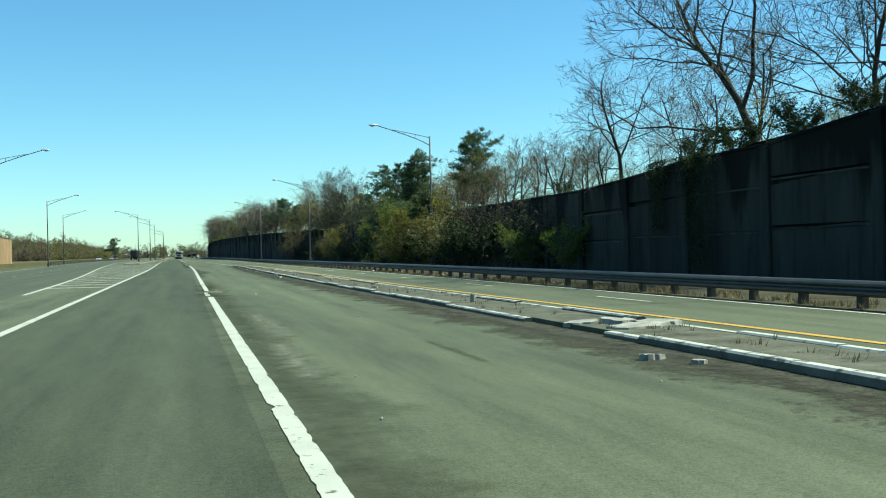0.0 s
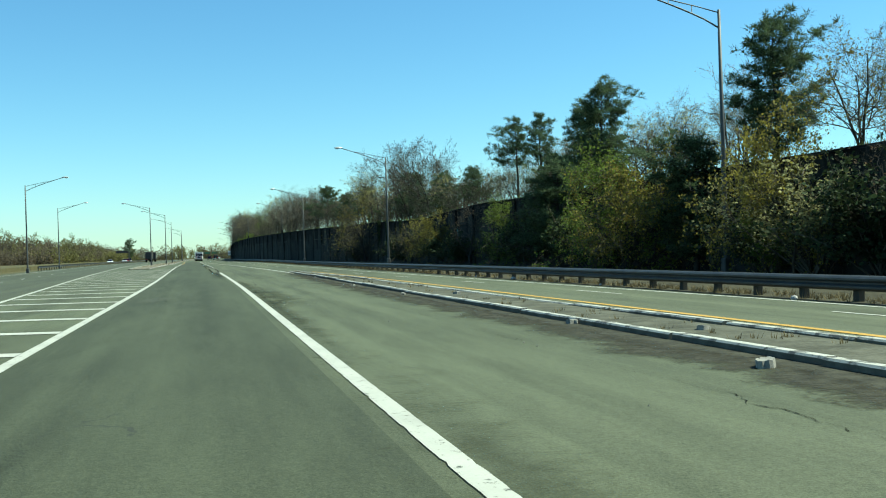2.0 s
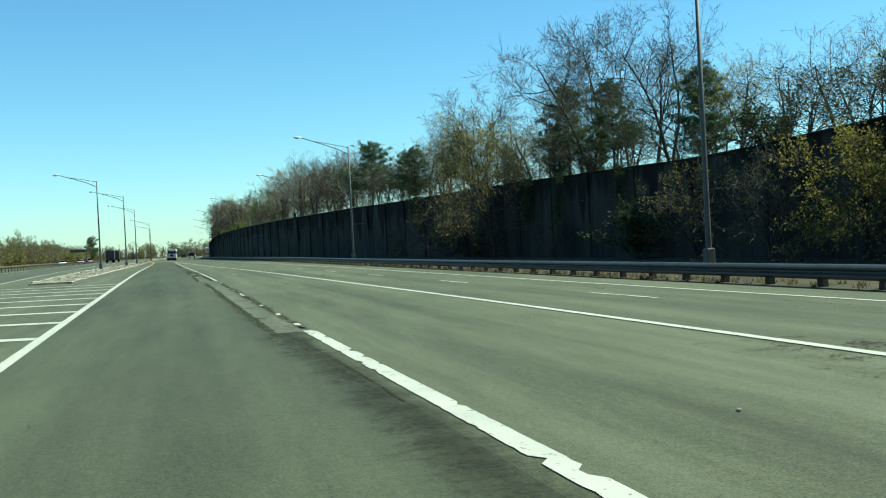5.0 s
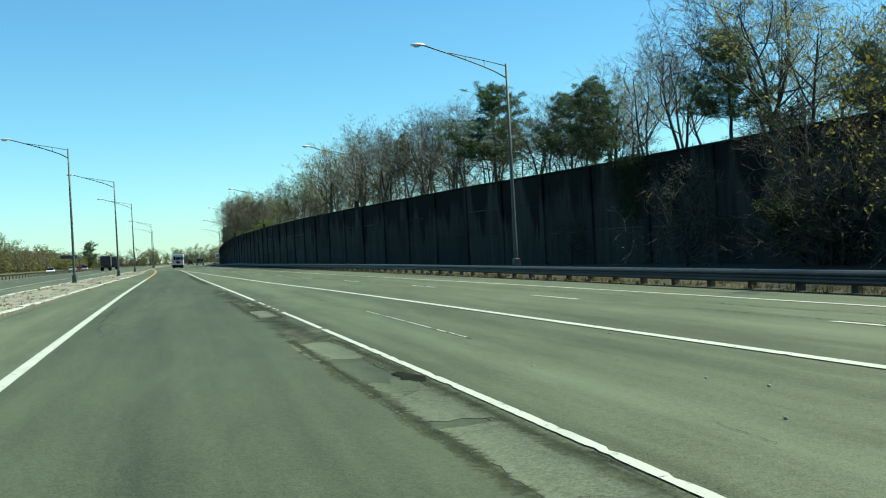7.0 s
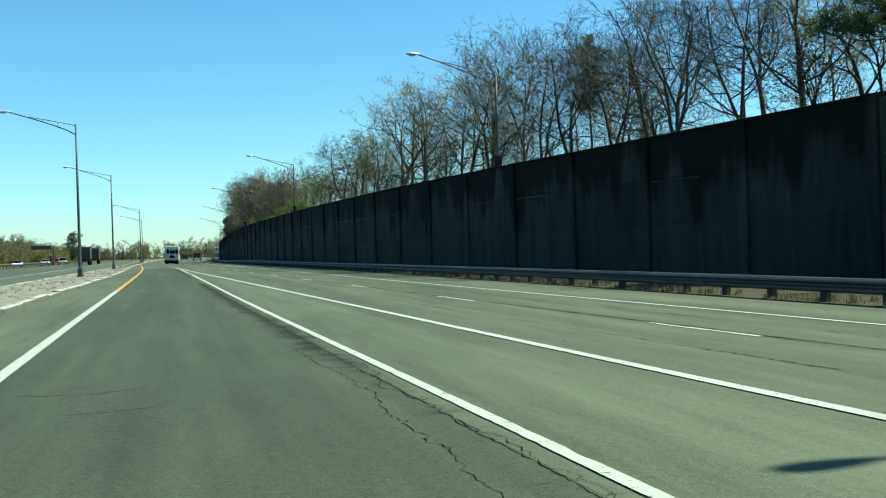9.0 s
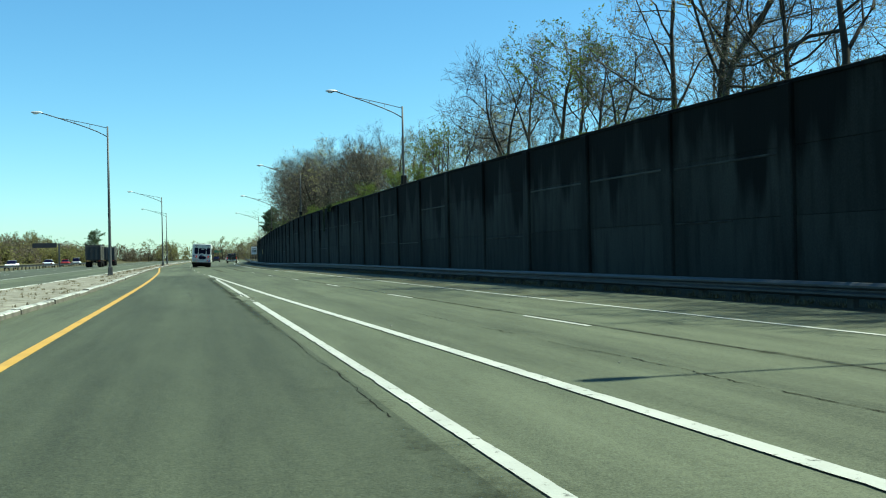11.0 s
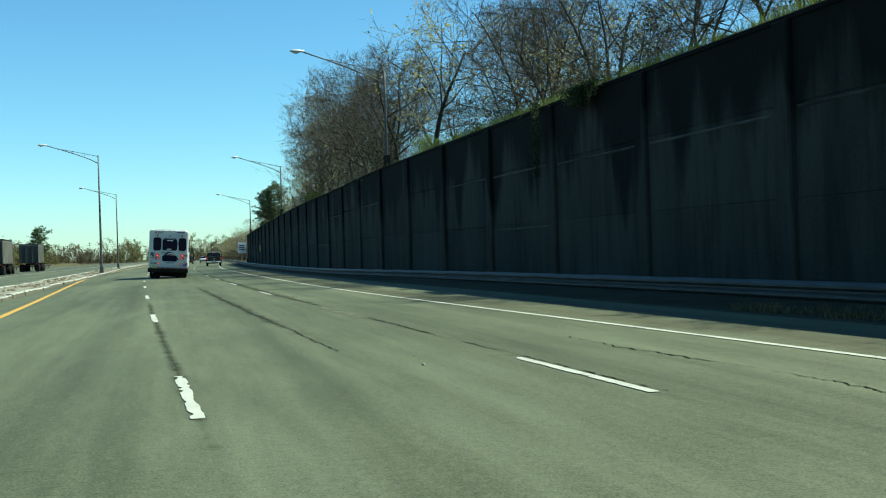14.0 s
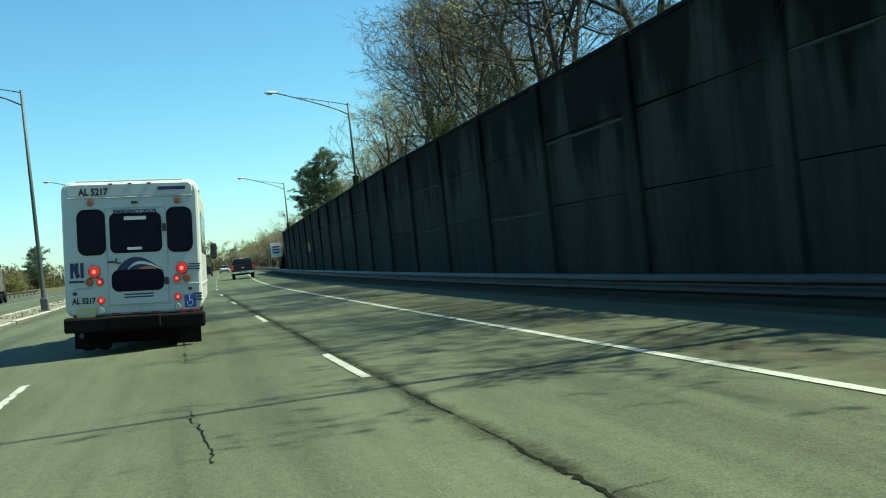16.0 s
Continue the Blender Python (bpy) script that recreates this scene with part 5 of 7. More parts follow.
# ---- far woods ----
def thicket(seed, w, d, h, count, leaf):
    """Budding woodland seen from far off: many thin stems under a close haze of buds, filled to the ground."""
    rng = random.Random(seed)
    v, f, lv, lf = [], [], [], []
    for _ in range(count):
        p = Vector((rng.uniform(-w / 2, w / 2), rng.uniform(-d / 2, d / 2), -0.2))
        hh = h * rng.uniform(0.45, 1.15)
        for s in range(4):
            a = rng.uniform(0, 6.28)
            e = p + Vector((math.cos(a) * hh * 0.28, math.sin(a) * hh * 0.28, hh * rng.uniform(0.55, 1.0)))
            add_tube(v, f, [p, (p + e) / 2 + Vector((0, 0, hh * 0.06)), e], [0.06, 0.04, 0.015], 3)
            for k in range(8):
                m = p.lerp(e, rng.uniform(0.05, 1.0))
                o = Vector((rng.gauss(0, 0.6), rng.gauss(0, 0.6), rng.uniform(0.0, 0.9))) * hh * 0.15
                q = len(v)
                v.extend((m - Vector((0.02, 0, 0)), m + Vector((0.02, 0, 0)), m + o))
                f.append((q, q + 1, q + 2))
                for _ in range(5):
                    add_leaf(lv, lf, m + o * rng.random() + Vector((rng.gauss(0, 0.7), rng.gauss(0, 0.7), rng.gauss(0, 0.5))), 0.56 * rng.uniform(0.5, 1.4), rng)
    root = new("thicket")
    root["kind"] = "stuff"
    link_mesh("branches", v, f, TWIG, root)["kind"] = "stuff"
    link_mesh("leaves", lv, lf, leaf, root)["kind"] = "stuff"
    return tagged(root, "distant brownish budding woodland", "woodland", kind="stuff")


th = thicket(3, 34, 10, 6.4, 30, BUD_BROWN)
th.matrix_basis = pose(-70, 330, 0.8, 0, 0, 70)
th_green = tagged(thicket(4, 34, 10, 6.4, 30, BUD_OLIVE), "distant yellow-green budding woodland")
th_green.matrix_basis = pose(-66, 360, 0.8, 0, 0, 70)
for i in range(30):
    y = 350 + i * 15 + tree_rng.uniform(-5, 5)
    copy_thing((th, th_green, th)[i % 3], pose(LEFT_EDGE(y) - tree_rng.uniform(34, 60), y, 0.5, 0, 0, 75 + tree_rng.uniform(-20, 20)) @ Matrix.Diagonal((1, 1, 1.6, 1)))
for i in range(12):
    y = 372 + i * 30 + tree_rng.uniform(-6, 6)
    copy_thing((th, th_green)[i % 2], pose(LEFT_EDGE(y) - tree_rng.uniform(20, 30), y, 0.3, 0, 0, 80 + tree_rng.uniform(-20, 20)))
for i in range(14):
    copy_thing((th, th_green, th)[i % 3], pose(-150 + i * 21, 800 + tree_rng.uniform(-20, 20), 0, 0, 0, tree_rng.uniform(-15, 15)) @ Matrix.Diagonal((1, 1, 1.5, 1)))
for i in range(8):
    y = 500 + i * 32
    copy_thing((th, th_green)[i % 2], pose(RAIL(y) + 13, y, 0.2, 0, 0, 85) @ Matrix.Diagonal((1, 1, 1.15, 1)))


# ---- grass and weeds ----
def tufts(name, spots, material, label, blade=0.3, n=7, seed=1):
    rng = random.Random(seed)
    v, f = [], []
    for x, y, z in spots:
        for _ in range(n):
            a = rng.uniform(0, 6.28)
            r = rng.uniform(0, 0.12)
            p = Vector((x + r * math.cos(a), y + r * math.sin(a), z))
            L = blade * rng.uniform(0.5, 1.3)
            e = Vector((math.cos(a) * 0.5, math.sin(a) * 0.5, 1)).normalized()
            w = Vector((-math.sin(a), math.cos(a), 0)) * 0.009
            k = len(v)
            v += [p - w, p + w, p + e * L]
            f.append((k, k + 1, k + 2))
    return tagged(link_mesh(name, v, f, material), label, "grass", kind="stuff")


g_rng = random.Random(9)
spots = []
for _ in range(5200):
    y = g_rng.uniform(10, 330)
    if noise.noise(Vector((y * 0.12, 3.0, 0))) > g_rng.uniform(-0.4, 0.3):
        spots.append((RAIL(y) + abs(g_rng.gauss(0.25, 0.5)) - 0.15, y, -0.03))
tufts("verge_grass", spots, DRY_GRASS, "dry tan grass tufts under the guardrail", 0.15, 13)
spots = []
for _ in range(2600):
    y = g_rng.uniform(328, 362) if g_rng.random() < 0.6 else g_rng.uniform(20, 480)
    spots.append((WALLX(y) + g_rng.uniform(0.05, 1.4), y, WALLTOP(y) + 0.12))
tufts("bank_grass", spots, GRASS, "green grass overhanging the wall top", 0.36, 8, 2)
spots = []
for _ in range(2600):
    y = g_rng.uniform(176, 460)
    s = g_rng.random()
    if noise.noise(Vector((y * 0.3, s * 3, 5))) > 0.05:
        spots.append((MEDF(y) + 0.3 + s * (MEDK(y) - MEDF(y) - 0.6), y, 0.09))
for _ in range(220):
    y = g_rng.uniform(-5, 118)
    spots.append((KNEAR(y) + 0.2 + g_rng.random() * (KFAR(y) - KNEAR(y) - 0.4), y, 0.07))
tufts("median_weeds", spots, DRY_GRASS, "dry brown weeds on the paved median", 0.09, 9, 3)
# ivy hanging over the wall face; the strand at 344.5 stands for a stain
iv, if_ = [], []
i_rng = random.Random(15)
for yc, wid, drop in ((37.5, 2.2, 4.6), (41, 1.4, 3.0), (171, 1.2, 4.2), (176.5, 1.6, 3.0), (162, 1.0, 3.2), (205, 3.0, 3.2), (344.5, 0.45, 2.4), (341, 1.5, 0.6)):
    for _ in range(int(2600 * wid)):
        d = i_rng.random() ** 1.4 * drop
        y = yc + i_rng.gauss(0, wid * 0.42 * (1 - 0.6 * d / drop))
        add_leaf(iv, if_, Vector((WALLX(y) - 0.3 - abs(i_rng.gauss(0, 0.06)), y, WALLTOP(y) + 0.2 - d)), 0.075 * i_rng.uniform(0.6, 1.3), i_rng)
tagged(link_mesh("ivy", iv, if_, IVY), "dark ivy on the retaining wall, one strand standing in for a stain", "ivy", kind="stuff")


# ---- vehicles ----
def wheel(parent, x, y, r, w, rim_mat=CHROME, spokes=5, name="wheel"):
    """Tyre and rim, axle along x; the outer face looks away from the vehicle's middle."""
    side = 1 if x > 0 else -1
    root = new(name)
    root.parent = parent
    prof = [(0.55 * r, -w / 2), (0.86 * r, -w / 2), (0.97 * r, -w * 0.38), (r, -w * 0.25), (r, w * 0.25), (0.97 * r, w * 0.38), (0.86 * r, w / 2), (0.55 * r, w / 2)]
    v, f, n = [], [], 28
    for rr, xx in prof:
        for i in range(n):
            a = 2 * math.pi * i / n
            v.append((x + xx, y + rr * math.cos(a), r + rr * math.sin(a)))
    m = len(prof)
    for k in range(m):
        for i in range(n):
            j = (i + 1) % n
            kk = (k + 1) % m
            f.append((k * n + i, k * n + j, kk * n + j, kk * n + i))
    link_mesh("tyre", v, f, BLACK_RUBBER, root, smooth=True)
    bm = bmesh.new()
    put_cyl(bm, (x + side * w * 0.12, y, r), 0.56 * r, w * 0.5, "x", 24)
    put_cyl(bm, (x + side * w * 0.42, y, r), 0.16 * r, w * 0.12, "x", 12)
    for s in range(spokes):
        a = 2 * math.pi * s / spokes
        put_box(bm, (x + side * w * 0.4, y + 0.33 * r * math.cos(a), r + 0.33 * r * math.sin(a)), (w * 0.1, 0.5 * r, 0.15 * r), 0.01, Matrix.Rotation(a, 4, "X"), 1)
    part("rim", bm, rim_mat, root)
    return root


def panel(name, outline, y, thick, material, parent, label=""):
    """A flat rounded piece on a rear face (x, z outline), standing thick metres proud of y."""
    bm = bmesh.new()
    put_prism(bm, outline, y - thick, y + 0.01)
    return part(name, bm, material, parent, label)


def round_lamp(parent, x, z, r, material, lit=False, name="tail_lamp", y=0.0):
    lampo = part(name, cyl_bm((x, y - 0.012, z), r * 1.12, 0.03, "y", 20), BLACK_PLASTIC, parent)
    part("lens", cyl_bm((x, y - 0.03, z), r, 0.03, "y", 20, bevel=0.008), material, lampo)
    if lit:
        part("bulb_glow", cyl_bm((x, y - 0.047, z), r * 0.38, 0.006, "y", 12), RED_CORE, lampo)
    return lampo


def ring_body(name, rings, material, parent, label=""):
    """Loft closed (x, z) outlines placed at successive y."""
    v, f = [], []
    n = len(rings[0][1])
    for y, o in rings:
        v += [(x, y, z) for x, z in o]
    for k in range(len(rings) - 1):
        for i in range(n):
            j = (i + 1) % n
            f.append((k * n + i, k * n + j, (k + 1) * n + j, (k + 1) * n + i))
    f.append(tuple(range(n)))
    f.append(tuple(range((len(rings) - 1) * n, len(rings) * n))[::-1])
    ob = link_mesh(name, v, f, material, parent, label)
    bm = bmesh.new()
    bm.from_mesh(ob.data)
    bmesh.ops.recalc_face_normals(bm, faces=bm.faces)
    bm.to_mesh(ob.data)
    bm.free()
    return ob


FACE_BACK = Matrix.Rotation(radians(90), 4, "X")


def transit_bus():
    bus = new("transit_bus")
    zc, hh = 1.745, 2.23
    body = ring_body("body", [(0.0, rounded(2.32, hh - 0.1, 0.16, 0, zc, 5)), (0.02, rounded(2.39, hh - 0.04, 0.17, 0, zc, 5)), (0.07, rounded(2.44, hh, 0.18, 0, zc, 5)), (5.3, rounded(2.44, hh, 0.18, 0, zc, 5)), (5.7, rounded(2.36, hh - 0.25, 0.2, 0, zc - 0.1, 5))], BUS_WHITE, bus, "white bus body with rounded roof edges")
    bm = bmesh.new()
    put_box(bm, (0, 6.5, 1.15), (2.0, 2.0, 1.0), 0.15)
    part("cab", bm, BUS_WHITE, bus)
    part("windscreen", box_bm((0, 5.95, 1.95), (1.9, 0.7, 0.75), 0.12), DARK_GLASS, bus)
    part("roof_band", box_bm((0, -0.004, 2.585), (2.2, 0.03, 0.02), 0.006), BUS_TRIM, bus)
    ring_body("roof_cap", [(-0.012, rounded(2.2, 0.19, 0.08, 0, 2.71, 4)), (0.03, rounded(2.3, 0.22, 0.09, 0, 2.72, 4))], BUS_WHITE, bus)
    part("roof_hatch", box_bm((0, 0.3, 2.865), (1.9, 0.5, 0.03), 0.01), BUS_WHITE, bus)
    for s, x, w in ((-1, -0.71, 0.47), (1, 0.85, 0.44)):
        wdw = panel("rear_window", rounded(w + 0.03, 0.76, 0.14, x, 2.02), -0.006, 0.008, BLACK_RUBBER, bus)
        panel("pane", rounded(w - 0.02, 0.71, 0.12, x, 2.02), -0.016, 0.008, DARK_GLASS, wdw)
    door = panel("emergency_door", rounded(1.04, 1.58, 0.03, 0.08, 1.605), -0.004, 0.014, BUS_WHITE, bus, "white rear emergency door")
    for x in (-0.45, 0.61):
        panel("door_seal", rounded(0.022, 1.62, 0.008, x, 1.605), -0.01, 0.014, BUS_TRIM, door)
    for z in (0.8, 2.41):
        panel("door_seal", rounded(1.08, 0.022, 0.008, 0.08, z), -0.01, 0.014, BUS_TRIM, door)
    panel("door_gasket", rounded(0.92, 0.66, 0.1, 0.07, 1.99), -0.018, 0.008, BLACK_RUBBER, door)
    panel("pane", rounded(0.86, 0.6, 0.08, 0.07, 1.99), -0.027, 0.006, DARK_GLASS, door)
    panel("door_gasket", rounded(0.93, 0.36, 0.12, 0.075, 1.2), -0.018, 0.008, BLACK_RUBBER, door)
    panel("pane", rounded(0.89, 0.32, 0.1, 0.075, 1.2), -0.027, 0.006, DARK_GLASS, door)
    panel("sticker", rounded(0.39, 0.06, 0.006, 0.07, 2.235), -0.034, 0.003, SIGN_WHITE, door)
    panel("sticker", rounded(0.26, 0.045, 0.006, 0.04, 1.73), -0.034, 0.003, SIGN_WHITE, door)
    # sweeping crescent over the lower pane: navy field, white and salmon stripes
    def crescent(x0, x1, base, rise0, rise1, lean):
        a = [(x0 + (x1 - x0) * i / 14, base + rise1 * math.sin(math.pi * (i / 14) ** lean)) for i in range(15)]
        b = [(x0 + (x1 - x0) * i / 14, base + rise0 * math.sin(math.pi * (i / 14) ** lean) - 0.004) for i in range(14, -1, -1)]
        return a + b[1:-1]
    panel("graphic", crescent(-0.32, 0.55, 1.34, -0.02, 0.25, 0.8), -0.0185, 0.002, NAVY, door, "navy sweeping crescent")
    panel("graphic", crescent(-0.12, 0.54, 1.35, 0.12, 0.165, 0.72), -0.0215, 0.002, SIGN_WHITE, door)
    panel("graphic", crescent(0.06, 0.53, 1.35, 0.03, 0.075, 0.72), -0.0215, 0.002, ORANGE_VINYL, door, "salmon stripe")
    for z in (0.97, 0.925):
        panel("notice_bar", rounded(0.52, 0.024, 0.004, 0.08, z), -0.018, 0.003, NAVY, door)
    bm = bmesh.new()
    put_box(bm, (-0.36, -0.04, 1.52), (0.16, 0.03, 0.035), 0.008)
    put_box(bm, (-0.26, -0.05, 1.5), (0.1, 0.03, 0.025), 0.006)
    put_box(bm, (-0.29, -0.04, 1.55), (0.03, 0.03, 0.06), 0.006)
    part("handle", bm, BLACK_PLASTIC, door, "black latch handle")
    for z in (2.07, 1.17):
        part("hinge", box_bm((0.585, -0.03, z), (0.08, 0.05, 0.13), 0.012), BLACK_PLASTIC, door)
    text_part("EMERGENCY DOOR", 0.085, (0.07, -0.021, 2.345), FACE_BACK, NAVY, door, squeeze=1.0, bold=0.004)
    text_part("AL 5217", 0.155, (-0.65, -0.022, 2.68), FACE_BACK, BLACK_PLASTIC, bus, squeeze=0.95, bold=0.007)
    text_part("AL 5217", 0.13, (-0.89, -0.008, 0.89), FACE_BACK, BLACK_PLASTIC, bus, squeeze=0.9, bold=0.006)
    panel("service_bar", rounded(0.5, 0.055, 0.01, 0.74, 2.72), -0.016, 0.006, NAVY, bus)
    # operator mark: plain navy strokes over a bar
    for k, x in enumerate((-1.08, -0.99, -0.9)):
        panel("operator_mark", rounded(0.055, 0.25, 0.012, x, 1.4), -0.006, 0.004, NAVY, bus)
    panel("operator_mark", [(-1.1, 1.5), (-1.04, 1.525), (-0.93, 1.3), (-0.99, 1.275)], -0.009, 0.002, NAVY, bus)
    panel("operator_bar", rounded(0.26, 0.035, 0.006, -1.0, 1.215), -0.006, 0.004, NAVY, bus)
    for z in (1.43, 1.39, 1.35):
        panel("notice_bar", rounded(0.22, 0.018, 0.004, 1.09, z), -0.004, 0.004, NAVY, bus)
    for z in (0.93, 0.88, 0.83):
        panel("notice_bar", rounded(0.16, 0.026, 0.004, 1.13, z), 0.006, 0.014, NAVY, bus)
    for x in (-0.71, 0.83):
        round_lamp(bus, x, 2.51, 0.05, AMBER, name="marker_lamp")
    part("rear_camera", box_bm((0.07, -0.03, 2.5), (0.12, 0.05, 0.045), 0.015), BLACK_PLASTIC, bus)
    for x in (-0.69, 0.86):
        round_lamp(bus, x, 1.37, 0.095, RED_LIT, True, "brake_lamp")
    for x in (-0.6, 0.765):
        round_lamp(bus, x, 1.2, 0.06, RED_LIT, True)
    for x in (-0.78, 0.945):
        round_lamp(bus, x, 1.2, 0.06, AMBER, name="turn_lamp")
    for x in (-0.59, 0.77):
        round_lamp(bus, x, 0.89, 0.058, RED_LIT, True)
        round_lamp(bus, x, 0.72, 0.058, CLEAR_LENS, name="reversing_lamp")
    for x in (-0.34, 0.0, 0.34):
        part("roof_marker", box_bm((x, -0.02, 2.81), (0.07, 0.03, 0.025), 0.006), RED_LENS, bus)
    plate = panel("plate", rounded(0.33, 0.16, 0.015, -0.86, 0.7), -0.012, 0.008, PLATE, bus, "yellowish plate with a plain bar")
    panel("plate_bar", rounded(0.24, 0.06, 0.006, -0.86, 0.695), -0.02, 0.003, BUS_TRIM, plate)
    sign = panel("access_sign", rounded(0.21, 0.21, 0.01, 0.99, 0.81), -0.006, 0.006, BLUE_VINYL, bus, "blue access sign with a white symbol")
    bm = bmesh.new()
    n = 18
    for i in range(n):
        a0, a1 = radians(-120 + 260 * i / n), radians(-120 + 260 * (i + 1) / n)
        q = [(0.985 + r * math.sin(a), 0.785 + r * -math.cos(a)) for a in (a0, a1) for r in (0.045, 0.058)]
        vs = [bm.verts.new((x, -0.0135, z)) for x, z in (q[0], q[1], q[3], q[2])]
        bm.faces.new(vs)
    put_box(bm, (0.98, -0.014, 0.85), (0.016, 0.003, 0.075))
    put_box(bm, (1.0, -0.014, 0.83), (0.05, 0.003, 0.012))
    put_cyl(bm, (0.98, -0.014, 0.9), 0.014, 0.003, "y", 10)
    part("symbol", bm, SIGN_WHITE, sign)
    for x in (-1.0, -0.34, 0.02, 0.36, 0.88, 1.08):
        part("reflector", box_bm((x, -0.006, 0.652), (0.15, 0.02, 0.04), 0.005), RED_LENS if x not in (-1.0,) else NAVY, bus)
    for s in (-1, 1):
        part("rub_rail", box_bm((s * 0.95, -0.004, 1.1), (0.46, 0.02, 0.022), 0.006), BUS_TRIM, bus)
        part("side_rail", box_bm((s * 1.225, 2.8, 1.08), (0.03, 5.2, 0.03), 0.008), BUS_TRIM, bus)
        part("vent_box", box_bm((s * 1.02 - 0.02, -0.014, 1.02), (0.07, 0.03, 0.05), 0.008), BLACK_PLASTIC, bus)
        for yy in (1.2, 2.35, 3.5, 4.6):
            part("side_window", box_bm((s * 1.215, yy, 2.0), (0.03, 0.95, 0.75), 0.01), DARK_GLASS, bus)
        part("side_marker", box_bm((s * 1.225, 0.25, 2.66), (0.025, 0.1, 0.04), 0.008), RED_LENS, bus)
        wheel(bus, s * 0.98, 1.15, 0.4, 0.26, CHASSIS)
        wheel(bus, s * 0.7, 1.15, 0.4, 0.24, CHASSIS)
        wheel(bus, s * 0.95, 5.8, 0.4, 0.25, CHASSIS)
        part("mudflap", box_bm((s * 0.82, 0.5, 0.36), (0.66, 0.02, 0.56), 0.006), BLACK_RUBBER, bus)
        mir = part("mirror", box_bm((s * 1.4, 6.0, 1.72), (0.16, 0.12, 0.36), 0.04), BLACK_PLASTIC, bus)
        part("mirror_arm", box_bm((s * 1.24, 6.0, 1.6), (0.3, 0.04, 0.04), 0.01), BLACK_PLASTIC, mir)
    bumper = part("bumper", box_bm((0, 0.08, 0.5), (2.5, 0.3, 0.25), 0.04), BLACK_RUBBER, bus, "black rubber rear bumper")
    bm = bmesh.new()
    put_box(bm, (0, 3.0, 0.52), (0.9, 6.4, 0.2), 0.02)
    put_box(bm, (0, 1.15, 0.4), (1.6, 0.16, 0.16), 0.05)
    put_box(bm, (-0.45, 0.5, 0.42), (0.5, 0.6, 0.22), 0.04)
    put_box(bm, (0.3, 0.45, 0.36), (0.36, 0.4, 0.14), 0.04)
    # low wide blocks added to the chassis to fill the shadow under the bus
    put_box(bm, (0.05, 2.4, 0.36), (1.5, 1.6, 0.34), 0.05)
    put_box(bm, (0, 4.2, 0.34), (1.7, 0.9, 0.3), 0.05)
    put_box(bm, (0, 0.9, 0.38), (1.5, 0.2, 0.3), 0.05)
    part("chassis", bm, CHASSIS, bus)
    # added black sheet, in place of the shadow between the wheels
    part("underbody_shadow_fill", box_bm((0, 0.7, 0.34), (1.5, 0.06, 0.4), 0.02), CHASSIS, bus)
    part("exhaust", cyl_bm((-0.95, 0.35, 0.33), 0.045, 0.8, "y", 12), GALV, bus)
    return bus


bus = tagged(transit_bus(), "white transit minibus with lit red brake lamps, in its lane", "bus")
bus.matrix_basis = pose(-0.05, 377.0, -0.02, 0, 3.6, -2.2) @ Matrix.Diagonal((0.935, 1, 1.035, 1))


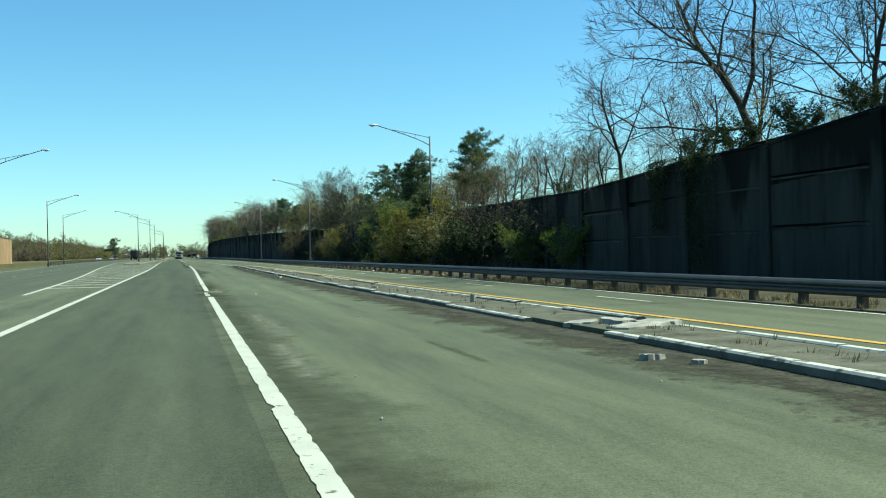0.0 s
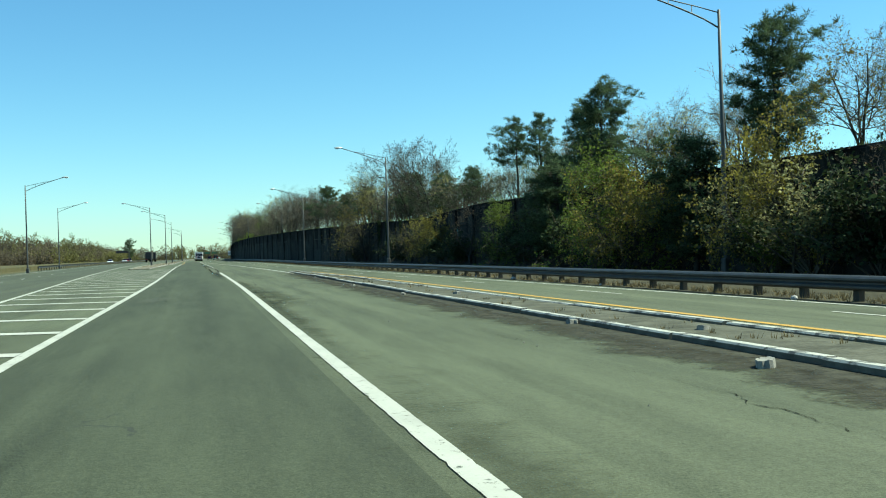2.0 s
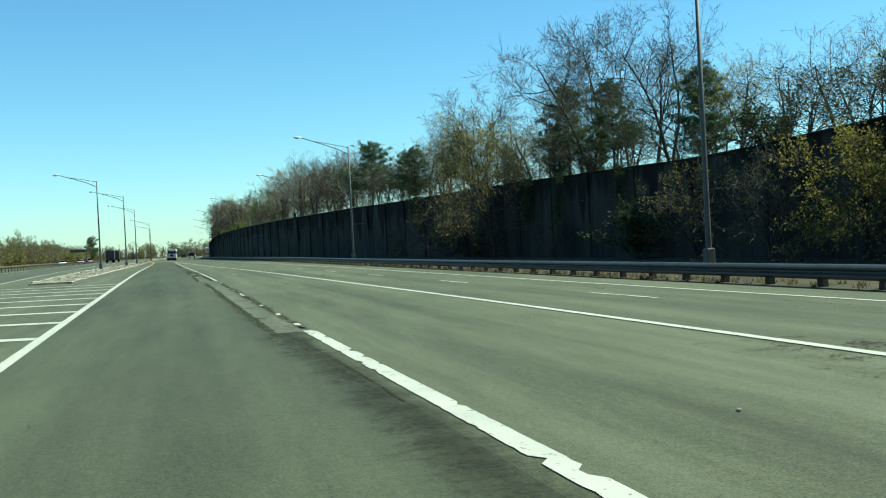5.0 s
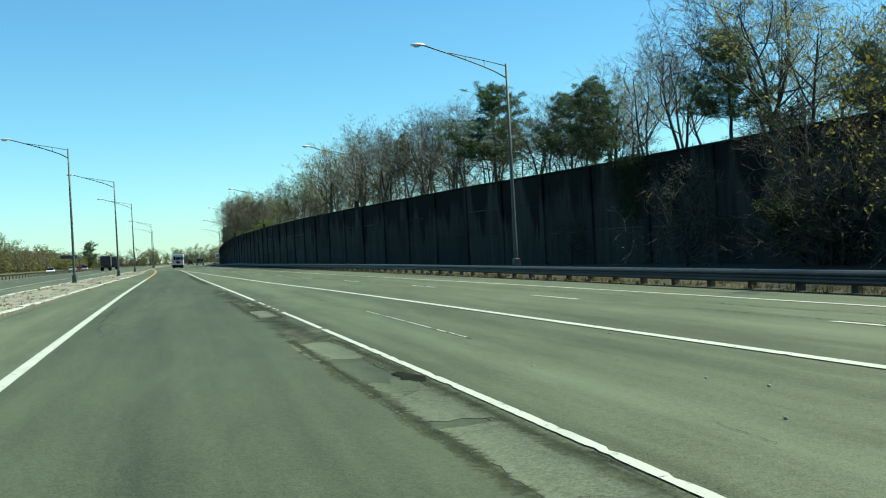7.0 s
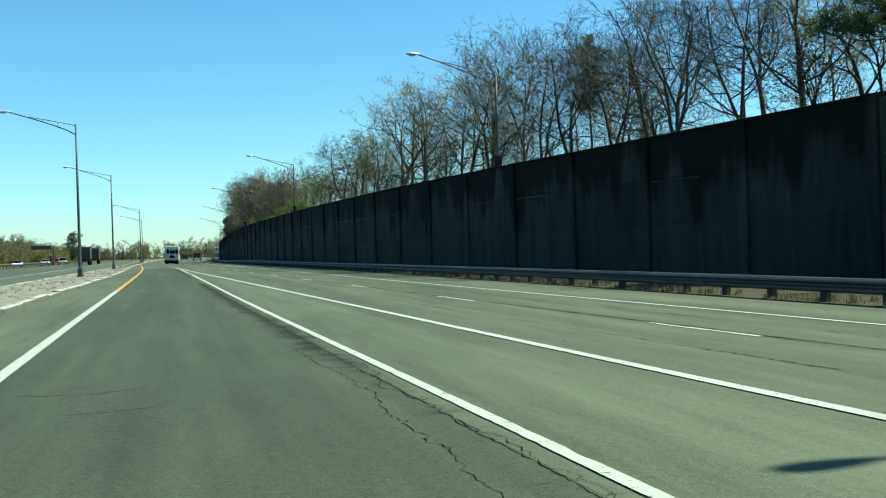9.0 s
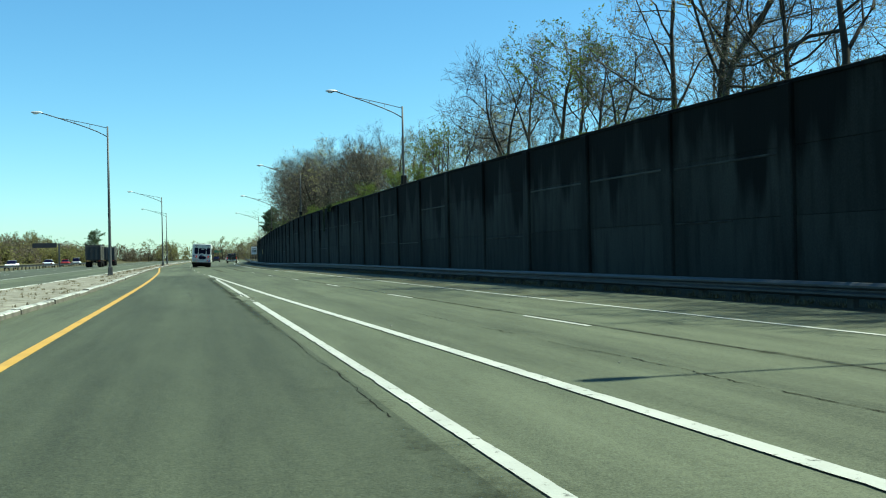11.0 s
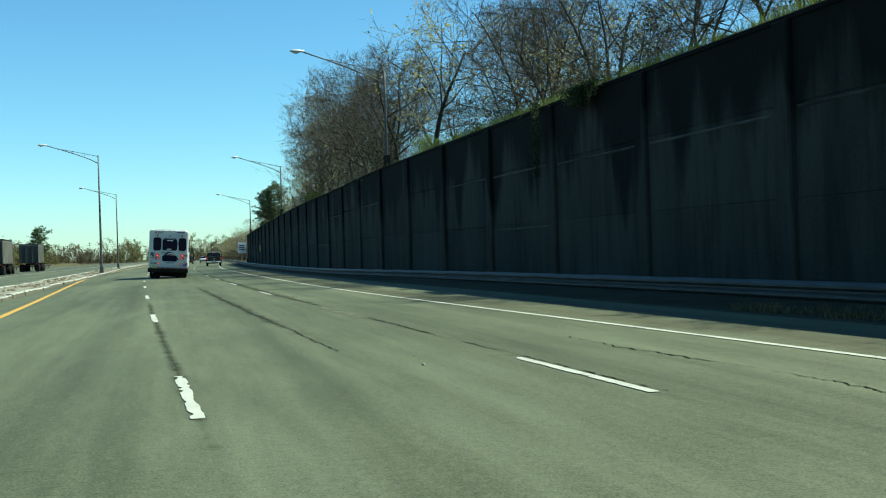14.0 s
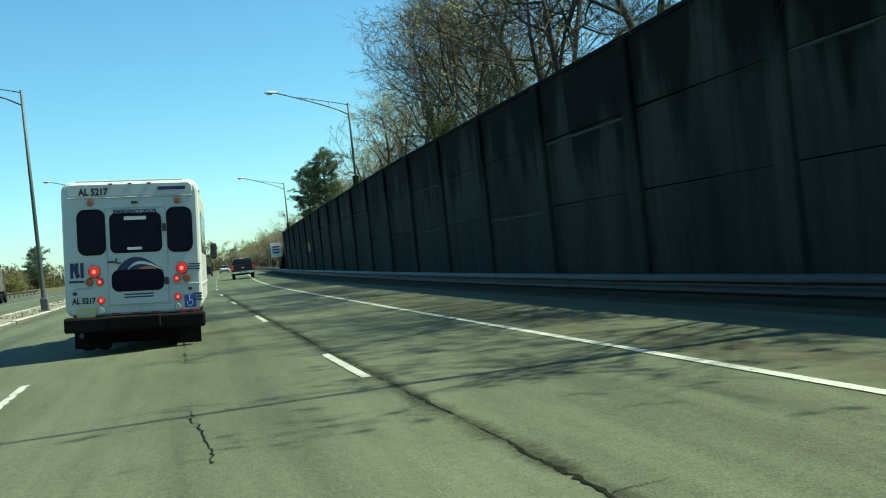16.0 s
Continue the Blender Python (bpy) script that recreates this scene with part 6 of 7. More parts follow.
def pickup():
    p = new("pickup_truck")
    # bed: sides, gate and floor around an open load space
    for s in (-1, 1):
        bm = bmesh.new()
        put_box(bm, (s * 0.93, 1.05, 0.98), (0.14, 2.0, 0.68), 0.045)
        part("bed_side", bm, PICKUP_PAINT, p)
        arch = bmesh.new()
        n = 14
        for i in range(n):
            a0, a1 = math.pi * i / n, math.pi * (i + 1) / n
            for (u0, u1, x) in ((0.44, 0.53, s * 1.0),):
                q = [(x, 1.25 + r * math.cos(a), 0.42 + r * math.sin(a)) for a, r in ((a0, u0), (a0, u1), (a1, u1), (a1, u0))]
                vs = [arch.verts.new(c) for c in q]
                ws = [arch.verts.new((c[0] + s * 0.03, c[1], c[2])) for c in q]
                arch.faces.new(vs)
                arch.faces.new(ws[::-1])
                for k in range(4):
                    arch.faces.new((vs[k], ws[k], ws[(k + 1) % 4], vs[(k + 1) % 4]))
        part("wheel_arch", arch, PICKUP_PAINT, p)
    part("bed_floor", box_bm((0, 1.05, 0.72), (1.8, 2.0, 0.1), 0.02), PICKUP_PAINT, p)
    gate = part("tailgate", box_bm((0, 0.03, 0.99), (1.62, 0.09, 0.6), 0.035), PICKUP_PAINT, p)
    part("gate_lip", box_bm((0, 0.03, 1.3), (1.62, 0.1, 0.035), 0.012), BLACK_PLASTIC, gate)
    part("badge", box_bm((0, -0.025, 1.02), (0.22, 0.012, 0.075), 0.004), CHROME, gate, "plain bright badge")
    for s in (-1, 1):
        tl = part("tail_lamp", box_bm((s * 0.9, 0.0, 1.02), (0.17, 0.1, 0.42), 0.025), RED_LENS, p)
        part("lit_lens", box_bm((s * 0.9, -0.053, 1.06), (0.1, 0.01, 0.3), 0.004), RED_LIT, tl)
    bmp = part("bumper", box_bm((0, -0.06, 0.6), (1.96, 0.2, 0.22), 0.05), CHROME, p, "chrome rear bumper")
    part("bumper_step", box_bm((0, -0.07, 0.66), (0.62, 0.22, 0.14), 0.03), BLACK_PLASTIC, bmp)
    pl = part("plate", box_bm((0, -0.185, 0.6), (0.31, 0.012, 0.16), 0.004), SIGN_WHITE, p)
    part("plate_bar", box_bm((0, -0.193, 0.6), (0.22, 0.004, 0.06), 0.001), BUS_TRIM, pl)
    # lower body ahead of the bed
    def sec(w, z0, z1, r=0.12):
        return rounded(w, z1 - z0, r, 0, (z0 + z1) / 2, 3)
    ring_body("body", [(2.02, sec(1.98, 0.42, 1.28)), (3.9, sec(2.0, 0.4, 1.26)), (4.6, sec(1.98, 0.42, 1.22)), (5.5, sec(1.92, 0.45, 1.16)), (5.75, sec(1.8, 0.5, 1.05))], PICKUP_PAINT, p)
    ring_body("cab_roof", [(2.06, sec(1.74, 1.2, 1.6, 0.15)), (2.3, sec(1.62, 1.2, 1.86, 0.2)), (3.3, sec(1.6, 1.2, 1.9, 0.2)), (3.75, sec(1.62, 1.2, 1.82, 0.2)), (4.45, sec(1.76, 1.2, 1.3, 0.04))], PICKUP_PAINT, p)
    part("rear_glass", box_bm((0, 2.155, 1.52), (1.36, 0.03, 0.36), 0.02, Matrix.Rotation(radians(-38), 4, "X")), DARK_GLASS, p)
    part("high_brake_lamp", box_bm((0, 2.24, 1.84), (0.4, 0.06, 0.04), 0.01), RED_LIT, p)
    for s in (-1, 1):
        for y0, ln in ((2.75, 0.8), (3.6, 0.7)):
            part("side_glass", box_bm((s * 0.845, y0, 1.5), (0.03, ln, 0.34), 0.015, Matrix.Rotation(radians(s * -14), 4, "Y")), DARK_GLASS, p)
        part("door_handle", box_bm((s * 1.005, 2.75, 1.06), (0.03, 0.2, 0.03), 0.01), CHROME, p)
        part("trim_strip", box_bm((s * 1.0, 3.1, 0.74), (0.02, 2.0, 0.04), 0.006), CHROME, p)
        part("side_step", box_bm((s * 1.0, 3.1, 0.4), (0.14, 2.1, 0.06), 0.02), BLACK_PLASTIC, p)
        part("mirror", box_bm((s * 1.13, 4.1, 1.35), (0.24, 0.12, 0.2), 0.05), BLACK_PLASTIC, p)
        wheel(p, s * 0.86, 1.25, 0.41, 0.27, CHROME, 6)
        wheel(p, s * 0.86, 4.75, 0.41, 0.27, CHROME, 6)
    part("chassis", put_cyl(box_bm((0, 2.8, 0.5), (1.2, 5.0, 0.16), 0.03), (0, 1.25, 0.42), 0.07, 1.6, "x", 10), CHASSIS, p)
    return p


pick = tagged(pickup(), "dark blue-black pickup truck with chrome bumper and wheels", "pickup truck")
pick.matrix_basis = pose(6.2, 453.0, 0, 0, 0, -2.5)


def dump_truck(name, load_mat):
    t = new(name)
    part("box", box_bm((0, 4.6, 2.45), (2.5, 9.0, 2.5), 0.05), load_mat, t)
    gate = part("tailgate", box_bm((0, 0.05, 2.4), (2.44, 0.1, 2.4), 0.03), TRUCK_DARK, t, "dark tailgate")
    for x in (-1.15, -0.4, 0.4, 1.15):
        part("rib", box_bm((x, -0.02, 2.4), (0.1, 0.06, 2.36), 0.012), TRUCK_DARK, gate)
    part("top_rail", box_bm((0, 4.6, 3.74), (2.62, 9.1, 0.12), 0.03), TRUCK_DARK, t)
    for s in (-1, 1):
        for k in range(9):
            part("side_rib", box_bm((s * 1.27, 0.3 + k * 1.07, 2.4), (0.06, 0.09, 2.3), 0.012), load_mat, t)
        for y in (0.9, 2.1, 7.6):
            wheel(t, s * 0.98, y, 0.5, 0.5, GALV, 8)
        wheel(t, s * 1.0, 11.6, 0.5, 0.32, GALV, 8)
        part("mudflap", box_bm((s * 0.95, 0.2, 0.55), (0.6, 0.03, 0.7), 0.01), BLACK_RUBBER, t)
        part("tail_lamp", box_bm((s * 0.95, -0.02, 1.08), (0.24, 0.05, 0.1), 0.01), RED_LENS, t)
        part("stack", cyl_bm((s * 1.1, 9.6, 2.7), 0.07, 2.6, "z", 10), CHROME, t)
    part("chassis", box_bm((0, 5.8, 1.0), (0.9, 11.4, 0.24), 0.03), CHASSIS, t)
    part("under_bar", box_bm((0, 0.15, 0.75), (2.2, 0.1, 0.12), 0.02), CHASSIS, t)
    ring_body("cab", [(9.4, rounded(2.4, 2.2, 0.2, 0, 2.2)), (11.0, rounded(2.3, 2.0, 0.2, 0, 2.1)), (11.3, rounded(2.1, 1.2, 0.15, 0, 1.6)), (12.6, rounded(1.7, 1.0, 0.15, 0, 1.4))], TRUCK_DARK, t)
    part("windscreen", box_bm((0, 11.12, 2.55), (1.9, 0.05, 0.7), 0.02, Matrix.Rotation(radians(18), 4, "X")), DARK_GLASS, t)
    return t


tr = tagged(dump_truck("dump_truck", TRUCK_SIDE), "grey tipper lorry with dark ribbed tailgate on the far carriageway", "truck", group="tipper lorries")
tr.matrix_basis = pose(-17.6, 428.0, 0, 0, 0, 2)
tagged(copy_thing(tr, pose(-17.9, 462.0, 0, 0, 0, 2)), "grey tipper lorry driving ahead of a like one")


def car(name, paint, h=1.48, w=1.82, ln=4.6, wagon=False):
    c = new(name)
    def sec(ww, z0, z1, r=0.12):
        return rounded(ww, z1 - z0, r, 0, (z0 + z1) / 2, 3)
    ring_body("body", [(0.0, sec(w * 0.9, 0.4, 0.9)), (0.18, sec(w, 0.3, 0.98)), (ln * 0.5, sec(w, 0.26, 0.95)), (ln * 0.9, sec(w * 0.97, 0.28, 0.8)), (ln, sec(w * 0.85, 0.35, 0.66))], paint, c)
    back = 0.1 if wagon else ln * 0.17
    ring_body("cabin", [(back, sec(w * 0.84, 0.85, 0.97, 0.05)), (back + 0.45, sec(w * 0.72, 0.85, h - 0.05, 0.15)), (ln * 0.45, sec(w * 0.72, 0.85, h, 0.15)), (ln * 0.55, sec(w * 0.74, 0.85, h - 0.06, 0.15)), (ln * 0.74, sec(w * 0.84, 0.8, 0.9, 0.04))], DARK_GLASS, c)
    part("roof", box_bm((0, ln * 0.42, h + 0.005), (w * 0.68, ln * 0.26, 0.05), 0.02), paint, c)
    for s in (-1, 1):
        part("tail_lamp", box_bm((s * w * 0.39, 0.02, 0.78), (0.26, 0.08, 0.14), 0.02), RED_LENS, c)
        wheel(c, s * (w / 2 - 0.11), ln * 0.19, 0.32, 0.2)
        wheel(c, s * (w / 2 - 0.11), ln * 0.8, 0.32, 0.2)
    part("bumper", box_bm((0, 0.03, 0.48), (w * 0.92, 0.12, 0.2), 0.04), BLACK_PLASTIC, c)
    return c


c1 = tagged(car("car", CAR_WHITE), "white saloon car on the far side road", "car", group="distant cars")
c1.matrix_basis = pose(-27.5, 447.0, 0, 0, 0, 1)
c2 = tagged(car("van", CAR_WHITE, 1.9, 1.95, 4.9, True), "white van on the far side road", "van", group="distant cars")
c2.matrix_basis = pose(-30.5, 520.0, 0, 0, 0, 1)
c3 = tagged(car("car", PICKUP_PAINT), "black saloon car ahead in the traffic", "car", group="distant cars")
c3.matrix_basis = pose(4.4, 520.0, 0, 0, 0, -3)
tagged(copy_thing(c1, pose(8.8, 560.0, 0, 0, 0, -3)), "white saloon car ahead in the traffic")
c4 = tagged(car("car", CAR_RED), "red saloon car on the far side road", "car", group="distant cars")
c4.matrix_basis = pose(-29.0, 485.0, 0, 0, 0, 1)
tagged(copy_thing(c1, pose(-31.5, 436.0, 0, 0, 0, 181)), "white saloon car on the far side road")

# ---- signs ----
sg = tagged(new("road_sign"), "white rectangular road sign on two posts", "road sign")
part("face", box_bm((0, 0, 2.7), (1.3, 0.03, 1.8), 0.01), SIGN_WHITE, sg)
for z in (3.1, 2.75, 2.4):
    part("legend_bar", box_bm((0, -0.02, z), (0.9, 0.008, 0.16), 0.002), BLACK_PLASTIC, sg)
for x in (-0.4, 0.4):
    part("post", box_bm((x, 0.04, 1.6), (0.07, 0.05, 3.3), 0.008), GALV, sg)
sg.matrix_basis = pose(RAIL(488) + 0.9, 488, -0.05)
gs = tagged(new("overhead_sign"), "green overhead highway sign on a steel gantry", "road sign")
part("board", box_bm((0, 0, 6.6), (7.0, 0.08, 2.4), 0.02), SIGN_GREEN, gs)
part("board", box_bm((-8.5, 0, 6.5), (6.0, 0.08, 2.2), 0.02), SIGN_GREEN, gs)
for x in (-14, 8):
    part("post", cyl_bm((x, 0.3, 4.0), 0.2, 8.0, "z", 12), GALV, gs)
for z in (5.9, 7.3):
    part("beam", cyl_bm((-3, 0.3, z), 0.1, 22.0, "x", 10), GALV, gs)
gs.matrix_basis = pose(10.0, 760, 0) @ Matrix.Diagonal((0.62, 0.62, 0.62, 1))
lg = tagged(new("overhead_sign"), "dark sign board on a wooden-looking post beside the far road", "road sign")
part("board", box_bm((-1.6, 0, 4.2), (4.4, 0.1, 0.9), 0.02), BLACK_PLASTIC, lg)
part("post", box_bm((1.0, 0.1, 2.2), (0.3, 0.3, 4.6), 0.03), POLE, lg)
lg.matrix_basis = pose(-27.0, 452, 0)

# graffiti patches low on the wall
for nm, mt, y, z, w, h in (("graffiti", TEAL_PAINT, 466.0, 1.7, 1.5, 1.4), ("graffiti", YELLOW_PAINT, 451.0, 2.2, 1.6, 0.9), ("graffiti", TEAL_PAINT, 136.0, 2.0, 0.9, 2.4)):
    bm = bmesh.new()
    rg = random.Random(int(y))
    pts = [bm.verts.new((0, (0.5 + 0.12 * rg.uniform(-1, 1)) * w * math.cos(a), (0.5 + 0.12 * rg.uniform(-1, 1)) * h * math.sin(a))) for a in [2 * math.pi * i / 18 for i in range(18)]]
    bm.faces.new(pts)
    g = part(nm, bm, mt)
    g.matrix_basis = pose(WALLX(y) - 0.075, y, z)
    tagged(g, "faded spray paint on the stained wall", "graffiti", kind="structure")

# ---- noise barrier and rail across the far carriageway ----
nb = tagged(new("noise_barrier"), "brown boarded noise barrier on a grassy berm", "fence", kind="structure")
for i in range(56):
    y = 70 + i * 2.4
    x = LEFT_EDGE(y) - 7.0
    ob = link_mesh("board", *bevelled_slab(Vector((x, y)), Vector((x, y + 2.36)), 0.2, 4.9 + 0.1 * math.sin(i * 0.4), 4.9 + 0.1 * math.sin(i * 0.4 + 0.4), 0.12, Vector((1, 0)), 0.02), FENCE_WOOD, nb)
    if i % 2 == 0:
        link_mesh("post", *bevelled_slab(Vector((x + 0.08, y - 0.12)), Vector((x + 0.08, y + 0.12)), 0.0, 5.1, 5.1, 0.3, Vector((1, 0)), 0.02), FENCE_WOOD, nb)
tagged(strip("berm", lambda y: LEFT_EDGE(y) - 9.5, lambda y: LEFT_EDGE(y) - 5.0, 40, 260, 0.55, GRASS_GROUND, 5, thick=0.7), "tan grass berm beside the far carriageway", "berm", kind="structure")
fr = tagged(new("guardrail"), "galvanised guardrail along the far carriageway", "guardrail", kind="structure")
for i in range(90):
    y = 210 + i * 3.81
    w_beam(Vector((LEFT_EDGE(y) - 0.6, y)), Vector((LEFT_EDGE(y + 3.81) - 0.6, y + 3.81)), 0.55, "rail_beam", fr)
    ob = new("post", post_mesh)
    ob.parent = fr
    ob.matrix_basis = pose(LEFT_EDGE(y) - 0.75, y, 0.3)


# ---- road damage: seams, patches, potholes, litter ----
def wander(name, f, y0, y1, w, z, amp, seed, label, whole=False, sprigs=0.25, step=0.06):
    """An open crack: two jagged edges that close and part, with short side cracks."""
    rng = random.Random(seed)
    n = int((y1 - y0) / step)
    v, fc, sv, sf = [], [], [], []
    ph = rng.uniform(0, 90)
    for i in range(n + 1):
        y = y0 + (y1 - y0) * i / n
        d = amp * (2.4 * noise.noise(Vector((y * 0.35, ph, 0))) + 1.3 * noise.noise(Vector((y * 1.9, ph, 5))) + 1.1 * noise.noise(Vector((y * 6.0, ph, 9)))) + rng.uniform(-0.008, 0.008)
        ww = w * max(0.1, 0.5 + 0.9 * noise.noise(Vector((y * 0.7, ph, 2))) + 0.5 * noise.noise(Vector((y * 3.3, ph, 7))))
        x = f(y) + d
        v += [(x - ww * rng.uniform(0.0, 1.0), y, z), (x + ww * rng.uniform(0.0, 1.0), y, z)]
        if i and (whole or noise.noise(Vector((y * 0.23, ph * 2, 3))) > -0.1):
            k = 2 * i
            fc.append((k - 2, k - 1, k + 1, k))
            if rng.random() < sprigs * step:
                side, px, py, pw = rng.choice((-1, 1)), x, y, w * 0.4
                go = rng.uniform(0.3, 1.2)
                m = rng.randint(4, 12)
                q = len(sv)
                for j in range(m + 1):
                    t = pw * (1 - j / m) * rng.uniform(0.5, 1.2)
                    sv += [(px, py - t * 0.5, z), (px + 0.3 * t * side, py + t * 0.5, z)]
                    if j:
                        sf.append((q + 2 * j - 2, q + 2 * j - 1, q + 2 * j + 1, q + 2 * j))
                    px += side * rng.uniform(0.02, 0.08)
                    py += go * rng.uniform(-0.03, 0.1)
    k = len(v)
    faces = fc + [tuple(q + k for q in face) for face in sf]
    return tagged(link_mesh(name, v + sv, faces, TAR), label, "road crack", kind="structure")


SEAM = "dark open seam beside the lane dashes"
CRACK = "dark wandering crack in worn asphalt"
wander("road_crack", off(LB, 0.12), 150, 325, 0.03, 0.006, 0.012, 1, SEAM, step=0.1)
wander("road_crack", off(LB, 0.1), 325, 342, 0.035, 0.006, 0.016, 11, SEAM, True, 0.8)
wander("road_crack", off(LB, 0.02), 342, 353, 0.035, 0.009, 0.02, 12, SEAM, True, 0.8)
wander("road_crack", off(LB, 0.1), 353, 420, 0.035, 0.006, 0.016, 13, SEAM, True, 0.8)
wander("road_crack", lambda y: 0.45 * R1(y) + 0.55 * LB(y), 326, 348, 0.032, 0.006, 0.03, 2, CRACK, True, 1.2)
wander("road_crack", lambda y: 0.45 * R1(y) + 0.55 * LB(y), 348, 388, 0.022, 0.006, 0.03, 14, CRACK, False, 1.2)
wander("road_crack", lambda y: 0.5 * LB(y) + 0.5 * W2(y), 200, 268, 0.02, 0.006, 0.03, 3, CRACK, sprigs=0.6)
wander("road_crack", off(R1, -0.3), 100, 318, 0.018, 0.0065, 0.02, 4, "dark open seam along the resurfaced lane", sprigs=0.8)
wander("road_crack", lambda y: 0.4 * R1(y) + 0.6 * KNEAR(y), 24, 118, 0.012, 0.006, 0.08, 7, CRACK)
wander("road_crack", lambda y: 0.5 * W3(y) + 0.5 * LB(y), 120, 330, 0.025, 0.006, 0.05, 8, CRACK)


def blotch(name, x, y, sx, sy, material, z, seed, label, cat, depth=0.0):
    rng = random.Random(seed)
    ph = [rng.uniform(0, 6.28) for _ in range(6)]
    n = 40
    pts = []
    for i in range(n):
        a = 2 * math.pi * i / n
        r = 1 + sum(0.16 / (k + 1) ** 0.5 * math.sin((k + 2) * a + ph[k]) for k in range(6)) + rng.uniform(-0.06, 0.06)
        pts.append((x + sx * r * math.cos(a), y + sy * r * math.sin(a), z))
    return tagged(link_mesh(name, pts, [tuple(range(n))], material), label, cat, kind="structure")


p_rng = random.Random(41)


def ragged_strip(f, a, b, y0, y1, z, material, seed, label, cat="road patch"):
    """A broken strip along the road that thins out to both sides and at its ends."""
    step = 0.2 if y1 - y0 < 70 else 0.4
    n = int((y1 - y0) / step)
    v, fade = [], []
    for i in range(n + 1):
        y = y0 + (y1 - y0) * i / n
        end = min(1.0, 5.0 * min(i, n - i) / n)
        m, h = (a + b) / 2, (b - a) / 2
        c = f(y) + m + h * 0.5 * noise.noise(Vector((y * 0.5, seed, 0)))
        w = h * (1.5 + 0.8 * noise.noise(Vector((y * 0.7, seed + 5, 0))))
        v += [(c - w, y, z), (c, y, z), (c + w, y, z)]
        fade += [0.0, end, 0.0]
    fc = []
    for i in range(n):
        fc += [(3 * i, 3 * i + 1, 3 * i + 4, 3 * i + 3), (3 * i + 1, 3 * i + 2, 3 * i + 5, 3 * i + 4)]
    ob = link_mesh("road_patch", v, fc, material)
    ob.data.attributes.new("fade", "FLOAT", "POINT").data.foreach_set("value", fade)
    return tagged(ob, label, cat, kind="structure")


ragged_strip(W3, 0.15, 1.2, 250, 440, 0.0054, SAND_GRIT, 81, "sandy dust over the asphalt shoulder", "shoulder")
CRUMB = "crumbling dark broken strip along the lane joint"
ragged_strip(KNEAR, -1.0, 0.2, -10, 122, 0.0058, GUTTER_GRIT, 8, "brown gravel and dirt gathered along the kerb", "gutter")
ragged_strip(KNEAR, -0.5, 0.15, -10, 122, 0.0066, GUTTER_GRIT, 9, "brown gravel and dirt gathered along the kerb", "gutter")
ragged_strip(R1, 0.2, 1.1, 70, 84, 0.0062, LANE_GRIT, 10, CRUMB)
ragged_strip(R1, -0.3, 0.12, 302, 310, 0.0066, CRUMBLE, 36, CRUMB)
ragged_strip(R1, -0.25, 0.2, 274, 282, 0.0066, CRUMBLE, 37, CRUMB)
PALE = "pale worn patch along the lane joint"
ragged_strip(R1, -0.75, -0.05, 100, 165, 0.0058, CRUMBLE, 1, CRUMB)
ragged_strip(R1, -0.85, -0.05, 165, 206, 0.0058, CRUMBLE, 2, CRUMB)
ragged_strip(R1, -0.6, -0.02, 206, 258, 0.0058, CRUMBLE, 3, CRUMB)
ragged_strip(R1, -0.5, -0.2, 258, 312, 0.0058, CRUMBLE, 4, CRUMB)
ragged_strip(R1, -0.2, 0.75, -12, 58, 0.0056, LANE_GRIT, 5, CRUMB)
ragged_strip(R1, -0.3, 0.45, 31, 47, 0.0062, LANE_GRIT, 6, CRUMB)
ragged_strip(R1, 0.0, 0.5, 56, 102, 0.0058, LANE_GRIT, 7, CRUMB)
ragged_strip(R1, 0.5, 0.85, 15.5, 23.5, 0.0068, SCUFF, 51, PALE)
ragged_strip(R1, 0.6, 0.95, 17.5, 21.5, 0.0071, SCUFF, 52, PALE)
ragged_strip(R1, -0.5, -0.1, 127.6, 131.6, 0.0079, SCUFF, 55, PALE)
ragged_strip(R1, -0.35, 0.05, 128.2, 133.0, 0.0081, SCUFF, 56, PALE)
ragged_strip(R1, 0.35, 0.7, 10.5, 16.5, 0.0068, SCUFF, 53, PALE)
ragged_strip(R1, 0.2, 0.55, 34.6, 41.0, 0.0068, SCUFF, 54, PALE)
blotch("road_patch", R1(37.3) + 0.22, 37.2, 0.24, 0.75, PATCH, 0.0075, 204, "smooth grey repair patch beside the lane line", "road patch")
for i, (a, b, y0, y1) in enumerate(((-0.8, -0.35, 170, 175), (-0.75, -0.3, 184, 188))):
    ragged_strip(R1, a, b, y0, y1, 0.0072, PATCH_EDGE, 20 + i, PALE)
ragged_strip(LB, -0.1, 0.22, 331.5, 337.5, 0.0074, SCUFF, 57, PALE)
ragged_strip(LB, -0.05, 0.4, 341, 347.5, 0.0072, PATCH_EDGE, 30, PALE)
ragged_strip(LB, 0.0, 0.36, 347, 353, 0.0076, PATCH_EDGE, 31, PALE)
ragged_strip(off(LB, 0.12), -0.13, 0.13, 322, 420, 0.0046, CRUMBLE, 32, CRUMB)
ragged_strip(lambda y: 0.45 * R1(y) + 0.55 * LB(y), -0.13, 0.13, 326, 360, 0.0046, CRUMBLE, 33, CRUMB)
ragged_strip(R1, -0.07, 0.07, 318, 346, 0.0046, CRUMBLE, 35, CRUMB)
ragged_strip(off(LB, 0.12), -0.08, 0.08, 180, 322, 0.0046, CRUMBLE, 34, CRUMB)
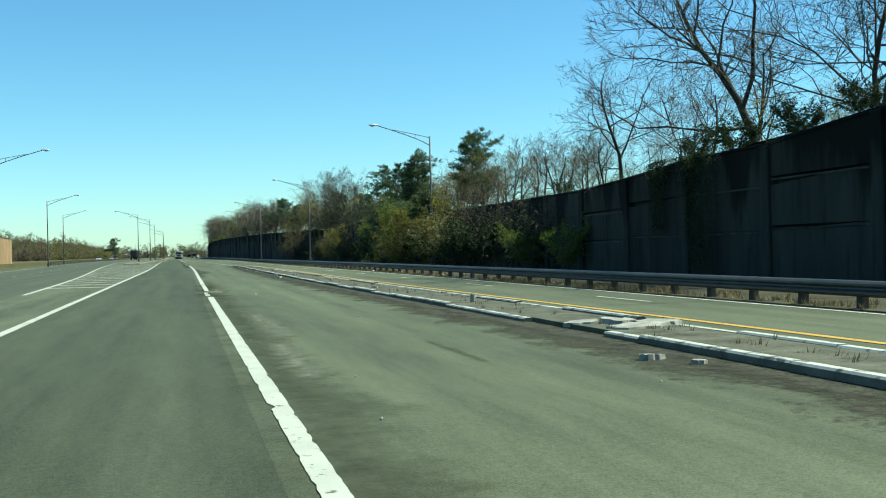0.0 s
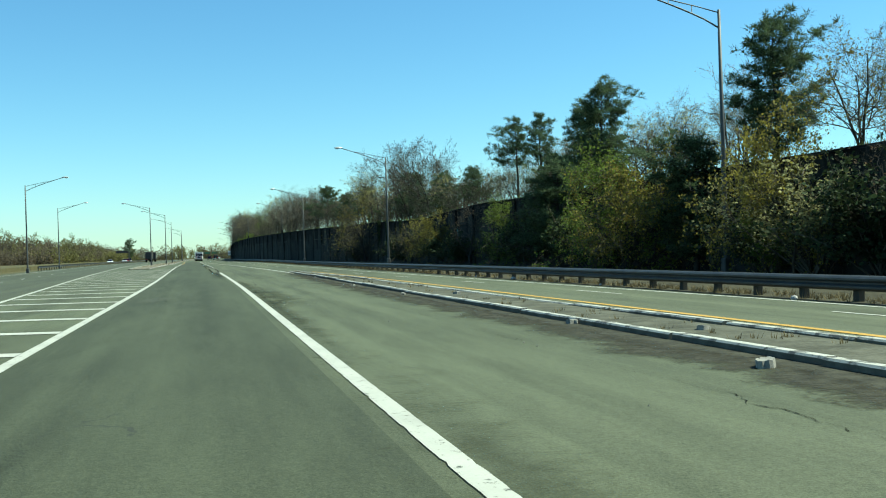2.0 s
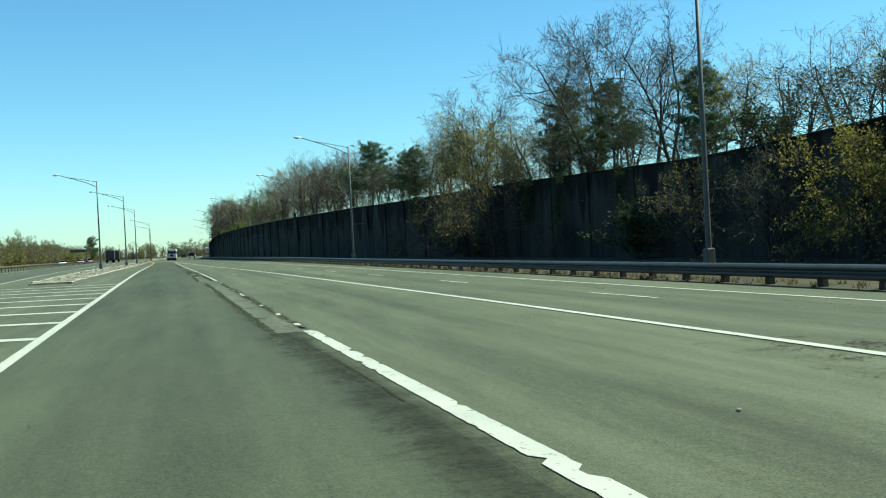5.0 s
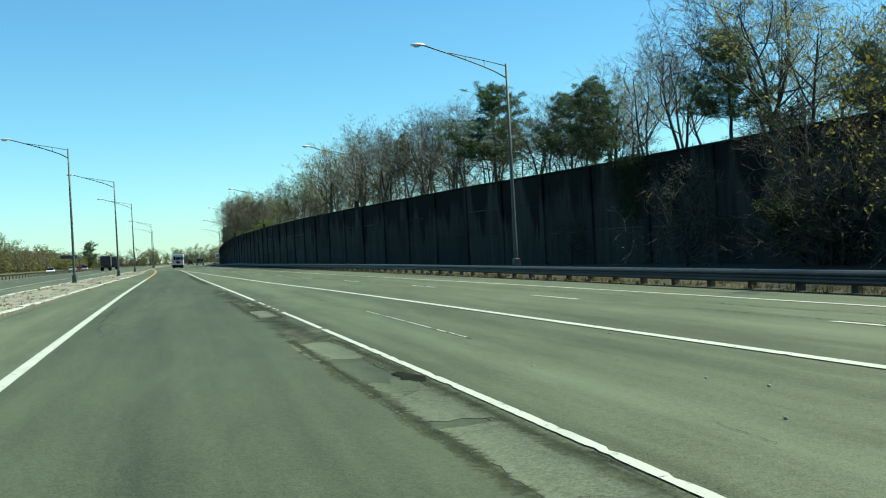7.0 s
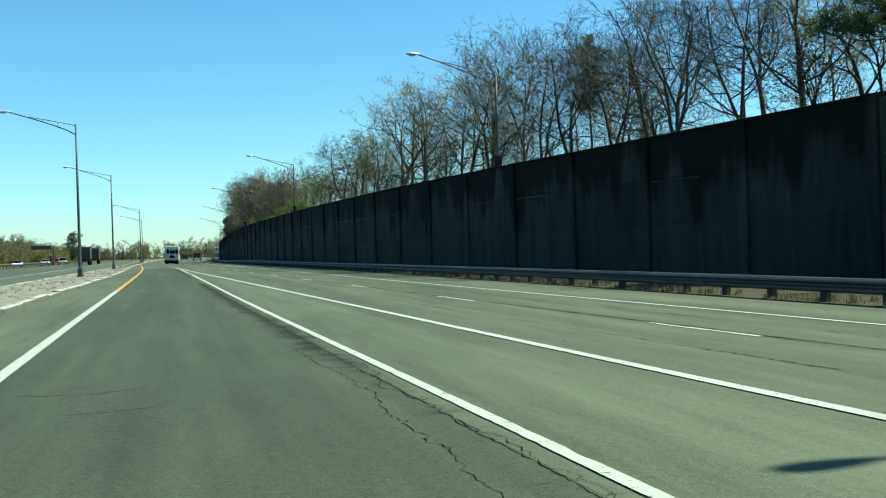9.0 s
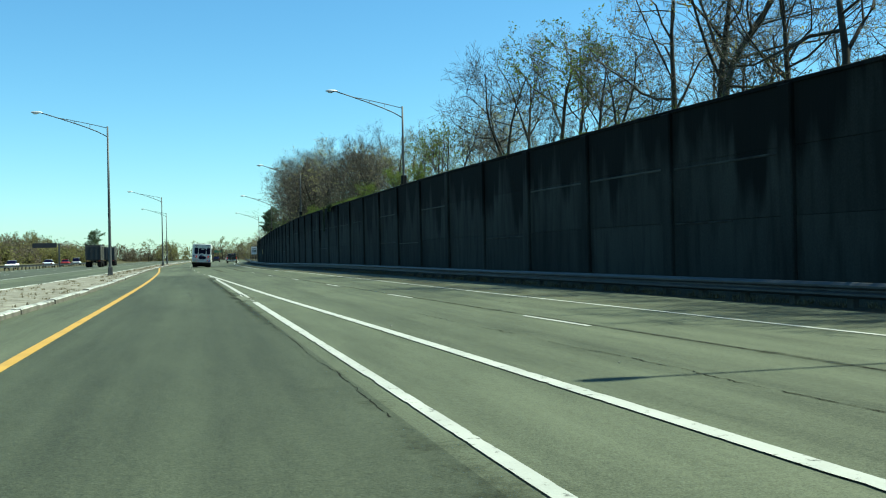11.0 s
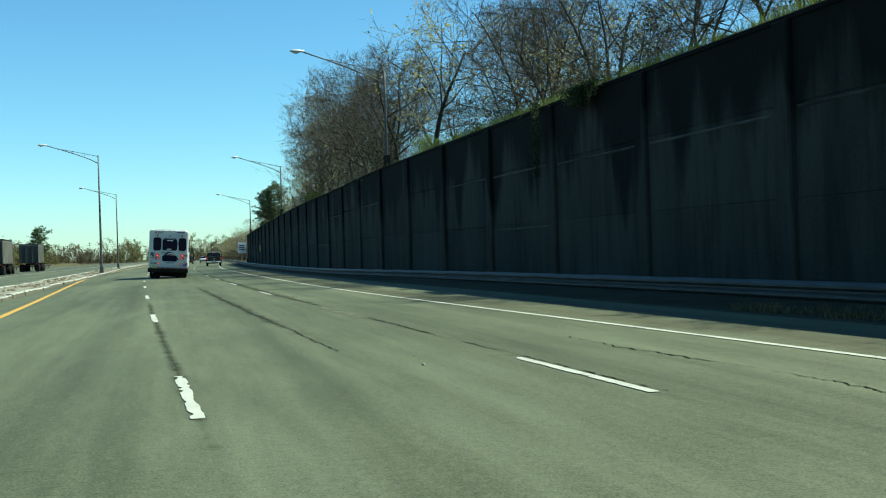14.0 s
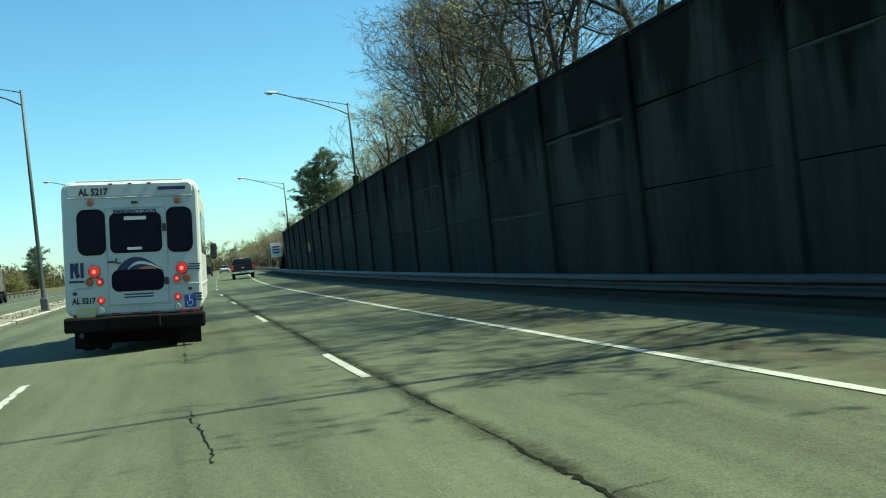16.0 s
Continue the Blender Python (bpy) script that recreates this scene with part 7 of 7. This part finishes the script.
# four potholes at the lane joint, then two small dark spots
for i, (x, y, sx, sy) in enumerate(((2.0, 166.3, 0.13, 0.4), (2.33, 140.7, 0.07, 0.3), (1.6, 196.7, 0.09, 0.3), (1.55, 204.6, 0.1, 0.4), (7.2, 160.0, 0.08, 0.35), (4.15, 303, 0.07, 0.3))):
    blotch("pothole", x, y, sx, sy, TAR, 0.0125 + 0.0004 * i, 300 + i, "pothole-sized dark spot in the asphalt", "pothole")


def slab_patch(f, a, b, y0, y1, z, seed):
    """One worn repair patch with broken edges, a little askew."""
    rng = random.Random(seed)
    pts = []
    m = max(4, int((y1 - y0) / 0.15))
    for i in range(m + 1):
        y = y0 + (y1 - y0) * i / m
        pts.append((f(y) + a + 0.05 * noise.noise(Vector((y * 2.5, seed, 0))) + rng.uniform(-0.015, 0.015), y, z))
    for i in range(1, 5):
        pts.append((f(y1) + a + (b - a) * i / 5, y1 + rng.uniform(-0.1, 0.1), z))
    for i in range(m, -1, -1):
        y = y0 + (y1 - y0) * i / m
        pts.append((f(y) + b + 0.05 * noise.noise(Vector((y * 2.5, seed + 9, 0))) + rng.uniform(-0.015, 0.015), y, z))
    for i in range(4, 0, -1):
        pts.append((f(y0) + a + (b - a) * i / 5, y0 + rng.uniform(-0.1, 0.1), z))
    return tagged(link_mesh("road_patch", pts, [tuple(range(len(pts)))], PATCH), "worn grey repair patch along the lane joint", "road patch", kind="structure")


def crack_path(pts, w, seed, z=0.0082):
    """A thin crack through a few turning points, roughened on the way."""
    rng = random.Random(seed)
    v, fc = [], []
    run = []
    for (xa, ya), (xb, yb) in zip(pts, pts[1:]):
        n = max(2, int(math.hypot(xb - xa, yb - ya) / 0.07))
        run += [(xa + (xb - xa) * i / n, ya + (yb - ya) * i / n) for i in range(n)]
    run.append(pts[-1])
    px = py = 0.0
    for i, (x, y) in enumerate(run):
        q = run[min(i + 1, len(run) - 1)]
        p = run[max(i - 1, 0)]
        d = Vector((q[0] - p[0], q[1] - p[1])).normalized()
        px, py = 0.8 * px + rng.gauss(0, 0.022), 0.8 * py + rng.gauss(0, 0.022)
        t = w * rng.uniform(0.25, 1.0) * min(1.0, 0.3 + 4.0 * min(i, len(run) - 1 - i) / len(run))
        v += [(x + px - d.y * t / 2, y + py + d.x * t / 2, z), (x + px + d.y * t / 2, y + py - d.x * t / 2, z)]
        if i:
            fc.append((2 * i - 2, 2 * i - 1, 2 * i + 1, 2 * i))
    return tagged(link_mesh("road_crack", v, fc, TAR), CRACK, "road crack", kind="structure")


for i, (a, b, y0, y1) in enumerate(((-0.5, -0.08, 127.5, 131.2), (-0.55, -0.06, 131.4, 135.0), (-0.52, 0.0, 135.2, 138.9), (-0.55, 0.12, 139.1, 143.4), (-0.6, 0.06, 143.6, 146.6), (-0.72, 0.0, 146.8, 148.6), (-0.72, -0.04, 148.8, 150.9), (-0.62, 0.2, 151.1, 153.0), (-0.6, -0.1, 153.3, 156.4), (-0.66, -0.12, 156.6, 160.2), (-0.75, -0.14, 160.6, 163.2), (-0.85, -0.2, 163.5, 165.4), (-0.9, -0.25, 168.6, 171.2), (-0.8, -0.12, 178.6, 181.4), (-0.4, -0.1, 184.4, 186.4), (-0.27, 0.0, 274.9, 278.0))):
    slab_patch(R1, a, b, y0, y1, 0.0076, 40 + i)
for k, (off_x, y0, y1) in enumerate(((-0.58, 124, 162), (-0.02, 126, 162), (-0.8, 159, 174), (-0.18, 159, 174), (-0.75, 177, 189), (-0.2, 177, 189))):
    ragged_strip(R1, off_x - 0.1, off_x + 0.1, y0, y1, 0.0083, ASPHALT_GRIT, 60 + k, "loose asphalt grit over the patch edges", "gravel")
    ragged_strip(R1, off_x - 0.05, off_x + 0.07, y0, y1, 0.0085, CRUMBLE, 70 + k, CRUMB)
crack_path([(R1(y) + 0.1 + 0.05 * math.sin(y), y) for y in range(137, 152)], 0.035, 1, 0.0086)
crack_path([(R1(y) - 0.6 + 0.06 * math.sin(y * 1.3), y) for y in range(126, 162)], 0.014, 2, 0.0086)
crack_path([(-2.1, 190), (-2.05, 184), (-1.98, 180.4), (-1.0, 177.7)], 0.025, 3)
crack_path([(-1.98, 180.4), (-1.7, 175.4)], 0.02, 4)
crack_path([(-2.2, 212.0), (-1.6, 211.7), (-1.0, 211.95)], 0.03, 5)
crack_path([(-1.7, 210.4), (-0.7, 210.6)], 0.02, 6)
crack_path([(0.94, 216), (1.06, 210.7), (1.03, 208.7), (0.96, 205.5)], 0.015, 7)
crack_path([(-0.93, 283.2), (-0.75, 279.1), (-0.69, 276.6), (-0.72, 275.1)], 0.022, 11)
crack_path([(1.52, 213.2), (1.3, 210.9), (1.45, 209), (1.5, 206)], 0.015, 8)
crack_path([(-0.95, 80.2), (-0.2, 77.9), (-0.04, 76.3), (-0.8, 76.3)], 0.03, 9)
crack_path([(3.4, 96), (3.15, 88), (3.2, 80)], 0.025, 10)
ragged_strip(R1, 2.5, 2.64, 11.4, 15.2, 0.0068, LANE_GRIT, 58, "shallow dark scar in the asphalt", "road scar")
blotch("road_patch", -0.5, 78.1, 0.42, 1.7, ASPHALT_FAR, 0.0072, 201, "worn patched spot in the asphalt", "road patch")
blotch("road_patch", 1.75, 165.7, 0.24, 0.5, ASPHALT, 0.0094, 203, "worn patched spot in the asphalt", "road patch")
blotch("road_patch", 1.38, 196.4, 0.2, 0.45, ASPHALT, 0.009, 202, "worn patched spot in the asphalt", "road patch")
for i in range(36):
    y = p_rng.uniform(22, 400)
    x = p_rng.uniform(L1(y) + 0.4, R1(y) - 0.2) if i % 3 else p_rng.uniform(R1(y) + 0.5, R1(y) + 3.5)
    a = p_rng.choice((p_rng.gauss(0, 0.3), p_rng.gauss(1.5, 0.3)))
    ln = p_rng.uniform(0.3, 1.0)
    kink = p_rng.uniform(-0.12, 0.12)
    crack_path([(x, y), (x + ln * 0.5 * math.cos(a) + kink * math.sin(a), y + ln * 0.5 * math.sin(a)), (x + ln * math.cos(a), y + ln * math.sin(a))], p_rng.uniform(0.004, 0.009), 100 + i)


def rubble(x, y, z, s, material, seed, name="rubble", label="broken chunk of concrete on the road", squash=0.5):
    rng = random.Random(seed)
    bm = bmesh.new()
    bmesh.ops.create_icosphere(bm, subdivisions=2, radius=1.0)
    for q in bm.verts:
        k = 1 + 0.3 * noise.noise(q.co * 1.7 + Vector((seed, 0, 0)))
        q.co = Vector((q.co.x * k * s, q.co.y * k * s * 0.7, max(q.co.z * k, -0.6) * s * squash))
    ob = part(name, bm, material)
    ob.matrix_basis = pose(x, y, z + 0.5 * s * squash, 0, 0, rng.uniform(0, 360))
    return tagged(ob, label, "debris")


def slab_chunk(x, y, z, sx, sy, h, seed, tilt):
    """A flat broken piece of kerb concrete with a jagged outline."""
    rng = random.Random(seed)
    n = 17
    top, low = [], []
    for i in range(n):
        a = 2 * math.pi * i / n + rng.uniform(-0.15, 0.15)
        r = rng.uniform(0.65, 1.1)
        top.append((sx * r * math.cos(a) * 0.94, sy * r * math.sin(a) * 0.94, h * rng.uniform(0.85, 1.1)))
        low.append((sx * r * math.cos(a), sy * r * math.sin(a), -0.03))
    f = [tuple(range(n)), tuple(range(2 * n - 1, n - 1, -1))] + [(i, n + i, n + (i + 1) % n, (i + 1) % n) for i in range(n)]
    ob = link_mesh("kerb_chunk", top + low, f, STONE)
    ob.matrix_basis = pose(x, y, z, rng.uniform(-tilt, tilt), rng.uniform(-tilt, tilt), rng.uniform(0, 360))
    return tagged(ob, "flat broken chunk of pale kerb concrete", "debris")


for i, (x, y, a, b, h) in enumerate(((8.2, 14.6, 0.6, 0.34, 0.05), (8.75, 15.2, 0.45, 0.28, 0.045), (7.75, 15.8, 0.34, 0.22, 0.04), (8.3, 15.6, 0.38, 0.32, 0.07), (6.75, 11.2, 0.17, 0.1, 0.07), (7.0, 10.6, 0.1, 0.08, 0.05), (6.5, 54.4, 0.2, 0.11, 0.09), (8.05, 23.1, 0.07, 0.07, 0.2), (6.9, 61.0, 0.14, 0.1, 0.07), (8.0, 46.0, 0.22, 0.12, 0.09), (8.1, 47.5, 0.12, 0.1, 0.07), (7.8, 34.0, 0.14, 0.1, 0.06), (6.7, 74.5, 0.12, 0.08, 0.06), (7.7, 72.0, 0.12, 0.1, 0.07), (6.75, 99.0, 0.12, 0.1, 0.06), (7.7, 58.0, 0.12, 0.1, 0.06), (6.6, 84.0, 0.1, 0.08, 0.06))):
    slab_chunk(x, y, 0.0 if x < 7.2 else 0.07, a, b, h, 500 + i, 5)
for i in range(16):
    y = p_rng.uniform(20, 220)
    rubble(RAIL(y) + p_rng.uniform(-0.5, 0.6), y, -0.02, p_rng.uniform(0.06, 0.13), LITTER, 600 + i, "litter", "crumpled pale litter by the guardrail", 0.6)
for i in range(120):
    y = p_rng.uniform(3, 360)
    rubble(p_rng.uniform(2.8, 6.5) if y < 200 else p_rng.uniform(-1, 5), y, 0.004, p_rng.uniform(0.008, 0.02), STONE, 700 + i, "pebble", "small loose stone on the asphalt", 0.7)
